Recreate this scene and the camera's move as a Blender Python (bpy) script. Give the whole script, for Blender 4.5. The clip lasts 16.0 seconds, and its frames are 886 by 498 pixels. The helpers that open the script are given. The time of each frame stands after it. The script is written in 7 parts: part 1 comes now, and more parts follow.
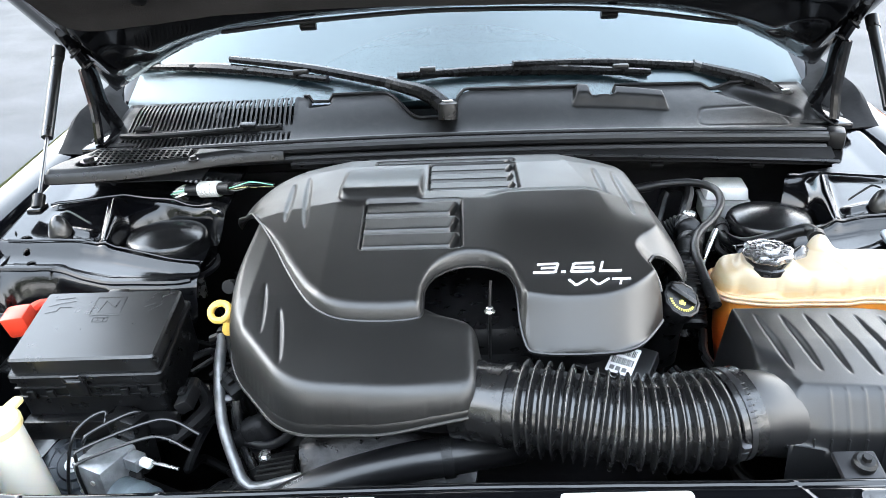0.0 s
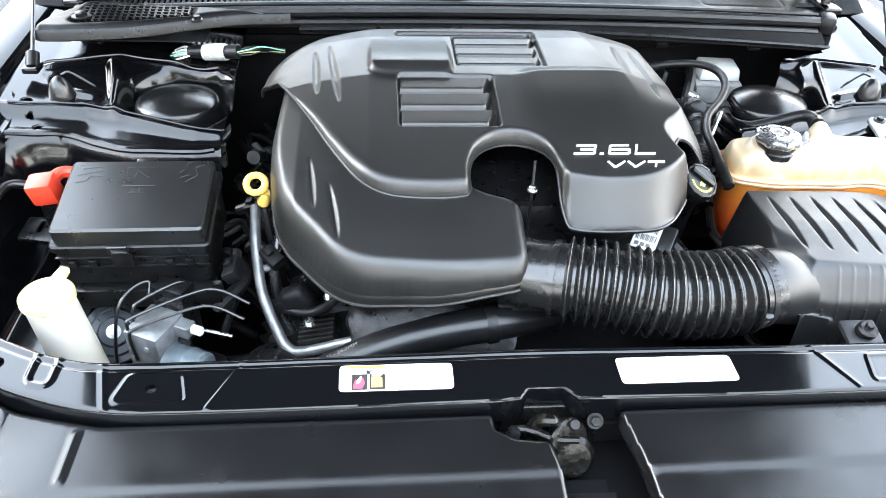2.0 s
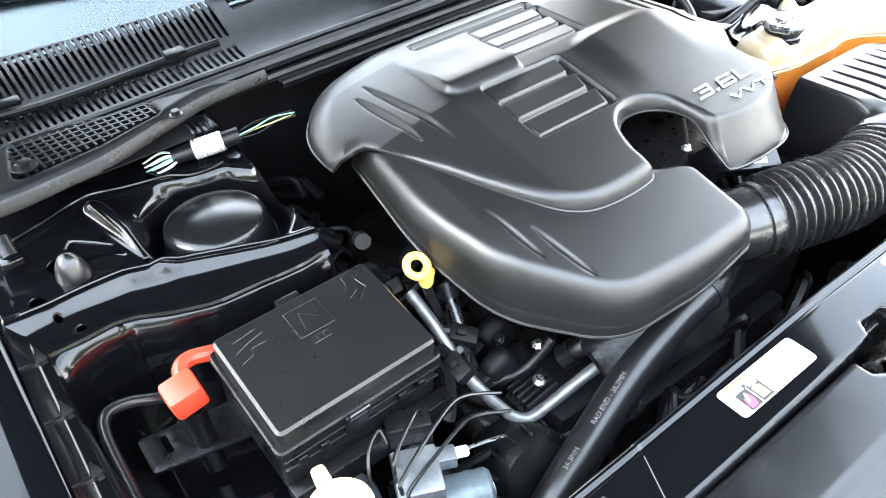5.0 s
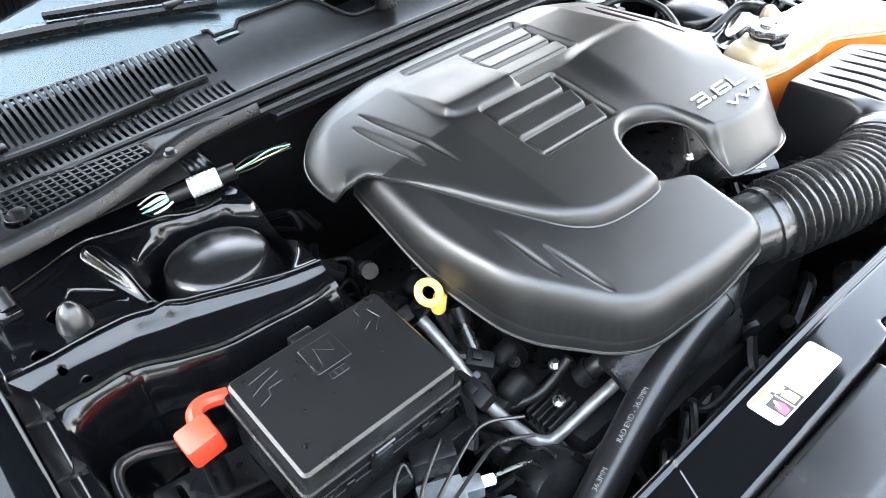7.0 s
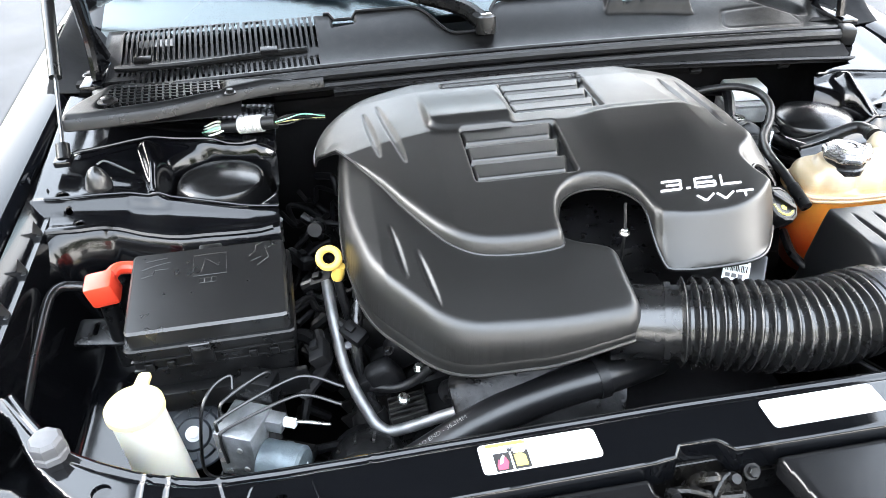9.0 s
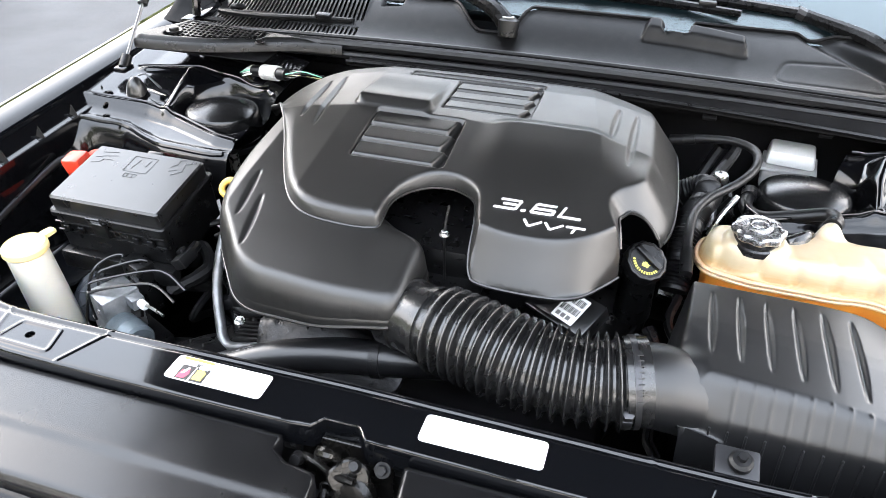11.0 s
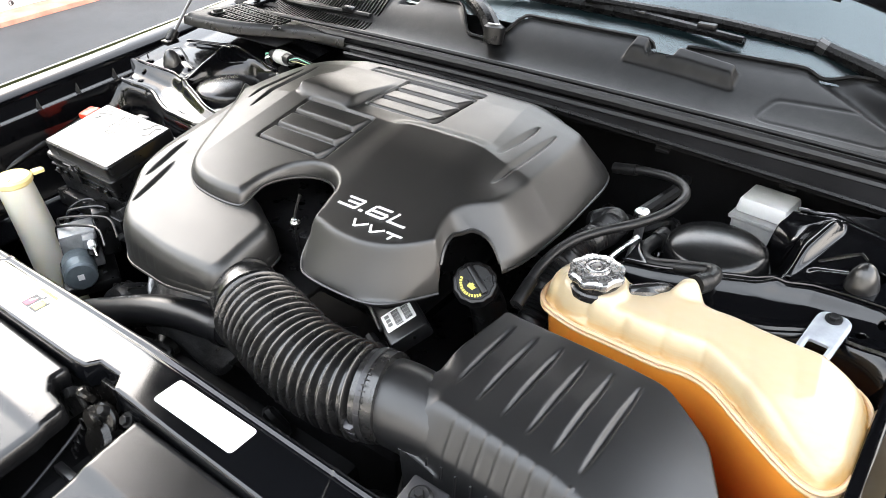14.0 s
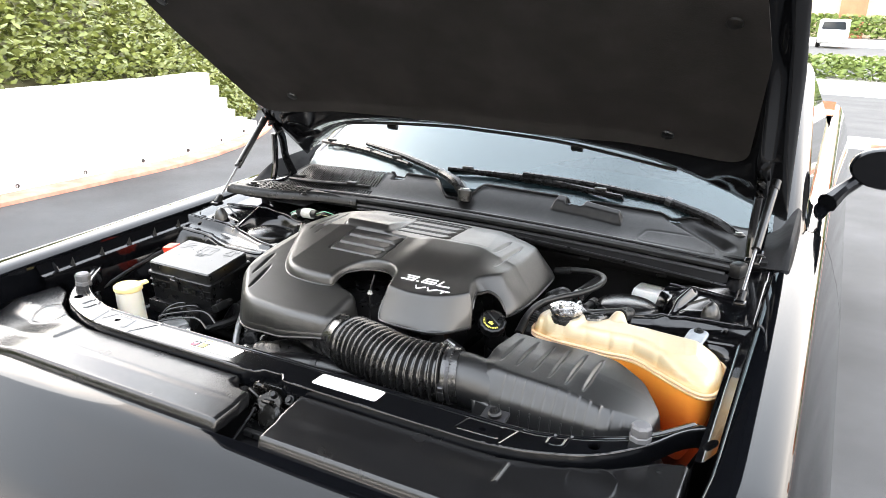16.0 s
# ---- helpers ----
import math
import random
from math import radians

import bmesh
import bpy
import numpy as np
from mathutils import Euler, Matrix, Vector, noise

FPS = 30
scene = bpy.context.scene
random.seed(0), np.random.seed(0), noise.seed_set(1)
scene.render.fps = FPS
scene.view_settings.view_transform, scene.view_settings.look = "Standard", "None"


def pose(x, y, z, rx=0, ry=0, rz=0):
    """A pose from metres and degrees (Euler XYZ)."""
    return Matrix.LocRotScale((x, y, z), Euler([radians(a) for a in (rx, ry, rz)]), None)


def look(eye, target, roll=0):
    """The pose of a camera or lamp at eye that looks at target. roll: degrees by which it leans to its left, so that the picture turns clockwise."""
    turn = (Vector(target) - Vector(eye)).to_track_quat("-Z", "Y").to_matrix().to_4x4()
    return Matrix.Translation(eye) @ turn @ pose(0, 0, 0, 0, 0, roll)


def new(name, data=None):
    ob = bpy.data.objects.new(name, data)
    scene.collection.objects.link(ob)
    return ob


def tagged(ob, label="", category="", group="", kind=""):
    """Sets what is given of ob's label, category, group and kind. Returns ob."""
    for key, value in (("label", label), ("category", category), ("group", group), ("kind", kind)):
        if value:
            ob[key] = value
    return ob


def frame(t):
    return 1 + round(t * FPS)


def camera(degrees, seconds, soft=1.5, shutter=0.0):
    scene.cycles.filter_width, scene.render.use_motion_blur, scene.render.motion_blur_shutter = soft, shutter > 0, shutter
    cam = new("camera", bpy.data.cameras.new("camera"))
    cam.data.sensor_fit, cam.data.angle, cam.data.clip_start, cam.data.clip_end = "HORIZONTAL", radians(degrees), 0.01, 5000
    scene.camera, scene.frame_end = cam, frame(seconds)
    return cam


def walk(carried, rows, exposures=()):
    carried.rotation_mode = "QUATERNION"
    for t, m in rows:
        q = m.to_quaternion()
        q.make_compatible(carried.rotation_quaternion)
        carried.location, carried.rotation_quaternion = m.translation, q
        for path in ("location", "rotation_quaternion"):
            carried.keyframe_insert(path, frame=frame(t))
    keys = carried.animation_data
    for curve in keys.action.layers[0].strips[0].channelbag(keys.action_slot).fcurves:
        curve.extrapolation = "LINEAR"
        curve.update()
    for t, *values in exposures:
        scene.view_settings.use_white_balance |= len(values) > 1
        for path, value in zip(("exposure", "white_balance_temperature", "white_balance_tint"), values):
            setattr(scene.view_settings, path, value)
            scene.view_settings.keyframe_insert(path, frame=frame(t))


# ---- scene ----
cam = camera(61.0, 16.0, soft=0.7)
PATH = [
    (0, (0.0, -0.066, 1.446), (-0.059, 1.709, 0.525), -2.6),
    (0.5, (-0.01, -0.07, 1.475), (0.023, 1.638, 0.434), -1.1),
    (1, (-0.036, -0.078, 1.494), (0.057, 1.564, 0.356), 0.4),
    (1.5, (-0.073, -0.072, 1.484), (0.016, 1.514, 0.268), 1.1),
    (2, (-0.168, -0.077, 1.486), (-0.004, 1.486, 0.249), 2.8),
    (2.5, (-0.331, -0.094, 1.486), (0.019, 1.445, 0.257), 2.4),
    (3, (-0.448, -0.079, 1.486), (0.008, 1.428, 0.252), 3.4),
    (3.5, (-0.5, 0.025, 1.472), (0.027, 1.452, 0.174), 1.4),
    (4, (-0.543, 0.127, 1.476), (0.033, 1.511, 0.153), 0.4),
    (4.5, (-0.666, 0.233, 1.491), (0.148, 1.493, 0.168), -1.9),
    (7, (-0.706, 0.297, 1.483), (0.243, 1.518, 0.214), -5.4),
    (7.5, (-0.576, 0.223, 1.49), (0.144, 1.596, 0.226), -3.7),
    (8, (-0.487, 0.142, 1.487), (0.091, 1.61, 0.259), -1.6),
    (8.5, (-0.422, 0.032, 1.476), (0.024, 1.598, 0.314), -1.7),
    (11, (0.268, -0.039, 1.48), (-0.23, 1.527, 0.34), -0.0),
    (11.5, (0.427, 0.045, 1.465), (-0.269, 1.547, 0.342), -0.3),
    (12, (0.586, 0.12, 1.475), (-0.33, 1.494, 0.347), 0.3),
    (12.5, (0.668, 0.17, 1.486), (-0.33, 1.486, 0.359), -1.2),
    (13, (0.69, 0.184, 1.475), (-0.333, 1.49, 0.358), -1.6),
    (13.5, (0.698, 0.191, 1.471), (-0.332, 1.484, 0.345), -2.0),
    (14, (0.703, 0.182, 1.472), (-0.324, 1.478, 0.346), -1.9),
    (14.5, (0.697, 0.123, 1.476), (-0.281, 1.494, 0.397), -0.3),
    (15, (0.668, -0.025, 1.479), (-0.196, 1.511, 0.534), 1.0),
    (15.5, (0.676, -0.254, 1.495), (-0.137, 1.404, 0.728), 1.7),
    (16, (0.807, -0.495, 1.509), (-0.053, 1.205, 0.9), 2.1),
]
EXPOSURES = [(0, 2.36, 5900, 8), (1.5, 2.62, 5900, 8), (3.5, 2.95, 5900, 7), (4.7, 3.02, 5900, 7), (7.0, 2.85, 5900, 9), (8.5, 2.76, 6050, 9), (11, 2.35, 6200, 12), (12.5, 2.15, 6450, 11), (16, 2.1, 6500, 11)]
walk(cam, [(t, look(eye, target, roll)) for t, eye, target, roll in PATH], EXPOSURES)


# ---- world, sun, exposure ----
world = bpy.data.worlds.new("sky")
scene.world = world
world.use_nodes = True
wn = world.node_tree.nodes
sky = wn.new("ShaderNodeTexSky")
sky.sky_type = "NISHITA"
sky.sun_disc = False
SUN_EL, SUN_AZ = 29.0, -76.0          # degrees up, and degrees from +y towards +x
sky.sun_elevation, sky.sun_rotation = radians(SUN_EL), radians(SUN_AZ)
sky.air_density, sky.dust_density, sky.ozone_density = 0.7, 8.0, 0.6
bg = wn["Background"]
bg.inputs["Strength"].default_value = 0.15
# thin bright cloud over the whole sky
wl = world.node_tree.links
wtc, wnoise, wramp, wmix = (wn.new(k) for k in ("ShaderNodeTexCoord", "ShaderNodeTexNoise", "ShaderNodeMapRange", "ShaderNodeMix"))
wnoise.inputs["Scale"].default_value, wnoise.inputs["Detail"].default_value, wnoise.inputs["Distortion"].default_value = 2.0, 7.0, 0.4
wramp.inputs["From Min"].default_value, wramp.inputs["From Max"].default_value = 0.16, 0.52
wmix.data_type = "RGBA"
wl.new(wtc.outputs["Generated"], wnoise.inputs["Vector"])
wl.new(wnoise.outputs["Fac"], wramp.inputs["Value"])
# the cloud is brighter and warmer in the haze towards the horizon
wsep, wlaw, whaze = wn.new("ShaderNodeSeparateXYZ"), wn.new("ShaderNodeMapRange"), wn.new("ShaderNodeMix")
wlaw.interpolation_type = "SMOOTHSTEP"
wlaw.inputs["From Min"].default_value, wlaw.inputs["From Max"].default_value = 0.12, 0.62
whaze.data_type = "RGBA"
whaze.inputs[6].default_value = (17.5, 16.2, 14.6, 1)
whaze.inputs[7].default_value = (9.0, 9.7, 10.5, 1)
wl.new(wtc.outputs["Generated"], wsep.inputs[0])
wl.new(wsep.outputs["Z"], wlaw.inputs["Value"])
wl.new(wlaw.outputs[0], whaze.inputs["Factor"])
wl.new(whaze.outputs[2], wmix.inputs[7])
wl.new(wramp.outputs[0], wmix.inputs["Factor"])
wl.new(sky.outputs[0], wmix.inputs[6])
wl.new(wmix.outputs[2], bg.inputs["Color"])
sun = new("sun", bpy.data.lights.new("sun", "SUN"))
sun.data.energy, sun.data.angle, sun.data.color = 0.38, radians(26.0), (1.0, 0.96, 0.90)
ce, se = math.cos(radians(SUN_EL)), math.sin(radians(SUN_EL))
sun.matrix_world = look((40 * ce * math.sin(radians(SUN_AZ)), 40 * ce * math.cos(radians(SUN_AZ)), 40 * se), (0, 0, 0))

# ---- materials ----
MATS = {}


def material(name, base, rough=0.5, metal=0.0, vary=0.0, scale=20.0, bump=0.0, bump_scale=400.0, coat=0.0, rough_vary=0.0,
             spec=0.5, dust=0.0, second=None, stretch=(1, 1, 1), transmission=0.0, subsurface=0.0, island=0.0):
    """A surface with grain: base colour broken up at two scales, roughness broken up, fine relief, dust lying on it."""
    if name in MATS:
        return MATS[name]
    m = bpy.data.materials.new(name)
    m.use_nodes = True
    nt = m.node_tree
    p = nt.nodes["Principled BSDF"]
    p.inputs["Roughness"].default_value = rough
    p.inputs["Metallic"].default_value = metal
    p.inputs["Specular IOR Level"].default_value = spec
    p.inputs["Coat Weight"].default_value = coat
    p.inputs["Coat Roughness"].default_value = 0.025
    p.inputs["Transmission Weight"].default_value = transmission
    if subsurface:
        p.inputs["Subsurface Weight"].default_value = subsurface
        p.inputs["Subsurface Radius"].default_value = (0.03, 0.02, 0.01)
    tc = nt.nodes.new("ShaderNodeTexCoord")
    mp = nt.nodes.new("ShaderNodeMapping")
    mp.inputs["Scale"].default_value = stretch
    nt.links.new(tc.outputs["Object"], mp.inputs["Vector"])

    def noise_at(s, detail=4.0):
        n = nt.nodes.new("ShaderNodeTexNoise")
        n.inputs["Scale"].default_value, n.inputs["Detail"].default_value = s, detail
        nt.links.new(mp.outputs[0], n.inputs["Vector"])
        return n.outputs["Fac"]

    def mix(fac, a, b):
        n = nt.nodes.new("ShaderNodeMix")
        n.data_type = "RGBA"
        if isinstance(fac, float):
            n.inputs["Factor"].default_value = fac
        else:
            nt.links.new(fac, n.inputs["Factor"])
        for v, k in ((a, 6), (b, 7)):
            if isinstance(v, tuple):
                n.inputs[k].default_value = (*v[:3], 1)
            else:
                nt.links.new(v, n.inputs[k])
        return n.outputs[2]

    def ramp(fac, lo, hi, a=0.0, b=1.0):
        n = nt.nodes.new("ShaderNodeMapRange")
        n.inputs["From Min"].default_value, n.inputs["From Max"].default_value = lo, hi
        n.inputs["To Min"].default_value, n.inputs["To Max"].default_value = a, b
        nt.links.new(fac, n.inputs["Value"])
        return n.outputs[0]

    col = tuple(base)
    if vary or second:
        other = second or tuple(min(1, c * (1 + vary)) for c in base)
        low = tuple(c * (1 - 0.6 * vary) for c in base)
        col = mix(ramp(noise_at(scale), 0.35, 0.68), low if not second else tuple(base), other)
        if not second:
            col = mix(ramp(noise_at(scale * 9, 6), 0.45, 0.75, 0, 0.5), col, tuple(base))
    if dust:
        col = mix(ramp(noise_at(scale * 2.3, 8), 0.5, 0.85, 0, dust), col if not isinstance(col, tuple) else col, (0.32, 0.29, 0.25))
    if island:
        g = nt.nodes.new("ShaderNodeNewGeometry")
        col = mix(ramp(g.outputs["Random Per Island"], 0, 1, 0, island), col, tuple(min(1, c * 2.2) for c in base))
    if isinstance(col, tuple):
        p.inputs["Base Color"].default_value = (*col[:3], 1)
    else:
        nt.links.new(col, p.inputs["Base Color"])
    if rough_vary:
        nt.links.new(ramp(noise_at(scale * 1.7, 7), 0.3, 0.75, max(0.02, rough - rough_vary), min(1, rough + rough_vary)), p.inputs["Roughness"])
    if bump:
        b = nt.nodes.new("ShaderNodeBump")
        b.inputs["Strength"].default_value, b.inputs["Distance"].default_value = bump, 0.001
        nt.links.new(noise_at(bump_scale, 3), b.inputs["Height"])
        nt.links.new(b.outputs[0], p.inputs["Normal"])
    MATS[name] = m
    return m


COVER = material("moulded_black_plastic", (0.0065, 0.0065, 0.0064), 0.39, vary=0.18, scale=14, bump=0.08, bump_scale=1400, rough_vary=0.04, spec=0.72)
BOXPL = material("ribbed_box_plastic", (0.0060, 0.0062, 0.0068), 0.38, vary=0.18, scale=14, bump=0.10, bump_scale=1400, rough_vary=0.04, spec=0.62)
PLASTIC = material("black_plastic", (0.0033, 0.0033, 0.0036), 0.33, spec=0.35, vary=0.4, scale=30, bump=0.2, bump_scale=700, rough_vary=0.1)
SATIN = material("satin_black_plastic", (0.0055, 0.0055, 0.0057), 0.30, vary=0.2, scale=25, bump=0.04, bump_scale=1200, rough_vary=0.03, spec=0.7)
SHIELD = material("shield_plastic", (0.0042, 0.0042, 0.0046), 0.24, vary=0.25, scale=12, bump=0.05, bump_scale=900, rough_vary=0.05, spec=0.52)
GREYPLASTIC = material("weathered_grey_plastic", (0.0040, 0.0042, 0.0046), 0.40, spec=0.20, vary=0.2, scale=25, bump=0.2, bump_scale=900, rough_vary=0.06, dust=0.016)
PAINT = material("black_car_paint", (0.0018, 0.0020, 0.0026), 0.06, coat=0.34, spec=0.08, vary=0.1, scale=6)
PRESSED = material("glossy_pressed_steel_paint", (0.0022, 0.0024, 0.0030), 0.10, coat=0.34, spec=0.36, vary=0.1, scale=8, rough_vary=0.04)
INNERPAINT = material("dull_black_body_paint", (0.0020, 0.0021, 0.0026), 0.13, coat=0.2, spec=0.35, vary=0.1, scale=18, rough_vary=0.03)
RUBBER = material("black_rubber", (0.005, 0.005, 0.0055), 0.4, spec=0.35, vary=0.4, scale=40, bump=0.3, bump_scale=500, rough_vary=0.1)
HOSE = material("glossy_black_hose", (0.0080, 0.0080, 0.0083), 0.26, spec=0.8, vary=0.3, scale=40, bump=0.04, bump_scale=300, rough_vary=0.05)
DARK = material("oily_dark_metal", (0.012, 0.012, 0.0125), 0.38, 0.5, spec=0.35, vary=0.8, scale=35, bump=0.8, bump_scale=150, rough_vary=0.15)
GRIME = material("dirty_black_underbody", (0.004, 0.004, 0.0045), 0.7, spec=0.15, vary=0.7, scale=15, bump=0.8, bump_scale=60)
ALLOY = material("cast_aluminium", (0.50, 0.50, 0.51), 0.40, 0.9, vary=0.4, scale=40, bump=0.6, bump_scale=220, rough_vary=0.12)
STEEL = material("zinc_plated_steel", (0.55, 0.55, 0.53), 0.3, 1.0, vary=0.3, scale=60, rough_vary=0.1)
SILVER = material("silver_badge_plastic", (0.66, 0.66, 0.67), 0.32, 0.4, vary=0.05, scale=60)
RED = material("red_plastic", (0.62, 0.045, 0.018), 0.4, vary=0.12, scale=30, bump=0.1)
YELLOW = material("yellow_plastic", (0.70, 0.47, 0.10), 0.38, vary=0.1, scale=40)
CREAM = material("translucent_white_plastic", (0.62, 0.60, 0.52), 0.42, vary=0.06, scale=12, subsurface=0.3)
LIDYEL = material("pale_yellow_plastic", (0.72, 0.58, 0.26), 0.4, vary=0.08, scale=25)
WHITEPL = material("grey_white_plastic", (0.45, 0.45, 0.43), 0.45, vary=0.2, scale=30)
PAPER = material("white_paper_label", (0.86, 0.86, 0.85), 0.45, vary=0.03, scale=30)
INK = material("black_print", (0.02, 0.02, 0.02), 0.5)
GREYINK = material("grey_print", (0.16, 0.16, 0.16), 0.5)
AMBERINK = material("amber_print", (0.62, 0.50, 0.10), 0.5)
REDINK = material("red_print", (0.45, 0.06, 0.10), 0.5)
AMBERBAND = material("amber_band_print", (0.80, 0.50, 0.06), 0.5)
YELINK = material("yellow_print", (0.50, 0.44, 0.08), 0.5)
LINER = material("black_felt_liner", (0.017, 0.0155, 0.015), 0.85, vary=0.4, scale=8, bump=1.0, bump_scale=350, spec=0.2)


# ---- geometry helpers ----
def sm(a, b, v):
    """Smooth step from 0 at a to 1 at b."""
    t = np.clip((np.asarray(v, float) - a) / (b - a), 0, 1)
    return t * t * (3 - 2 * t)


def spline(ctrl, n=8, closed=False):
    c = np.array(ctrl, float)
    k = len(c)
    out = []
    for i in range(k if closed else k - 1):
        if closed:
            p0, p1, p2, p3 = (c[(i + j) % k] for j in (-1, 0, 1, 2))
        else:
            p1, p2 = c[i], c[i + 1]
            p0 = c[i - 1] if i else 2 * p1 - p2
            p3 = c[i + 2] if i + 2 < k else 2 * p2 - p1
        for s in range(n):
            t = s / n
            out.append(0.5 * (2 * p1 + (p2 - p0) * t + (2 * p0 - 5 * p1 + 4 * p2 - p3) * t * t + (3 * p1 - p0 - 3 * p2 + p3) * t ** 3))
    if not closed:
        out.append(c[-1])
    return np.array(out)


def fillet(corners, n=6):
    """A closed outline from corners (x, y, radius)."""
    k = len(corners)
    out = []
    for i in range(k):
        p = np.array(corners[i][:2], float)
        r = corners[i][2]
        a, b = np.array(corners[i - 1][:2], float) - p, np.array(corners[(i + 1) % k][:2], float) - p
        la, lb = np.linalg.norm(a), np.linalg.norm(b)
        if r <= 0:
            out.append(p)
            continue
        a, b = a / la, b / lb
        ang = math.acos(max(-1, min(1, a @ b)))
        cut = min(r / max(1e-6, math.tan(ang / 2)), 0.49 * la, 0.49 * lb)
        for s in range(n + 1):
            t = s / n
            out.append((1 - t) ** 2 * (p + a * cut) + 2 * t * (1 - t) * p + t * t * (p + b * cut))
    return np.array(out)


def sdf(x, y, poly):
    """Signed distance to a closed outline (inside positive) and the nearest point on it."""
    best = np.full(x.shape, 1e9)
    qx, qy = np.zeros(x.shape), np.zeros(x.shape)
    inside = np.zeros(x.shape, bool)
    for (ax, ay), (bx, by) in zip(poly, np.roll(poly, -1, 0)):
        dx, dy = bx - ax, by - ay
        ll = dx * dx + dy * dy
        if ll < 1e-14:
            continue
        t = np.clip(((x - ax) * dx + (y - ay) * dy) / ll, 0, 1)
        px, py = ax + t * dx, ay + t * dy
        d = (x - px) ** 2 + (y - py) ** 2
        c = d < best
        best, qx, qy = np.where(c, d, best), np.where(c, px, qx), np.where(c, py, qy)
        if dy:
            inside ^= ((ay > y) != (by > y)) & (x < ax + (y - ay) * dx / dy)
    best = np.sqrt(best)
    return np.where(inside, best, -best), qx, qy


def seg(x, y, a, b):
    """Distance to the line from a to b, and how far along it (0 to 1)."""
    dx, dy = b[0] - a[0], b[1] - a[1]
    t = np.clip(((x - a[0]) * dx + (y - a[1]) * dy) / (dx * dx + dy * dy), 0, 1)
    return np.hypot(x - a[0] - t * dx, y - a[1] - t * dy), t


def gouge(x, y, a, b, w, depth):
    """A leaf-shaped hollow from a to b."""
    d, t = seg(x, y, a, b)
    half = w * np.sqrt(np.clip(4 * t * (1 - t), 0, 1)) + 1e-5
    k = 1 - np.clip(d / half, 0, 1) ** 1.6
    return -depth * k * np.clip(half / w, 0, 1)


def relief(outline, height, step=0.004, thick=0.004, holes=(), blur=1):
    """A pressed or moulded sheet: an outline seen from above, height(x, y, d) over it, d metres in from its edge."""
    outline = np.array(outline)
    lo, hi = outline.min(0) - step, outline.max(0) + step
    nx, ny = (np.ceil((hi - lo) / step).astype(int) + 1)
    x, y = np.meshgrid(lo[0] + step * np.arange(nx), lo[1] + step * np.arange(ny), indexing="ij")
    d, qx, qy = sdf(x, y, outline)
    for h in holes:
        e, rx, ry = sdf(x, y, np.array(h))
        c = -e < d
        d, qx, qy = np.where(c, -e, d), np.where(c, rx, qx), np.where(c, ry, qy)
    snap = d < 0.35 * step
    x, y, d = np.where(snap, qx, x), np.where(snap, qy, y), np.where(snap, 0, d)
    z = height(x, y, d)
    use = d > -0.5 * step
    for _ in range(blur):
        num, den = z * 2.0, np.full(z.shape, 2.0)
        for ax, sh in ((0, 1), (0, -1), (1, 1), (1, -1)):
            w = np.roll(use, sh, ax)
            num, den = num + np.where(w, np.roll(z, sh, ax), 0), den + w
        z = np.where(use, num / den, z)
    idx = np.arange(nx * ny).reshape(nx, ny)
    quad = np.stack([idx[:-1, :-1], idx[1:, :-1], idx[1:, 1:], idx[:-1, 1:]], -1).reshape(-1, 4)
    quad = quad[~snap.ravel()[quad].all(1)]
    used = np.unique(quad)
    remap = np.full(nx * ny, -1)
    remap[used] = np.arange(len(used))
    quad = remap[quad]
    top = np.stack([x.ravel()[used], y.ravel()[used], z.ravel()[used]], -1)
    n = len(top)
    low = top - (0, 0, thick)
    edges = {}
    for q in quad.tolist():
        for a, b in zip(q, q[1:] + q[:1]):
            if (b, a) in edges:
                del edges[(b, a)]
            else:
                edges[(a, b)] = 1
    faces = quad.tolist() + [[v + n for v in reversed(q)] for q in quad.tolist()] + [[b, a, a + n, b + n] for a, b in edges]
    return np.concatenate([top, low]), faces


def sweep(pts, r, n=10, ridge=None, smooth=6, caps=True):
    """A tube along a smooth line; r one radius or one for each control point; ridge(s) adds to it along the length."""
    c = spline(pts, smooth) if smooth > 1 else np.array(pts, float)
    rr = np.full(len(c), r) if np.isscalar(r) else np.interp(np.linspace(0, len(pts) - 1, len(c)), range(len(pts)), r)
    s = np.concatenate([[0], np.cumsum(np.linalg.norm(np.diff(c, axis=0), axis=1))])
    if ridge:
        fine = np.linspace(0, s[-1], ridge[0])
        c = np.stack([np.interp(fine, s, c[:, i]) for i in range(3)], -1)
        rr = np.interp(fine, s, rr) + ridge[1](fine / s[-1])
    tan = np.gradient(c, axis=0)
    tan /= np.linalg.norm(tan, axis=1)[:, None] + 1e-12
    u = np.cross(tan[0], (0.3, 0.2, 1.0))
    u /= np.linalg.norm(u)
    verts, faces = [], []
    for i in range(len(c)):
        u = u - tan[i] * (u @ tan[i])
        u /= np.linalg.norm(u)
        v = np.cross(tan[i], u)
        for k in range(n):
            a = 2 * math.pi * k / n
            verts.append(c[i] + rr[i] * (math.cos(a) * u + math.sin(a) * v))
    for i in range(len(c) - 1):
        for k in range(n):
            faces.append([i * n + k, i * n + (k + 1) % n, (i + 1) * n + (k + 1) % n, (i + 1) * n + k])
    if caps:
        faces += [list(range(n))[::-1], list(range((len(c) - 1) * n, len(c) * n))]
    return np.array(verts), faces


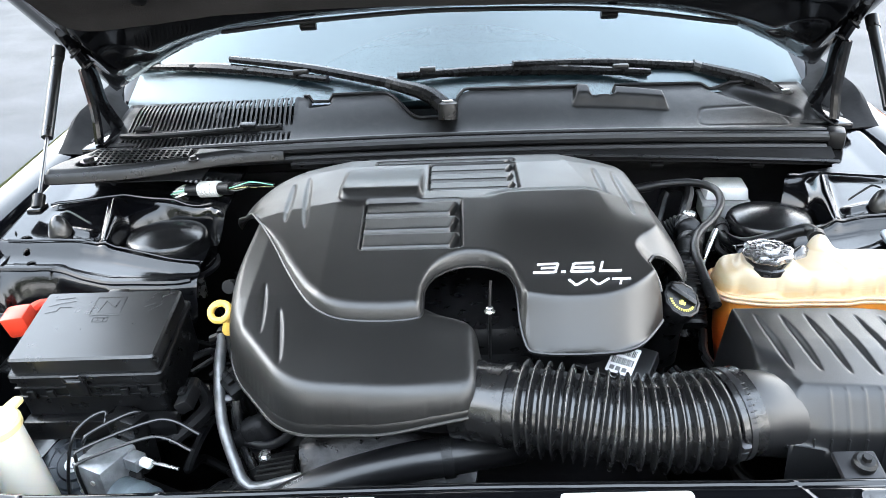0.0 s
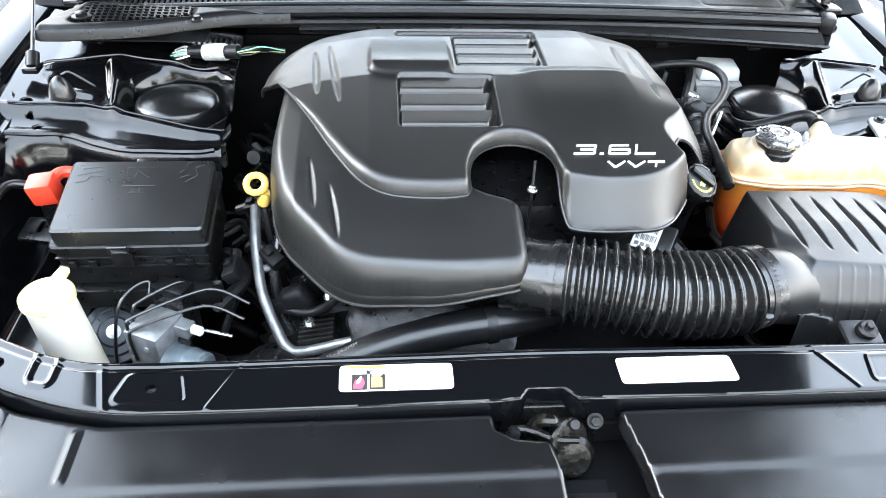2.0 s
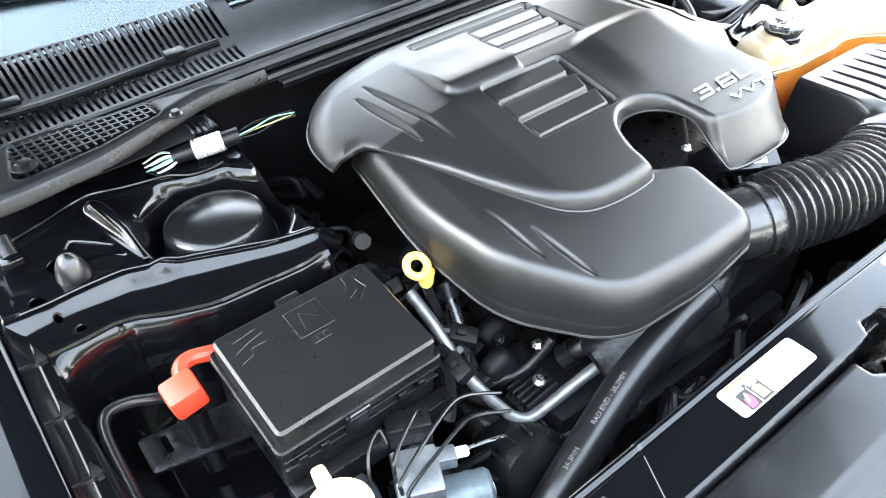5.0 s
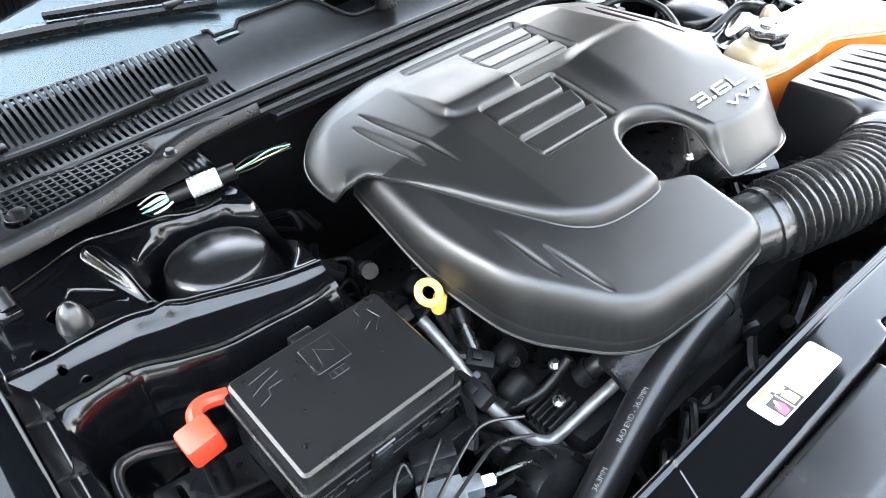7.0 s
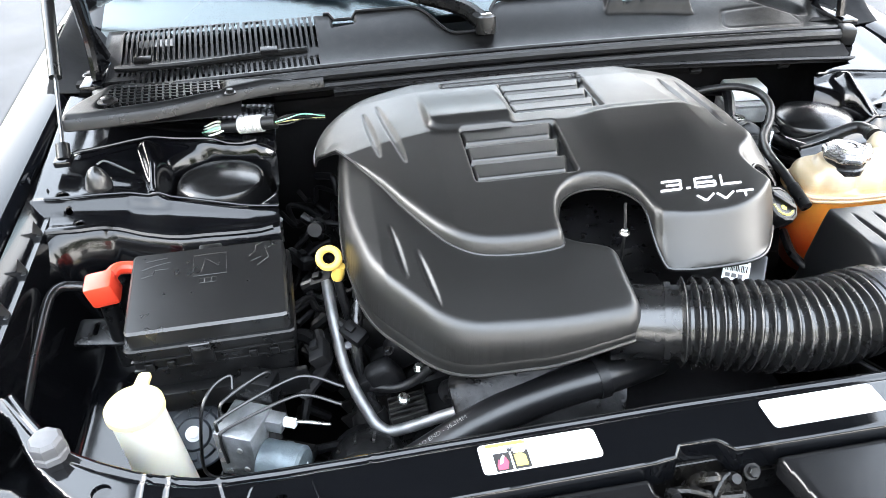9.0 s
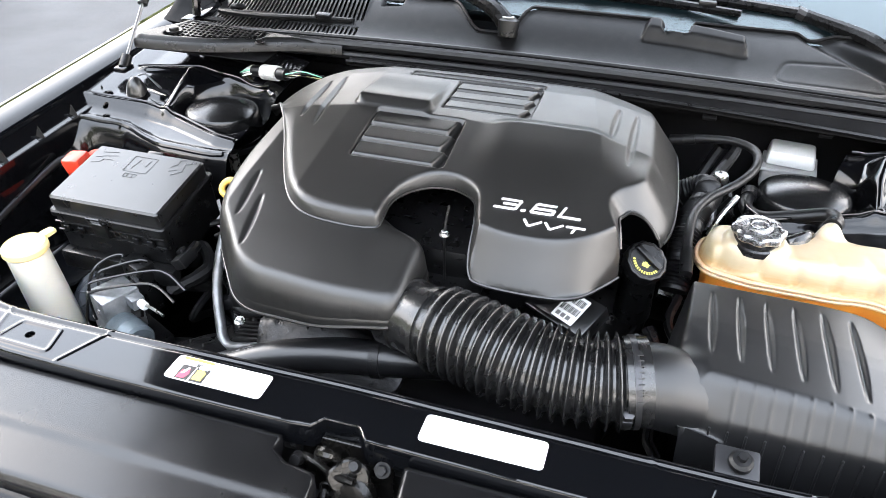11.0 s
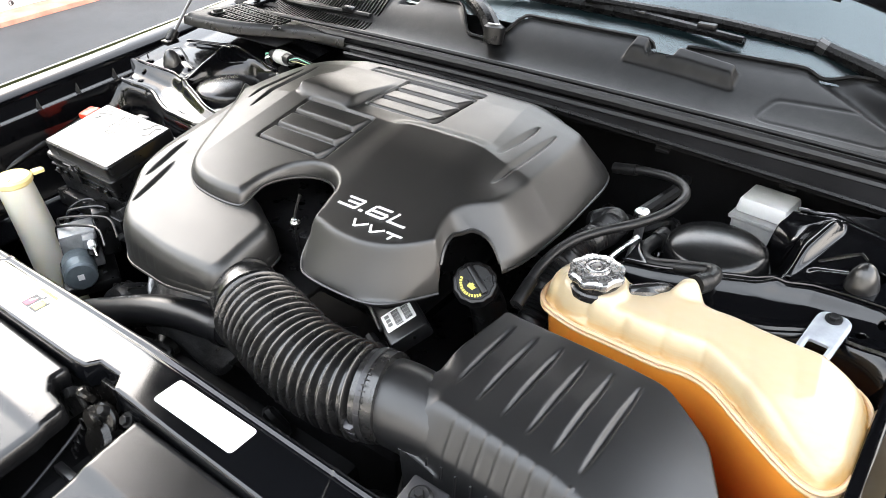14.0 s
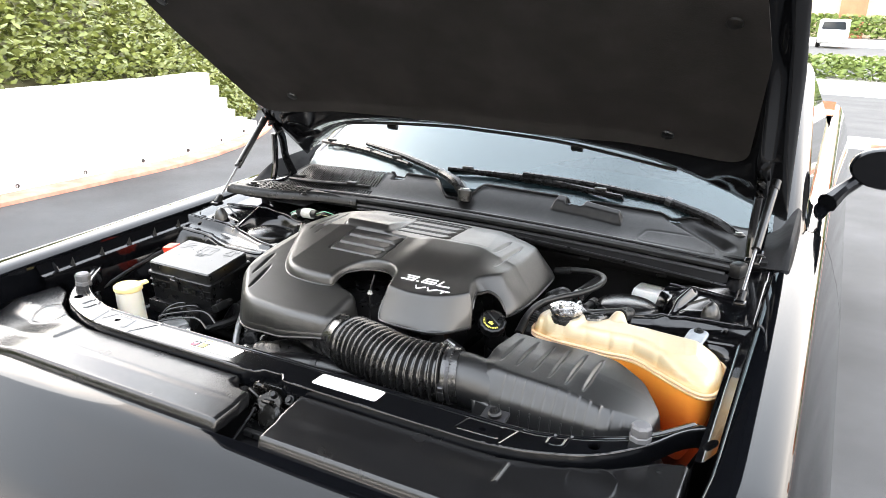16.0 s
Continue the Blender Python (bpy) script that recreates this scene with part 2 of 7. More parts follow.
def lathe(profile, n=28, lobes=0, depth=0.0):
    """A turned form from (radius, height) pairs; lobes: scallops round its rim."""
    verts, faces = [], []
    for r, z in profile:
        for k in range(n):
            a = 2 * math.pi * k / n
            q = r * (1 + (depth * math.cos(lobes * a) if lobes and r > 1e-4 else 0))
            verts.append((q * math.cos(a), q * math.sin(a), z))
    for i in range(len(profile) - 1):
        for k in range(n):
            faces.append([i * n + k, i * n + (k + 1) % n, (i + 1) * n + (k + 1) % n, (i + 1) * n + k])
    faces += [list(range(n))[::-1], list(range((len(profile) - 1) * n, len(profile) * n))]
    return np.array(verts), faces


def block(sx, sy, sz, bev=0.003, segs=2, taper=1.0):
    """A box on the origin with rounded edges, narrower at the top by taper."""
    bm = bmesh.new()
    bmesh.ops.create_cube(bm, size=1)
    for v in bm.verts:
        k = taper if v.co.z > 0 else 1.0
        v.co = Vector((v.co.x * sx * k, v.co.y * sy * k, (v.co.z + 0.5) * sz))
    if bev:
        bmesh.ops.bevel(bm, geom=bm.edges[:], offset=bev, segments=segs, affect="EDGES", profile=0.5)
    verts = np.array([v.co[:] for v in bm.verts])
    bm.verts.index_update()
    faces = [[v.index for v in f.verts] for f in bm.faces]
    bm.free()
    return verts, faces


def prism(outline, z0, z1, bev=0.0):
    """A flat piece of the given outline from z0 up to z1, its upper edge chamfered by bev."""
    o = np.array(outline, float)
    area = 0.5 * np.sum(o[:, 0] * np.roll(o[:, 1], -1) - np.roll(o[:, 0], -1) * o[:, 1])
    if area < 0:
        o = o[::-1]
    n = len(o)
    rings = [(o, z0), (o, z1 - bev)]
    if bev:
        e = np.roll(o, -1, 0) - np.roll(o, 1, 0)
        nrm = np.stack([-e[:, 1], e[:, 0]], -1) / (np.linalg.norm(e, axis=1)[:, None] + 1e-9)
        rings.append((o + nrm * bev, z1))
    verts = np.concatenate([np.column_stack([r, np.full(n, z)]) for r, z in rings])
    faces = [list(range(n))[::-1], list(range((len(rings) - 1) * n, len(rings) * n))]
    for i in range(len(rings) - 1):
        faces += [[i * n + k, i * n + (k + 1) % n, (i + 1) * n + (k + 1) % n, (i + 1) * n + k] for k in range(n)]
    return verts, faces


def move(g, m):
    """A form moved by a pose."""
    v, f = g
    a = np.array(m)
    return v @ a[:3, :3].T + a[:3, 3], f


def join(*gs):
    verts, faces, n = [], [], 0
    for v, f in gs:
        verts.append(np.asarray(v))
        faces += [[i + n for i in q] for q in f]
        n += len(v)
    return np.concatenate(verts), faces


def loft(sections, close=False):
    """A skin over rows of points, all of one length."""
    s = [np.asarray(q, float) for q in sections]
    n = len(s[0])
    faces = []
    for i in range(len(s) - 1):
        for k in range(n if close else n - 1):
            faces.append([i * n + k, i * n + (k + 1) % n, (i + 1) * n + (k + 1) % n, (i + 1) * n + k])
    return np.concatenate(s), faces


def mesh_of(name, g):
    me = bpy.data.meshes.new(name)
    me.from_pydata([tuple(map(float, v)) for v in g[0]], [], [list(map(int, f)) for f in g[1]])
    me.validate()
    return me


def finish(me, mat, angle=35):
    me.materials.append(mat)
    me.polygons.foreach_set("use_smooth", [True] * len(me.polygons))
    if angle is not None:
        me.set_sharp_from_angle(angle=radians(angle))


def part(name, g, mat, parent=None, label="", angle=35, m=None, wall=0.0):
    """Links a form as one mesh object, under a thing or a part where one is given."""
    me = mesh_of(name, g)
    if wall:
        bm = bmesh.new()
        bm.from_mesh(me)
        bmesh.ops.recalc_face_normals(bm, faces=bm.faces[:])
        bmesh.ops.solidify(bm, geom=bm.faces[:], thickness=wall)
        bm.to_mesh(me)
        bm.free()
    finish(me, mat, angle)
    ob = new(name, me)
    if m is not None:
        ob.matrix_basis = m
    if parent is not None:
        ob.parent = parent
        world_of = parent.matrix_basis.copy()
        if parent.parent is not None:
            world_of = parent.parent.matrix_basis @ parent.matrix_parent_inverse @ world_of
        ob.matrix_parent_inverse = world_of.inverted()
    if label:
        ob["label"] = label
    return ob


def thing(name, at, label, category, group="", kind=""):
    """An empty at the base of a thing, which holds its parts."""
    ob = new(name)
    ob.empty_display_size = 0.05
    ob.matrix_basis = Matrix.Translation(at)
    return tagged(ob, label, category, group, kind)


def lettering(text, size, depth, shear=0.0, wide=1.0, bold=0.0):
    """Letters as a form in the xy plane, its left end at the origin."""
    cu = bpy.data.curves.new("letters", "FONT")
    cu.body, cu.size, cu.extrude, cu.shear, cu.offset = text, size, depth, shear, bold
    cu.resolution_u = 3
    ob = bpy.data.objects.new("letters", cu)
    me = bpy.data.meshes.new_from_object(ob)
    v = np.array([p.co[:] for p in me.vertices]) if len(me.vertices) else np.zeros((0, 3))
    v[:, 0] *= wide
    f = [list(q.vertices) for q in me.polygons]
    bpy.data.objects.remove(ob)
    bpy.data.curves.remove(cu)
    bpy.data.meshes.remove(me)
    return v, f


def bolt(r=0.006, h=0.006):
    return join(lathe([(r * 1.5, 0), (r * 1.5, h * 0.25), (r * 1.45, h * 0.3)], 16), lathe([(r, h * 0.3), (r, h * 0.9), (r * 0.85, h)], 6))


def flip_x(g):
    """The mirror image of a form across the car's middle."""
    return g[0] * (-1, 1, 1), [f[::-1] for f in g[1]]

# ---- the ground and what stands round the car ----
ASPHALT = material("asphalt", (0.047, 0.047, 0.048), 0.9, vary=0.35, scale=1.5, bump=1.0, bump_scale=250)
CONCRETE = material("pale_concrete", (0.45, 0.43, 0.40), 0.85, vary=0.15, scale=3, bump=0.6, bump_scale=120)
WALLPAINT = material("white_painted_wall", (0.82, 0.82, 0.80), 0.75, vary=0.05, scale=2, bump=0.6, bump_scale=80)
REDKERB = material("faded_red_kerb_paint", (0.50, 0.20, 0.14), 0.8, vary=0.4, scale=8, bump=0.5)
SOIL = material("hillside_soil", (0.09, 0.085, 0.04), 0.95, vary=0.6, scale=5)
IVY = material("ivy_leaves", (0.085, 0.098, 0.020), 0.5, island=0.8)
SHRUB = material("shrub_leaves", (0.11, 0.15, 0.035), 0.5, island=0.6)

tagged(part("ground", (np.array([(-400, -400, 0), (400, -400, 0), (400, 400, 0), (-400, 400, 0)], float), [[0, 1, 2, 3]]), ASPHALT),
       "grey worn asphalt of a car park", "ground", kind="structure")


def leaves(centres, size, rng, flat=0.35):
    """Small folded leaves at the given places."""
    n = len(centres)
    ax = rng.normal(size=(n, 3))
    ax[:, 2] *= flat
    ax /= np.linalg.norm(ax, axis=1)[:, None]
    side = np.cross(ax, rng.normal(size=(n, 3)))
    side /= np.linalg.norm(side, axis=1)[:, None]
    nrm = np.cross(ax, side)
    s = size * rng.uniform(0.6, 1.3, n)[:, None]
    verts = np.stack([centres - ax * s, centres + side * s * 0.55 + nrm * s * 0.15, centres + ax * s, centres - side * s * 0.55 + nrm * s * 0.15], 1).reshape(-1, 3)
    faces = [[4 * i, 4 * i + 1, 4 * i + 2] for i in range(n)] + [[4 * i, 4 * i + 2, 4 * i + 3] for i in range(n)]
    return verts, faces


rng = np.random.default_rng(5)
# retaining wall: a long white wall whose top steps down at its far end
W0, W1 = np.array((-4.45, -9.0)), np.array((-4.75, 5.35))


def wall_at(y, off=0.0):
    k = (y - W0[1]) / (W1[1] - W0[1])
    bow = 0.0 if y < 4.2 else 0.11 * (y - 4.2) ** 2
    return W0[0] + k * (W1[0] - W0[0]) - bow - off


retaining = thing("retaining_wall", (wall_at(4), 4, 0), "long white painted retaining wall stepping down at its end", "wall", kind="structure")
steps = [(-9.0, 4.2, 0.80), (4.2, 4.8, 0.80), (4.8, 5.37, 0.80), (5.37, 5.55, 0.655), (5.55, 5.73, 0.51), (5.73, 5.92, 0.365), (5.92, 6.3, 0.22), (6.3, 6.7, 0.12)]
for a, b, h in steps:
    x0, x1 = wall_at(a), wall_at(b)
    part("wall_section", prism([(x0, a), (x1, b), (x1 - 0.22, b), (x0 - 0.22, a)], 0, h), WALLPAINT, retaining)
kerb_rows = [(y, 0) for y in (-9.0, -3.0, 2.0, 4.2, 4.7, 5.2, 5.7, 6.2, 6.7, 7.2, 7.8)]
kv = [[(wall_at(y) + 0.01, y, 0.0), (wall_at(y) + 0.01, y, 0.05), (wall_at(y) + 0.16, y, 0.045), (wall_at(y) + 0.18, y, 0.03), (wall_at(y) + 0.18, y, 0.0)] for y, _ in kerb_rows]
tagged(part("kerb", loft(kv), REDKERB), "low kerb with faded red paint along the wall", "kerb", kind="structure")
for i in range(9):
    y = 1.2 + 0.62 * i
    part("weep_hole", move(lathe([(0.018, 0), (0.018, 0.006), (0.012, 0.007), (0.012, 0.001)], 10), pose(wall_at(y) - 0.001, y, 0.085, 0, 90, 0)), INK, retaining)
# the ivy slope above it
def bank(u):
    return np.minimum(0.62 * u, 2.6 + 0.06 * u)


sl = []
for y in np.linspace(-9, 12, 43):
    base = 0.76 if y < 5.35 else max(0.05, 0.76 - 0.62 * (y - 5.2))
    row = []
    for k, u in enumerate(np.linspace(0, 9, 25)):
        bump_z = 0.18 * noise.noise((u * 0.9, y * 0.9, 3.0)) * min(1, u)
        row.append((wall_at(min(y, 8), 0.2 + u), y, base + bank(u) + bump_z))
    sl.append(row)
SLOPE = loft(sl)
tagged(part("hillside", SLOPE, SOIL, wall=0.05), "steep bank of earth above the wall", "bank", kind="structure")
n = 120000
yy, uu = rng.uniform(-6.5, 11.5, n), 6.5 * rng.uniform(0, 1, n) ** 1.35
base = np.where(yy < 5.35, 0.76, np.maximum(0.05, 0.76 - 0.62 * (yy - 5.2)))
clump = np.array([noise.noise((float(u) * 1.3, float(y) * 1.3, 9.0)) for u, y in zip(uu, yy)])
xx = np.array([wall_at(min(y, 8), 0.17 + u) for y, u in zip(yy, uu)])
zz = base + bank(uu) + 0.1 + 0.26 * clump + rng.uniform(-0.1, 0.1, n)
tagged(part("ivy", leaves(np.stack([xx, yy, zz], -1), 0.042, rng), IVY, angle=None), "dense green ivy and shrubs covering the bank", "ivy", kind="stuff")

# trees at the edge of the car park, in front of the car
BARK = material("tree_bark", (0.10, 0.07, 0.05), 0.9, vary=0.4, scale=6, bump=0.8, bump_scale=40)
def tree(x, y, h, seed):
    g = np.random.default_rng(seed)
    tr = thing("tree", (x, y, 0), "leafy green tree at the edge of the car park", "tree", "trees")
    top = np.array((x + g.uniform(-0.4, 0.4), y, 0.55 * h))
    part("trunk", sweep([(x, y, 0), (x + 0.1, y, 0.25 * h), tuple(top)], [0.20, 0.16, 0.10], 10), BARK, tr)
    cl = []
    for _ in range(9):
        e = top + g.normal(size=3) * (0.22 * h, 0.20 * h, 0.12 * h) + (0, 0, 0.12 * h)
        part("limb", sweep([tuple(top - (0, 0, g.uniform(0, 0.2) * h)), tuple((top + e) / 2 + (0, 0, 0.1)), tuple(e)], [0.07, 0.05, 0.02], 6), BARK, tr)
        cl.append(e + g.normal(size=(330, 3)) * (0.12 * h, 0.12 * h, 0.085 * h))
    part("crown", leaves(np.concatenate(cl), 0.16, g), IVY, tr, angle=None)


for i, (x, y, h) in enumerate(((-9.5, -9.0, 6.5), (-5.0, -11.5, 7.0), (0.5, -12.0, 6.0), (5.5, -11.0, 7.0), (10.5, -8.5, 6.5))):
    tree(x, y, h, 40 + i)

# far side: planted island, pale paving, parked car, building
isl = thing("planting_island", (1.2, 21, 0), "kerbed planting island with a low clipped hedge", "hedge", kind="structure")
part("island_kerb", prism(fillet([(-3, 20.5, 0.4), (14, 20.8, 0.4), (14, 23.6, 0.4), (-3, 23.3, 0.4)]), 0, 0.15, 0.02), CONCRETE, isl)
c = np.stack([rng.uniform(-2.5, 13.5, 9000), 22.0 + rng.uniform(-0.9, 0.9, 9000), 0.12 + 0.58 * rng.uniform(0, 1, 9000) ** 0.7], -1)
tagged(part("hedge", leaves(c, 0.09, rng), SHRUB, angle=None), "low green hedge on the island", "hedge", kind="stuff")
tagged(part("pale_paving", prism([(-30, 18.3), (60, 18.5), (60, 20.5), (-30, 20.3)], 0.0, 0.006), CONCRETE), "strip of pale concrete paving", "paving", kind="structure")
tagged(part("near_paving", prism([(0.6, 10.3), (14, 10.1), (14, 11.3), (0.6, 11.5)], 0.0, 0.006), CONCRETE), "narrow strip of pale concrete paving", "paving", kind="structure")
tagged(part("far_paving", prism([(-30, 58.0), (80, 58.0), (80, 90), (-30, 90)], 0.0, 0.01), CONCRETE), "pale far forecourt", "paving", kind="structure")
tagged(part("red_kerb_far", prism([(1.3, 10.45), (9, 10.25), (9, 10.65), (1.3, 10.85)], 0.0, 0.06, 0.01), REDKERB), "red painted kerb across the car park", "kerb", kind="structure")
TERRA = material("terracotta_plaster", (0.42, 0.17, 0.09), 0.8, vary=0.2, scale=1.0)
STUCCO = material("cream_stucco", (0.70, 0.60, 0.45), 0.8, vary=0.1, scale=1.0)
bld = thing("building", (4, 96, 0), "low cream building with terracotta pillars, far off", "building")
part("wall", prism([(-40, 97), (60, 97), (60, 110), (-40, 110)], 0, 7), STUCCO, bld)
for i in range(9):
    part("pillar", prism([(-10 + 9.5 * i, 94), (-7.4 + 9.5 * i, 94), (-7.4 + 9.5 * i, 96.6), (-10 + 9.5 * i, 96.6)], 0, 7), TERRA, bld)
c = np.stack([rng.uniform(-6, 40, 6000), 90 + rng.uniform(-1.2, 1.2, 6000), 0.1 + 2.2 * rng.uniform(0, 1, 6000) ** 0.7], -1)
tagged(part("far_shrubs", leaves(c, 0.3, rng), SHRUB, angle=None), "round green shrubs before the building", "shrubs", kind="stuff")


# the far white van
def far_car():
    car = thing("van", (-0.05, 55, 0), "small white van parked far off", "van")
    VAN = material("white_car_paint", (0.8, 0.8, 0.8), 0.25, coat=0.5)
    GL = material("dark_car_glass", (0.02, 0.025, 0.03), 0.05)
    body = fillet([(-2.2, 0.3, 0.1), (2.0, 0.3, 0.1), (2.15, 0.8, 0.15), (1.9, 1.05, 0.1), (1.2, 1.7, 0.2), (-2.0, 1.75, 0.2), (-2.25, 1.0, 0.1)])
    m = pose(-0.05, 55, 0, 90, 0, -90)
    part("body", move(prism(body, -0.85, 0.85, 0.06), m), VAN, car)
    for x0, x1 in ((-1.8, -0.5), (-0.4, 0.5), (0.6, 1.25)):
        part("window", move(prism(fillet([(x0, 1.1, 0.05), (x1 + (0.3 if x1 > 1 else 0), 1.1, 0.05), (x1, 1.58, 0.05), (x0, 1.58, 0.05)]), 0.845, 0.86), m), GL, car)
    part("rear_window", move(prism(fillet([(-0.70, 1.12, 0.08), (0.70, 1.12, 0.08), (0.60, 1.58, 0.08), (-0.60, 1.58, 0.08)]), 0, 0.02), pose(-0.05, 52.68, 0, 90, 0, 0)), GL, car)
    part("rear_bumper", move(block(1.6, 0.12, 0.24, 0.05), pose(-0.05, 52.75, 0.34)), VAN, car)
    for x in (-1.4, 1.35):
        w = part("wheel", move(lathe([(0.3, 0), (0.33, 0.03), (0.33, 0.2), (0.3, 0.22)], 20), m @ pose(x, 0.33, 0.68)), RUBBER, car)
        part("rim", move(lathe([(0.2, 0), (0.19, 0.02), (0.05, 0.03)], 16), m @ pose(x, 0.33, 0.9)), STEEL, w)


far_car()


# ---- the car: body panels ----
car = thing("car_body", (0, 1.2, 0), "black two-door car with its bonnet propped open", "car")


def fz(y):
    return 0.93 + 0.05 * (y - 0.5)


FENDER_SECTION = [(0.742, -0.10), (0.7425, -0.02), (0.744, -0.006), (0.750, -0.001), (0.77, 0.003), (0.80, 0.003), (0.826, -0.002), (0.840, -0.012),
            (0.850, -0.03), (0.868, -0.07), (0.89, -0.13), (0.915, -0.22), (0.925, -0.30), (0.915, -0.40), (0.90, -0.50)]


def fender(sign):
    rows = []
    prof = FENDER_SECTION
    for y in np.concatenate([np.linspace(0.16, 0.5, 8), np.linspace(0.6, 1.62, 14)]):
        drop = 0.10 * max(0, (0.42 - y) / 0.26) ** 2
        narrow = 0.05 * max(0, (0.5 - y) / 0.34) ** 2
        rows.append([(sign * (x - narrow), y, fz(y) + z - drop) for x, z in prof])
    return loft(rows)


for s, nm in ((1, "fender"), (-1, "fender")):
    part(nm, fender(s), PAINT, car, wall=0.0015)

# front cross member with its pressed steps, lips and holes
rear_r = [(0, 0.500), (0.15, 0.498), (0.34, 0.495), (0.455, 0.495), (0.50, 0.502), (0.546, 0.519), (0.606, 0.552), (0.648, 0.594), (0.690, 0.650)]
front_r = [(0.722, 0.645), (0.684, 0.612), (0.645, 0.547), (0.59, 0.487), (0.535, 0.455), (0.45, 0.430), (0.35, 0.426), (0.10, 0.428), (0.036, 0.429)]
notch_in = [(0.022, 0.445), (-0.016, 0.445), (-0.026, 0.431)]
rear_r = [tuple(p) for p in spline(rear_r, 4)]
front_r = [tuple(p) for p in spline(front_r, 4)]
cross_outline = np.array(rear_r + front_r + notch_in + [(-x, y) for x, y in front_r[::-1][1:]] + [(-x, y) for x, y in rear_r[::-1][:-1]])


REAR_LINE = rear_r[:-1:2] + rear_r[-1:]


def cross_z(x, y, d):
    ax = np.abs(x)
    dr = np.full(np.shape(x), 1.0)
    for a, b in zip(REAR_LINE[:-1], REAR_LINE[1:]):
        dr = np.minimum(dr, seg(ax, y, a, b)[0])
    z = 0.8865 + 0.003 * sm(0.3, 0.7, ax)
    z = z + 0.0010 * np.exp(-((dr - 0.0045) / 0.0016) ** 2) - 0.0022 * np.exp(-((dr - 0.0095) / 0.0022) ** 2)      # lip and channel along the rear edge
    z = z - 0.0014 * (1 - sm(0.0, 0.0028, np.maximum(sdf(x, y, cross_outline)[0], 0))) ** 2
    e, _, _ = sdf(ax, y, fillet([(0.365, 0.438, 0.006), (0.44, 0.440, 0.006), (0.43, 0.476, 0.006), (0.375, 0.476, 0.006)]))
    z = z + 0.0013 * (1 - sm(0.0, 0.0034, np.abs(e)))
    dd, t = seg(ax, y, (0.315, 0.494), (0.345, 0.43))
    z = z + 0.0013 * (1 - sm(0.0, 0.0034, dd))
    dd, t = seg(ax, y, (0.462, 0.492), (0.445, 0.43))
    z = z + 0.0013 * (1 - sm(0.0, 0.0034, dd))
    e, _, _ = sdf(ax, y, fillet([(0.508, 0.462, 0.01), (0.532, 0.47, 0.01), (0.532, 0.52, 0.0), (0.508, 0.51, 0.0)]))
    z = z + 0.0022 * (1 - sm(0.0, 0.0045, np.abs(e))) * sm(0.515, 0.505, y)
    return z


def circle(x, y, r, n=14):
    return [(x + r * math.cos(2 * math.pi * k / n), y + r * math.sin(2 * math.pi * k / n)) for k in range(n)]


holes = [circle(s * x, y, r) for s in (1, -1) for x, y, r in ((0.405, 0.457, 0.006), (0.572, 0.497, 0.0095))]
part("crossmember", relief(cross_outline, cross_z, 0.0015, 0.006, holes, 2), PRESSED, car, "glossy black cross member over the radiator", angle=60)

ring = cross_outline
out = np.roll(ring, -1, 0) - np.roll(ring, 1, 0)
out = np.column_stack([out[:, 1], -out[:, 0]]) / np.linalg.norm(out, axis=1)[:, None]
if sdf(ring[:1, 0] + 0.002 * out[:1, 0], ring[:1, 1] + 0.002 * out[:1, 1], ring)[0][0] > 0:
    out = -out
rz = cross_z(ring[:, 0], ring[:, 1], np.zeros(len(ring)))
part("edge_flange", loft([np.column_stack([ring + k * out, rz - dz]) for k, dz in ((-0.0004, 0.0002), (0.0006, 0.0012), (0.0010, 0.0030), (0.0010, 0.032))], True), PRESSED, car, angle=60)

# hood landing rubbers
for s in (1, -1):
    stop = thing("hood_bumper", (s * 0.628, 0.553, 0.885), "grey ribbed rubber bonnet bumper on the cross member", "bumper", "bonnet bumpers")
    part("stem", move(lathe([(0.010, 0), (0.010, 0.012)], 12), pose(s * 0.628, 0.553, 0.872)), RUBBER, stop)
    part("cap", move(lathe([(0.0145, 0), (0.0165, 0.002), (0.0165, 0.012), (0.0150, 0.014), (0.0160, 0.017), (0.0160, 0.027), (0.013, 0.031), (0.006, 0.032)], 24, 8, 0.05), pose(s * 0.628, 0.553, 0.884)),
         material("grey_rubber", (0.075, 0.075, 0.08), 0.55, vary=0.2, scale=60), stop)

# upper radiator shields in front of it, left and right of the latch
def shield_z(x, y, d):
    z = 0.868 + 0.004 * sm(0.0, 0.004, d) - 0.10 * np.clip(0.34 - y, 0, 1)
    z = z - 0.0035 * sm(0.358, 0.340, y) - 0.028 * sm(0.298, 0.287, y)
    z = z - 0.012 * sm(0.48, 0.60, np.abs(x)) * sm(0.45, 0.40, y)
    e, _, _ = sdf(np.abs(x), y, np.array(circle(0.585, 0.435, 0.036, 28)))
    z = z + 0.0018 * (1 - sm(0.0, 0.0040, np.abs(e)))
    dd, _ = seg(np.abs(x), y, (0.47, 0.415), (0.47, 0.36))
    z = z + 0.004 * (1 - sm(0, 0.004, dd))
    return z


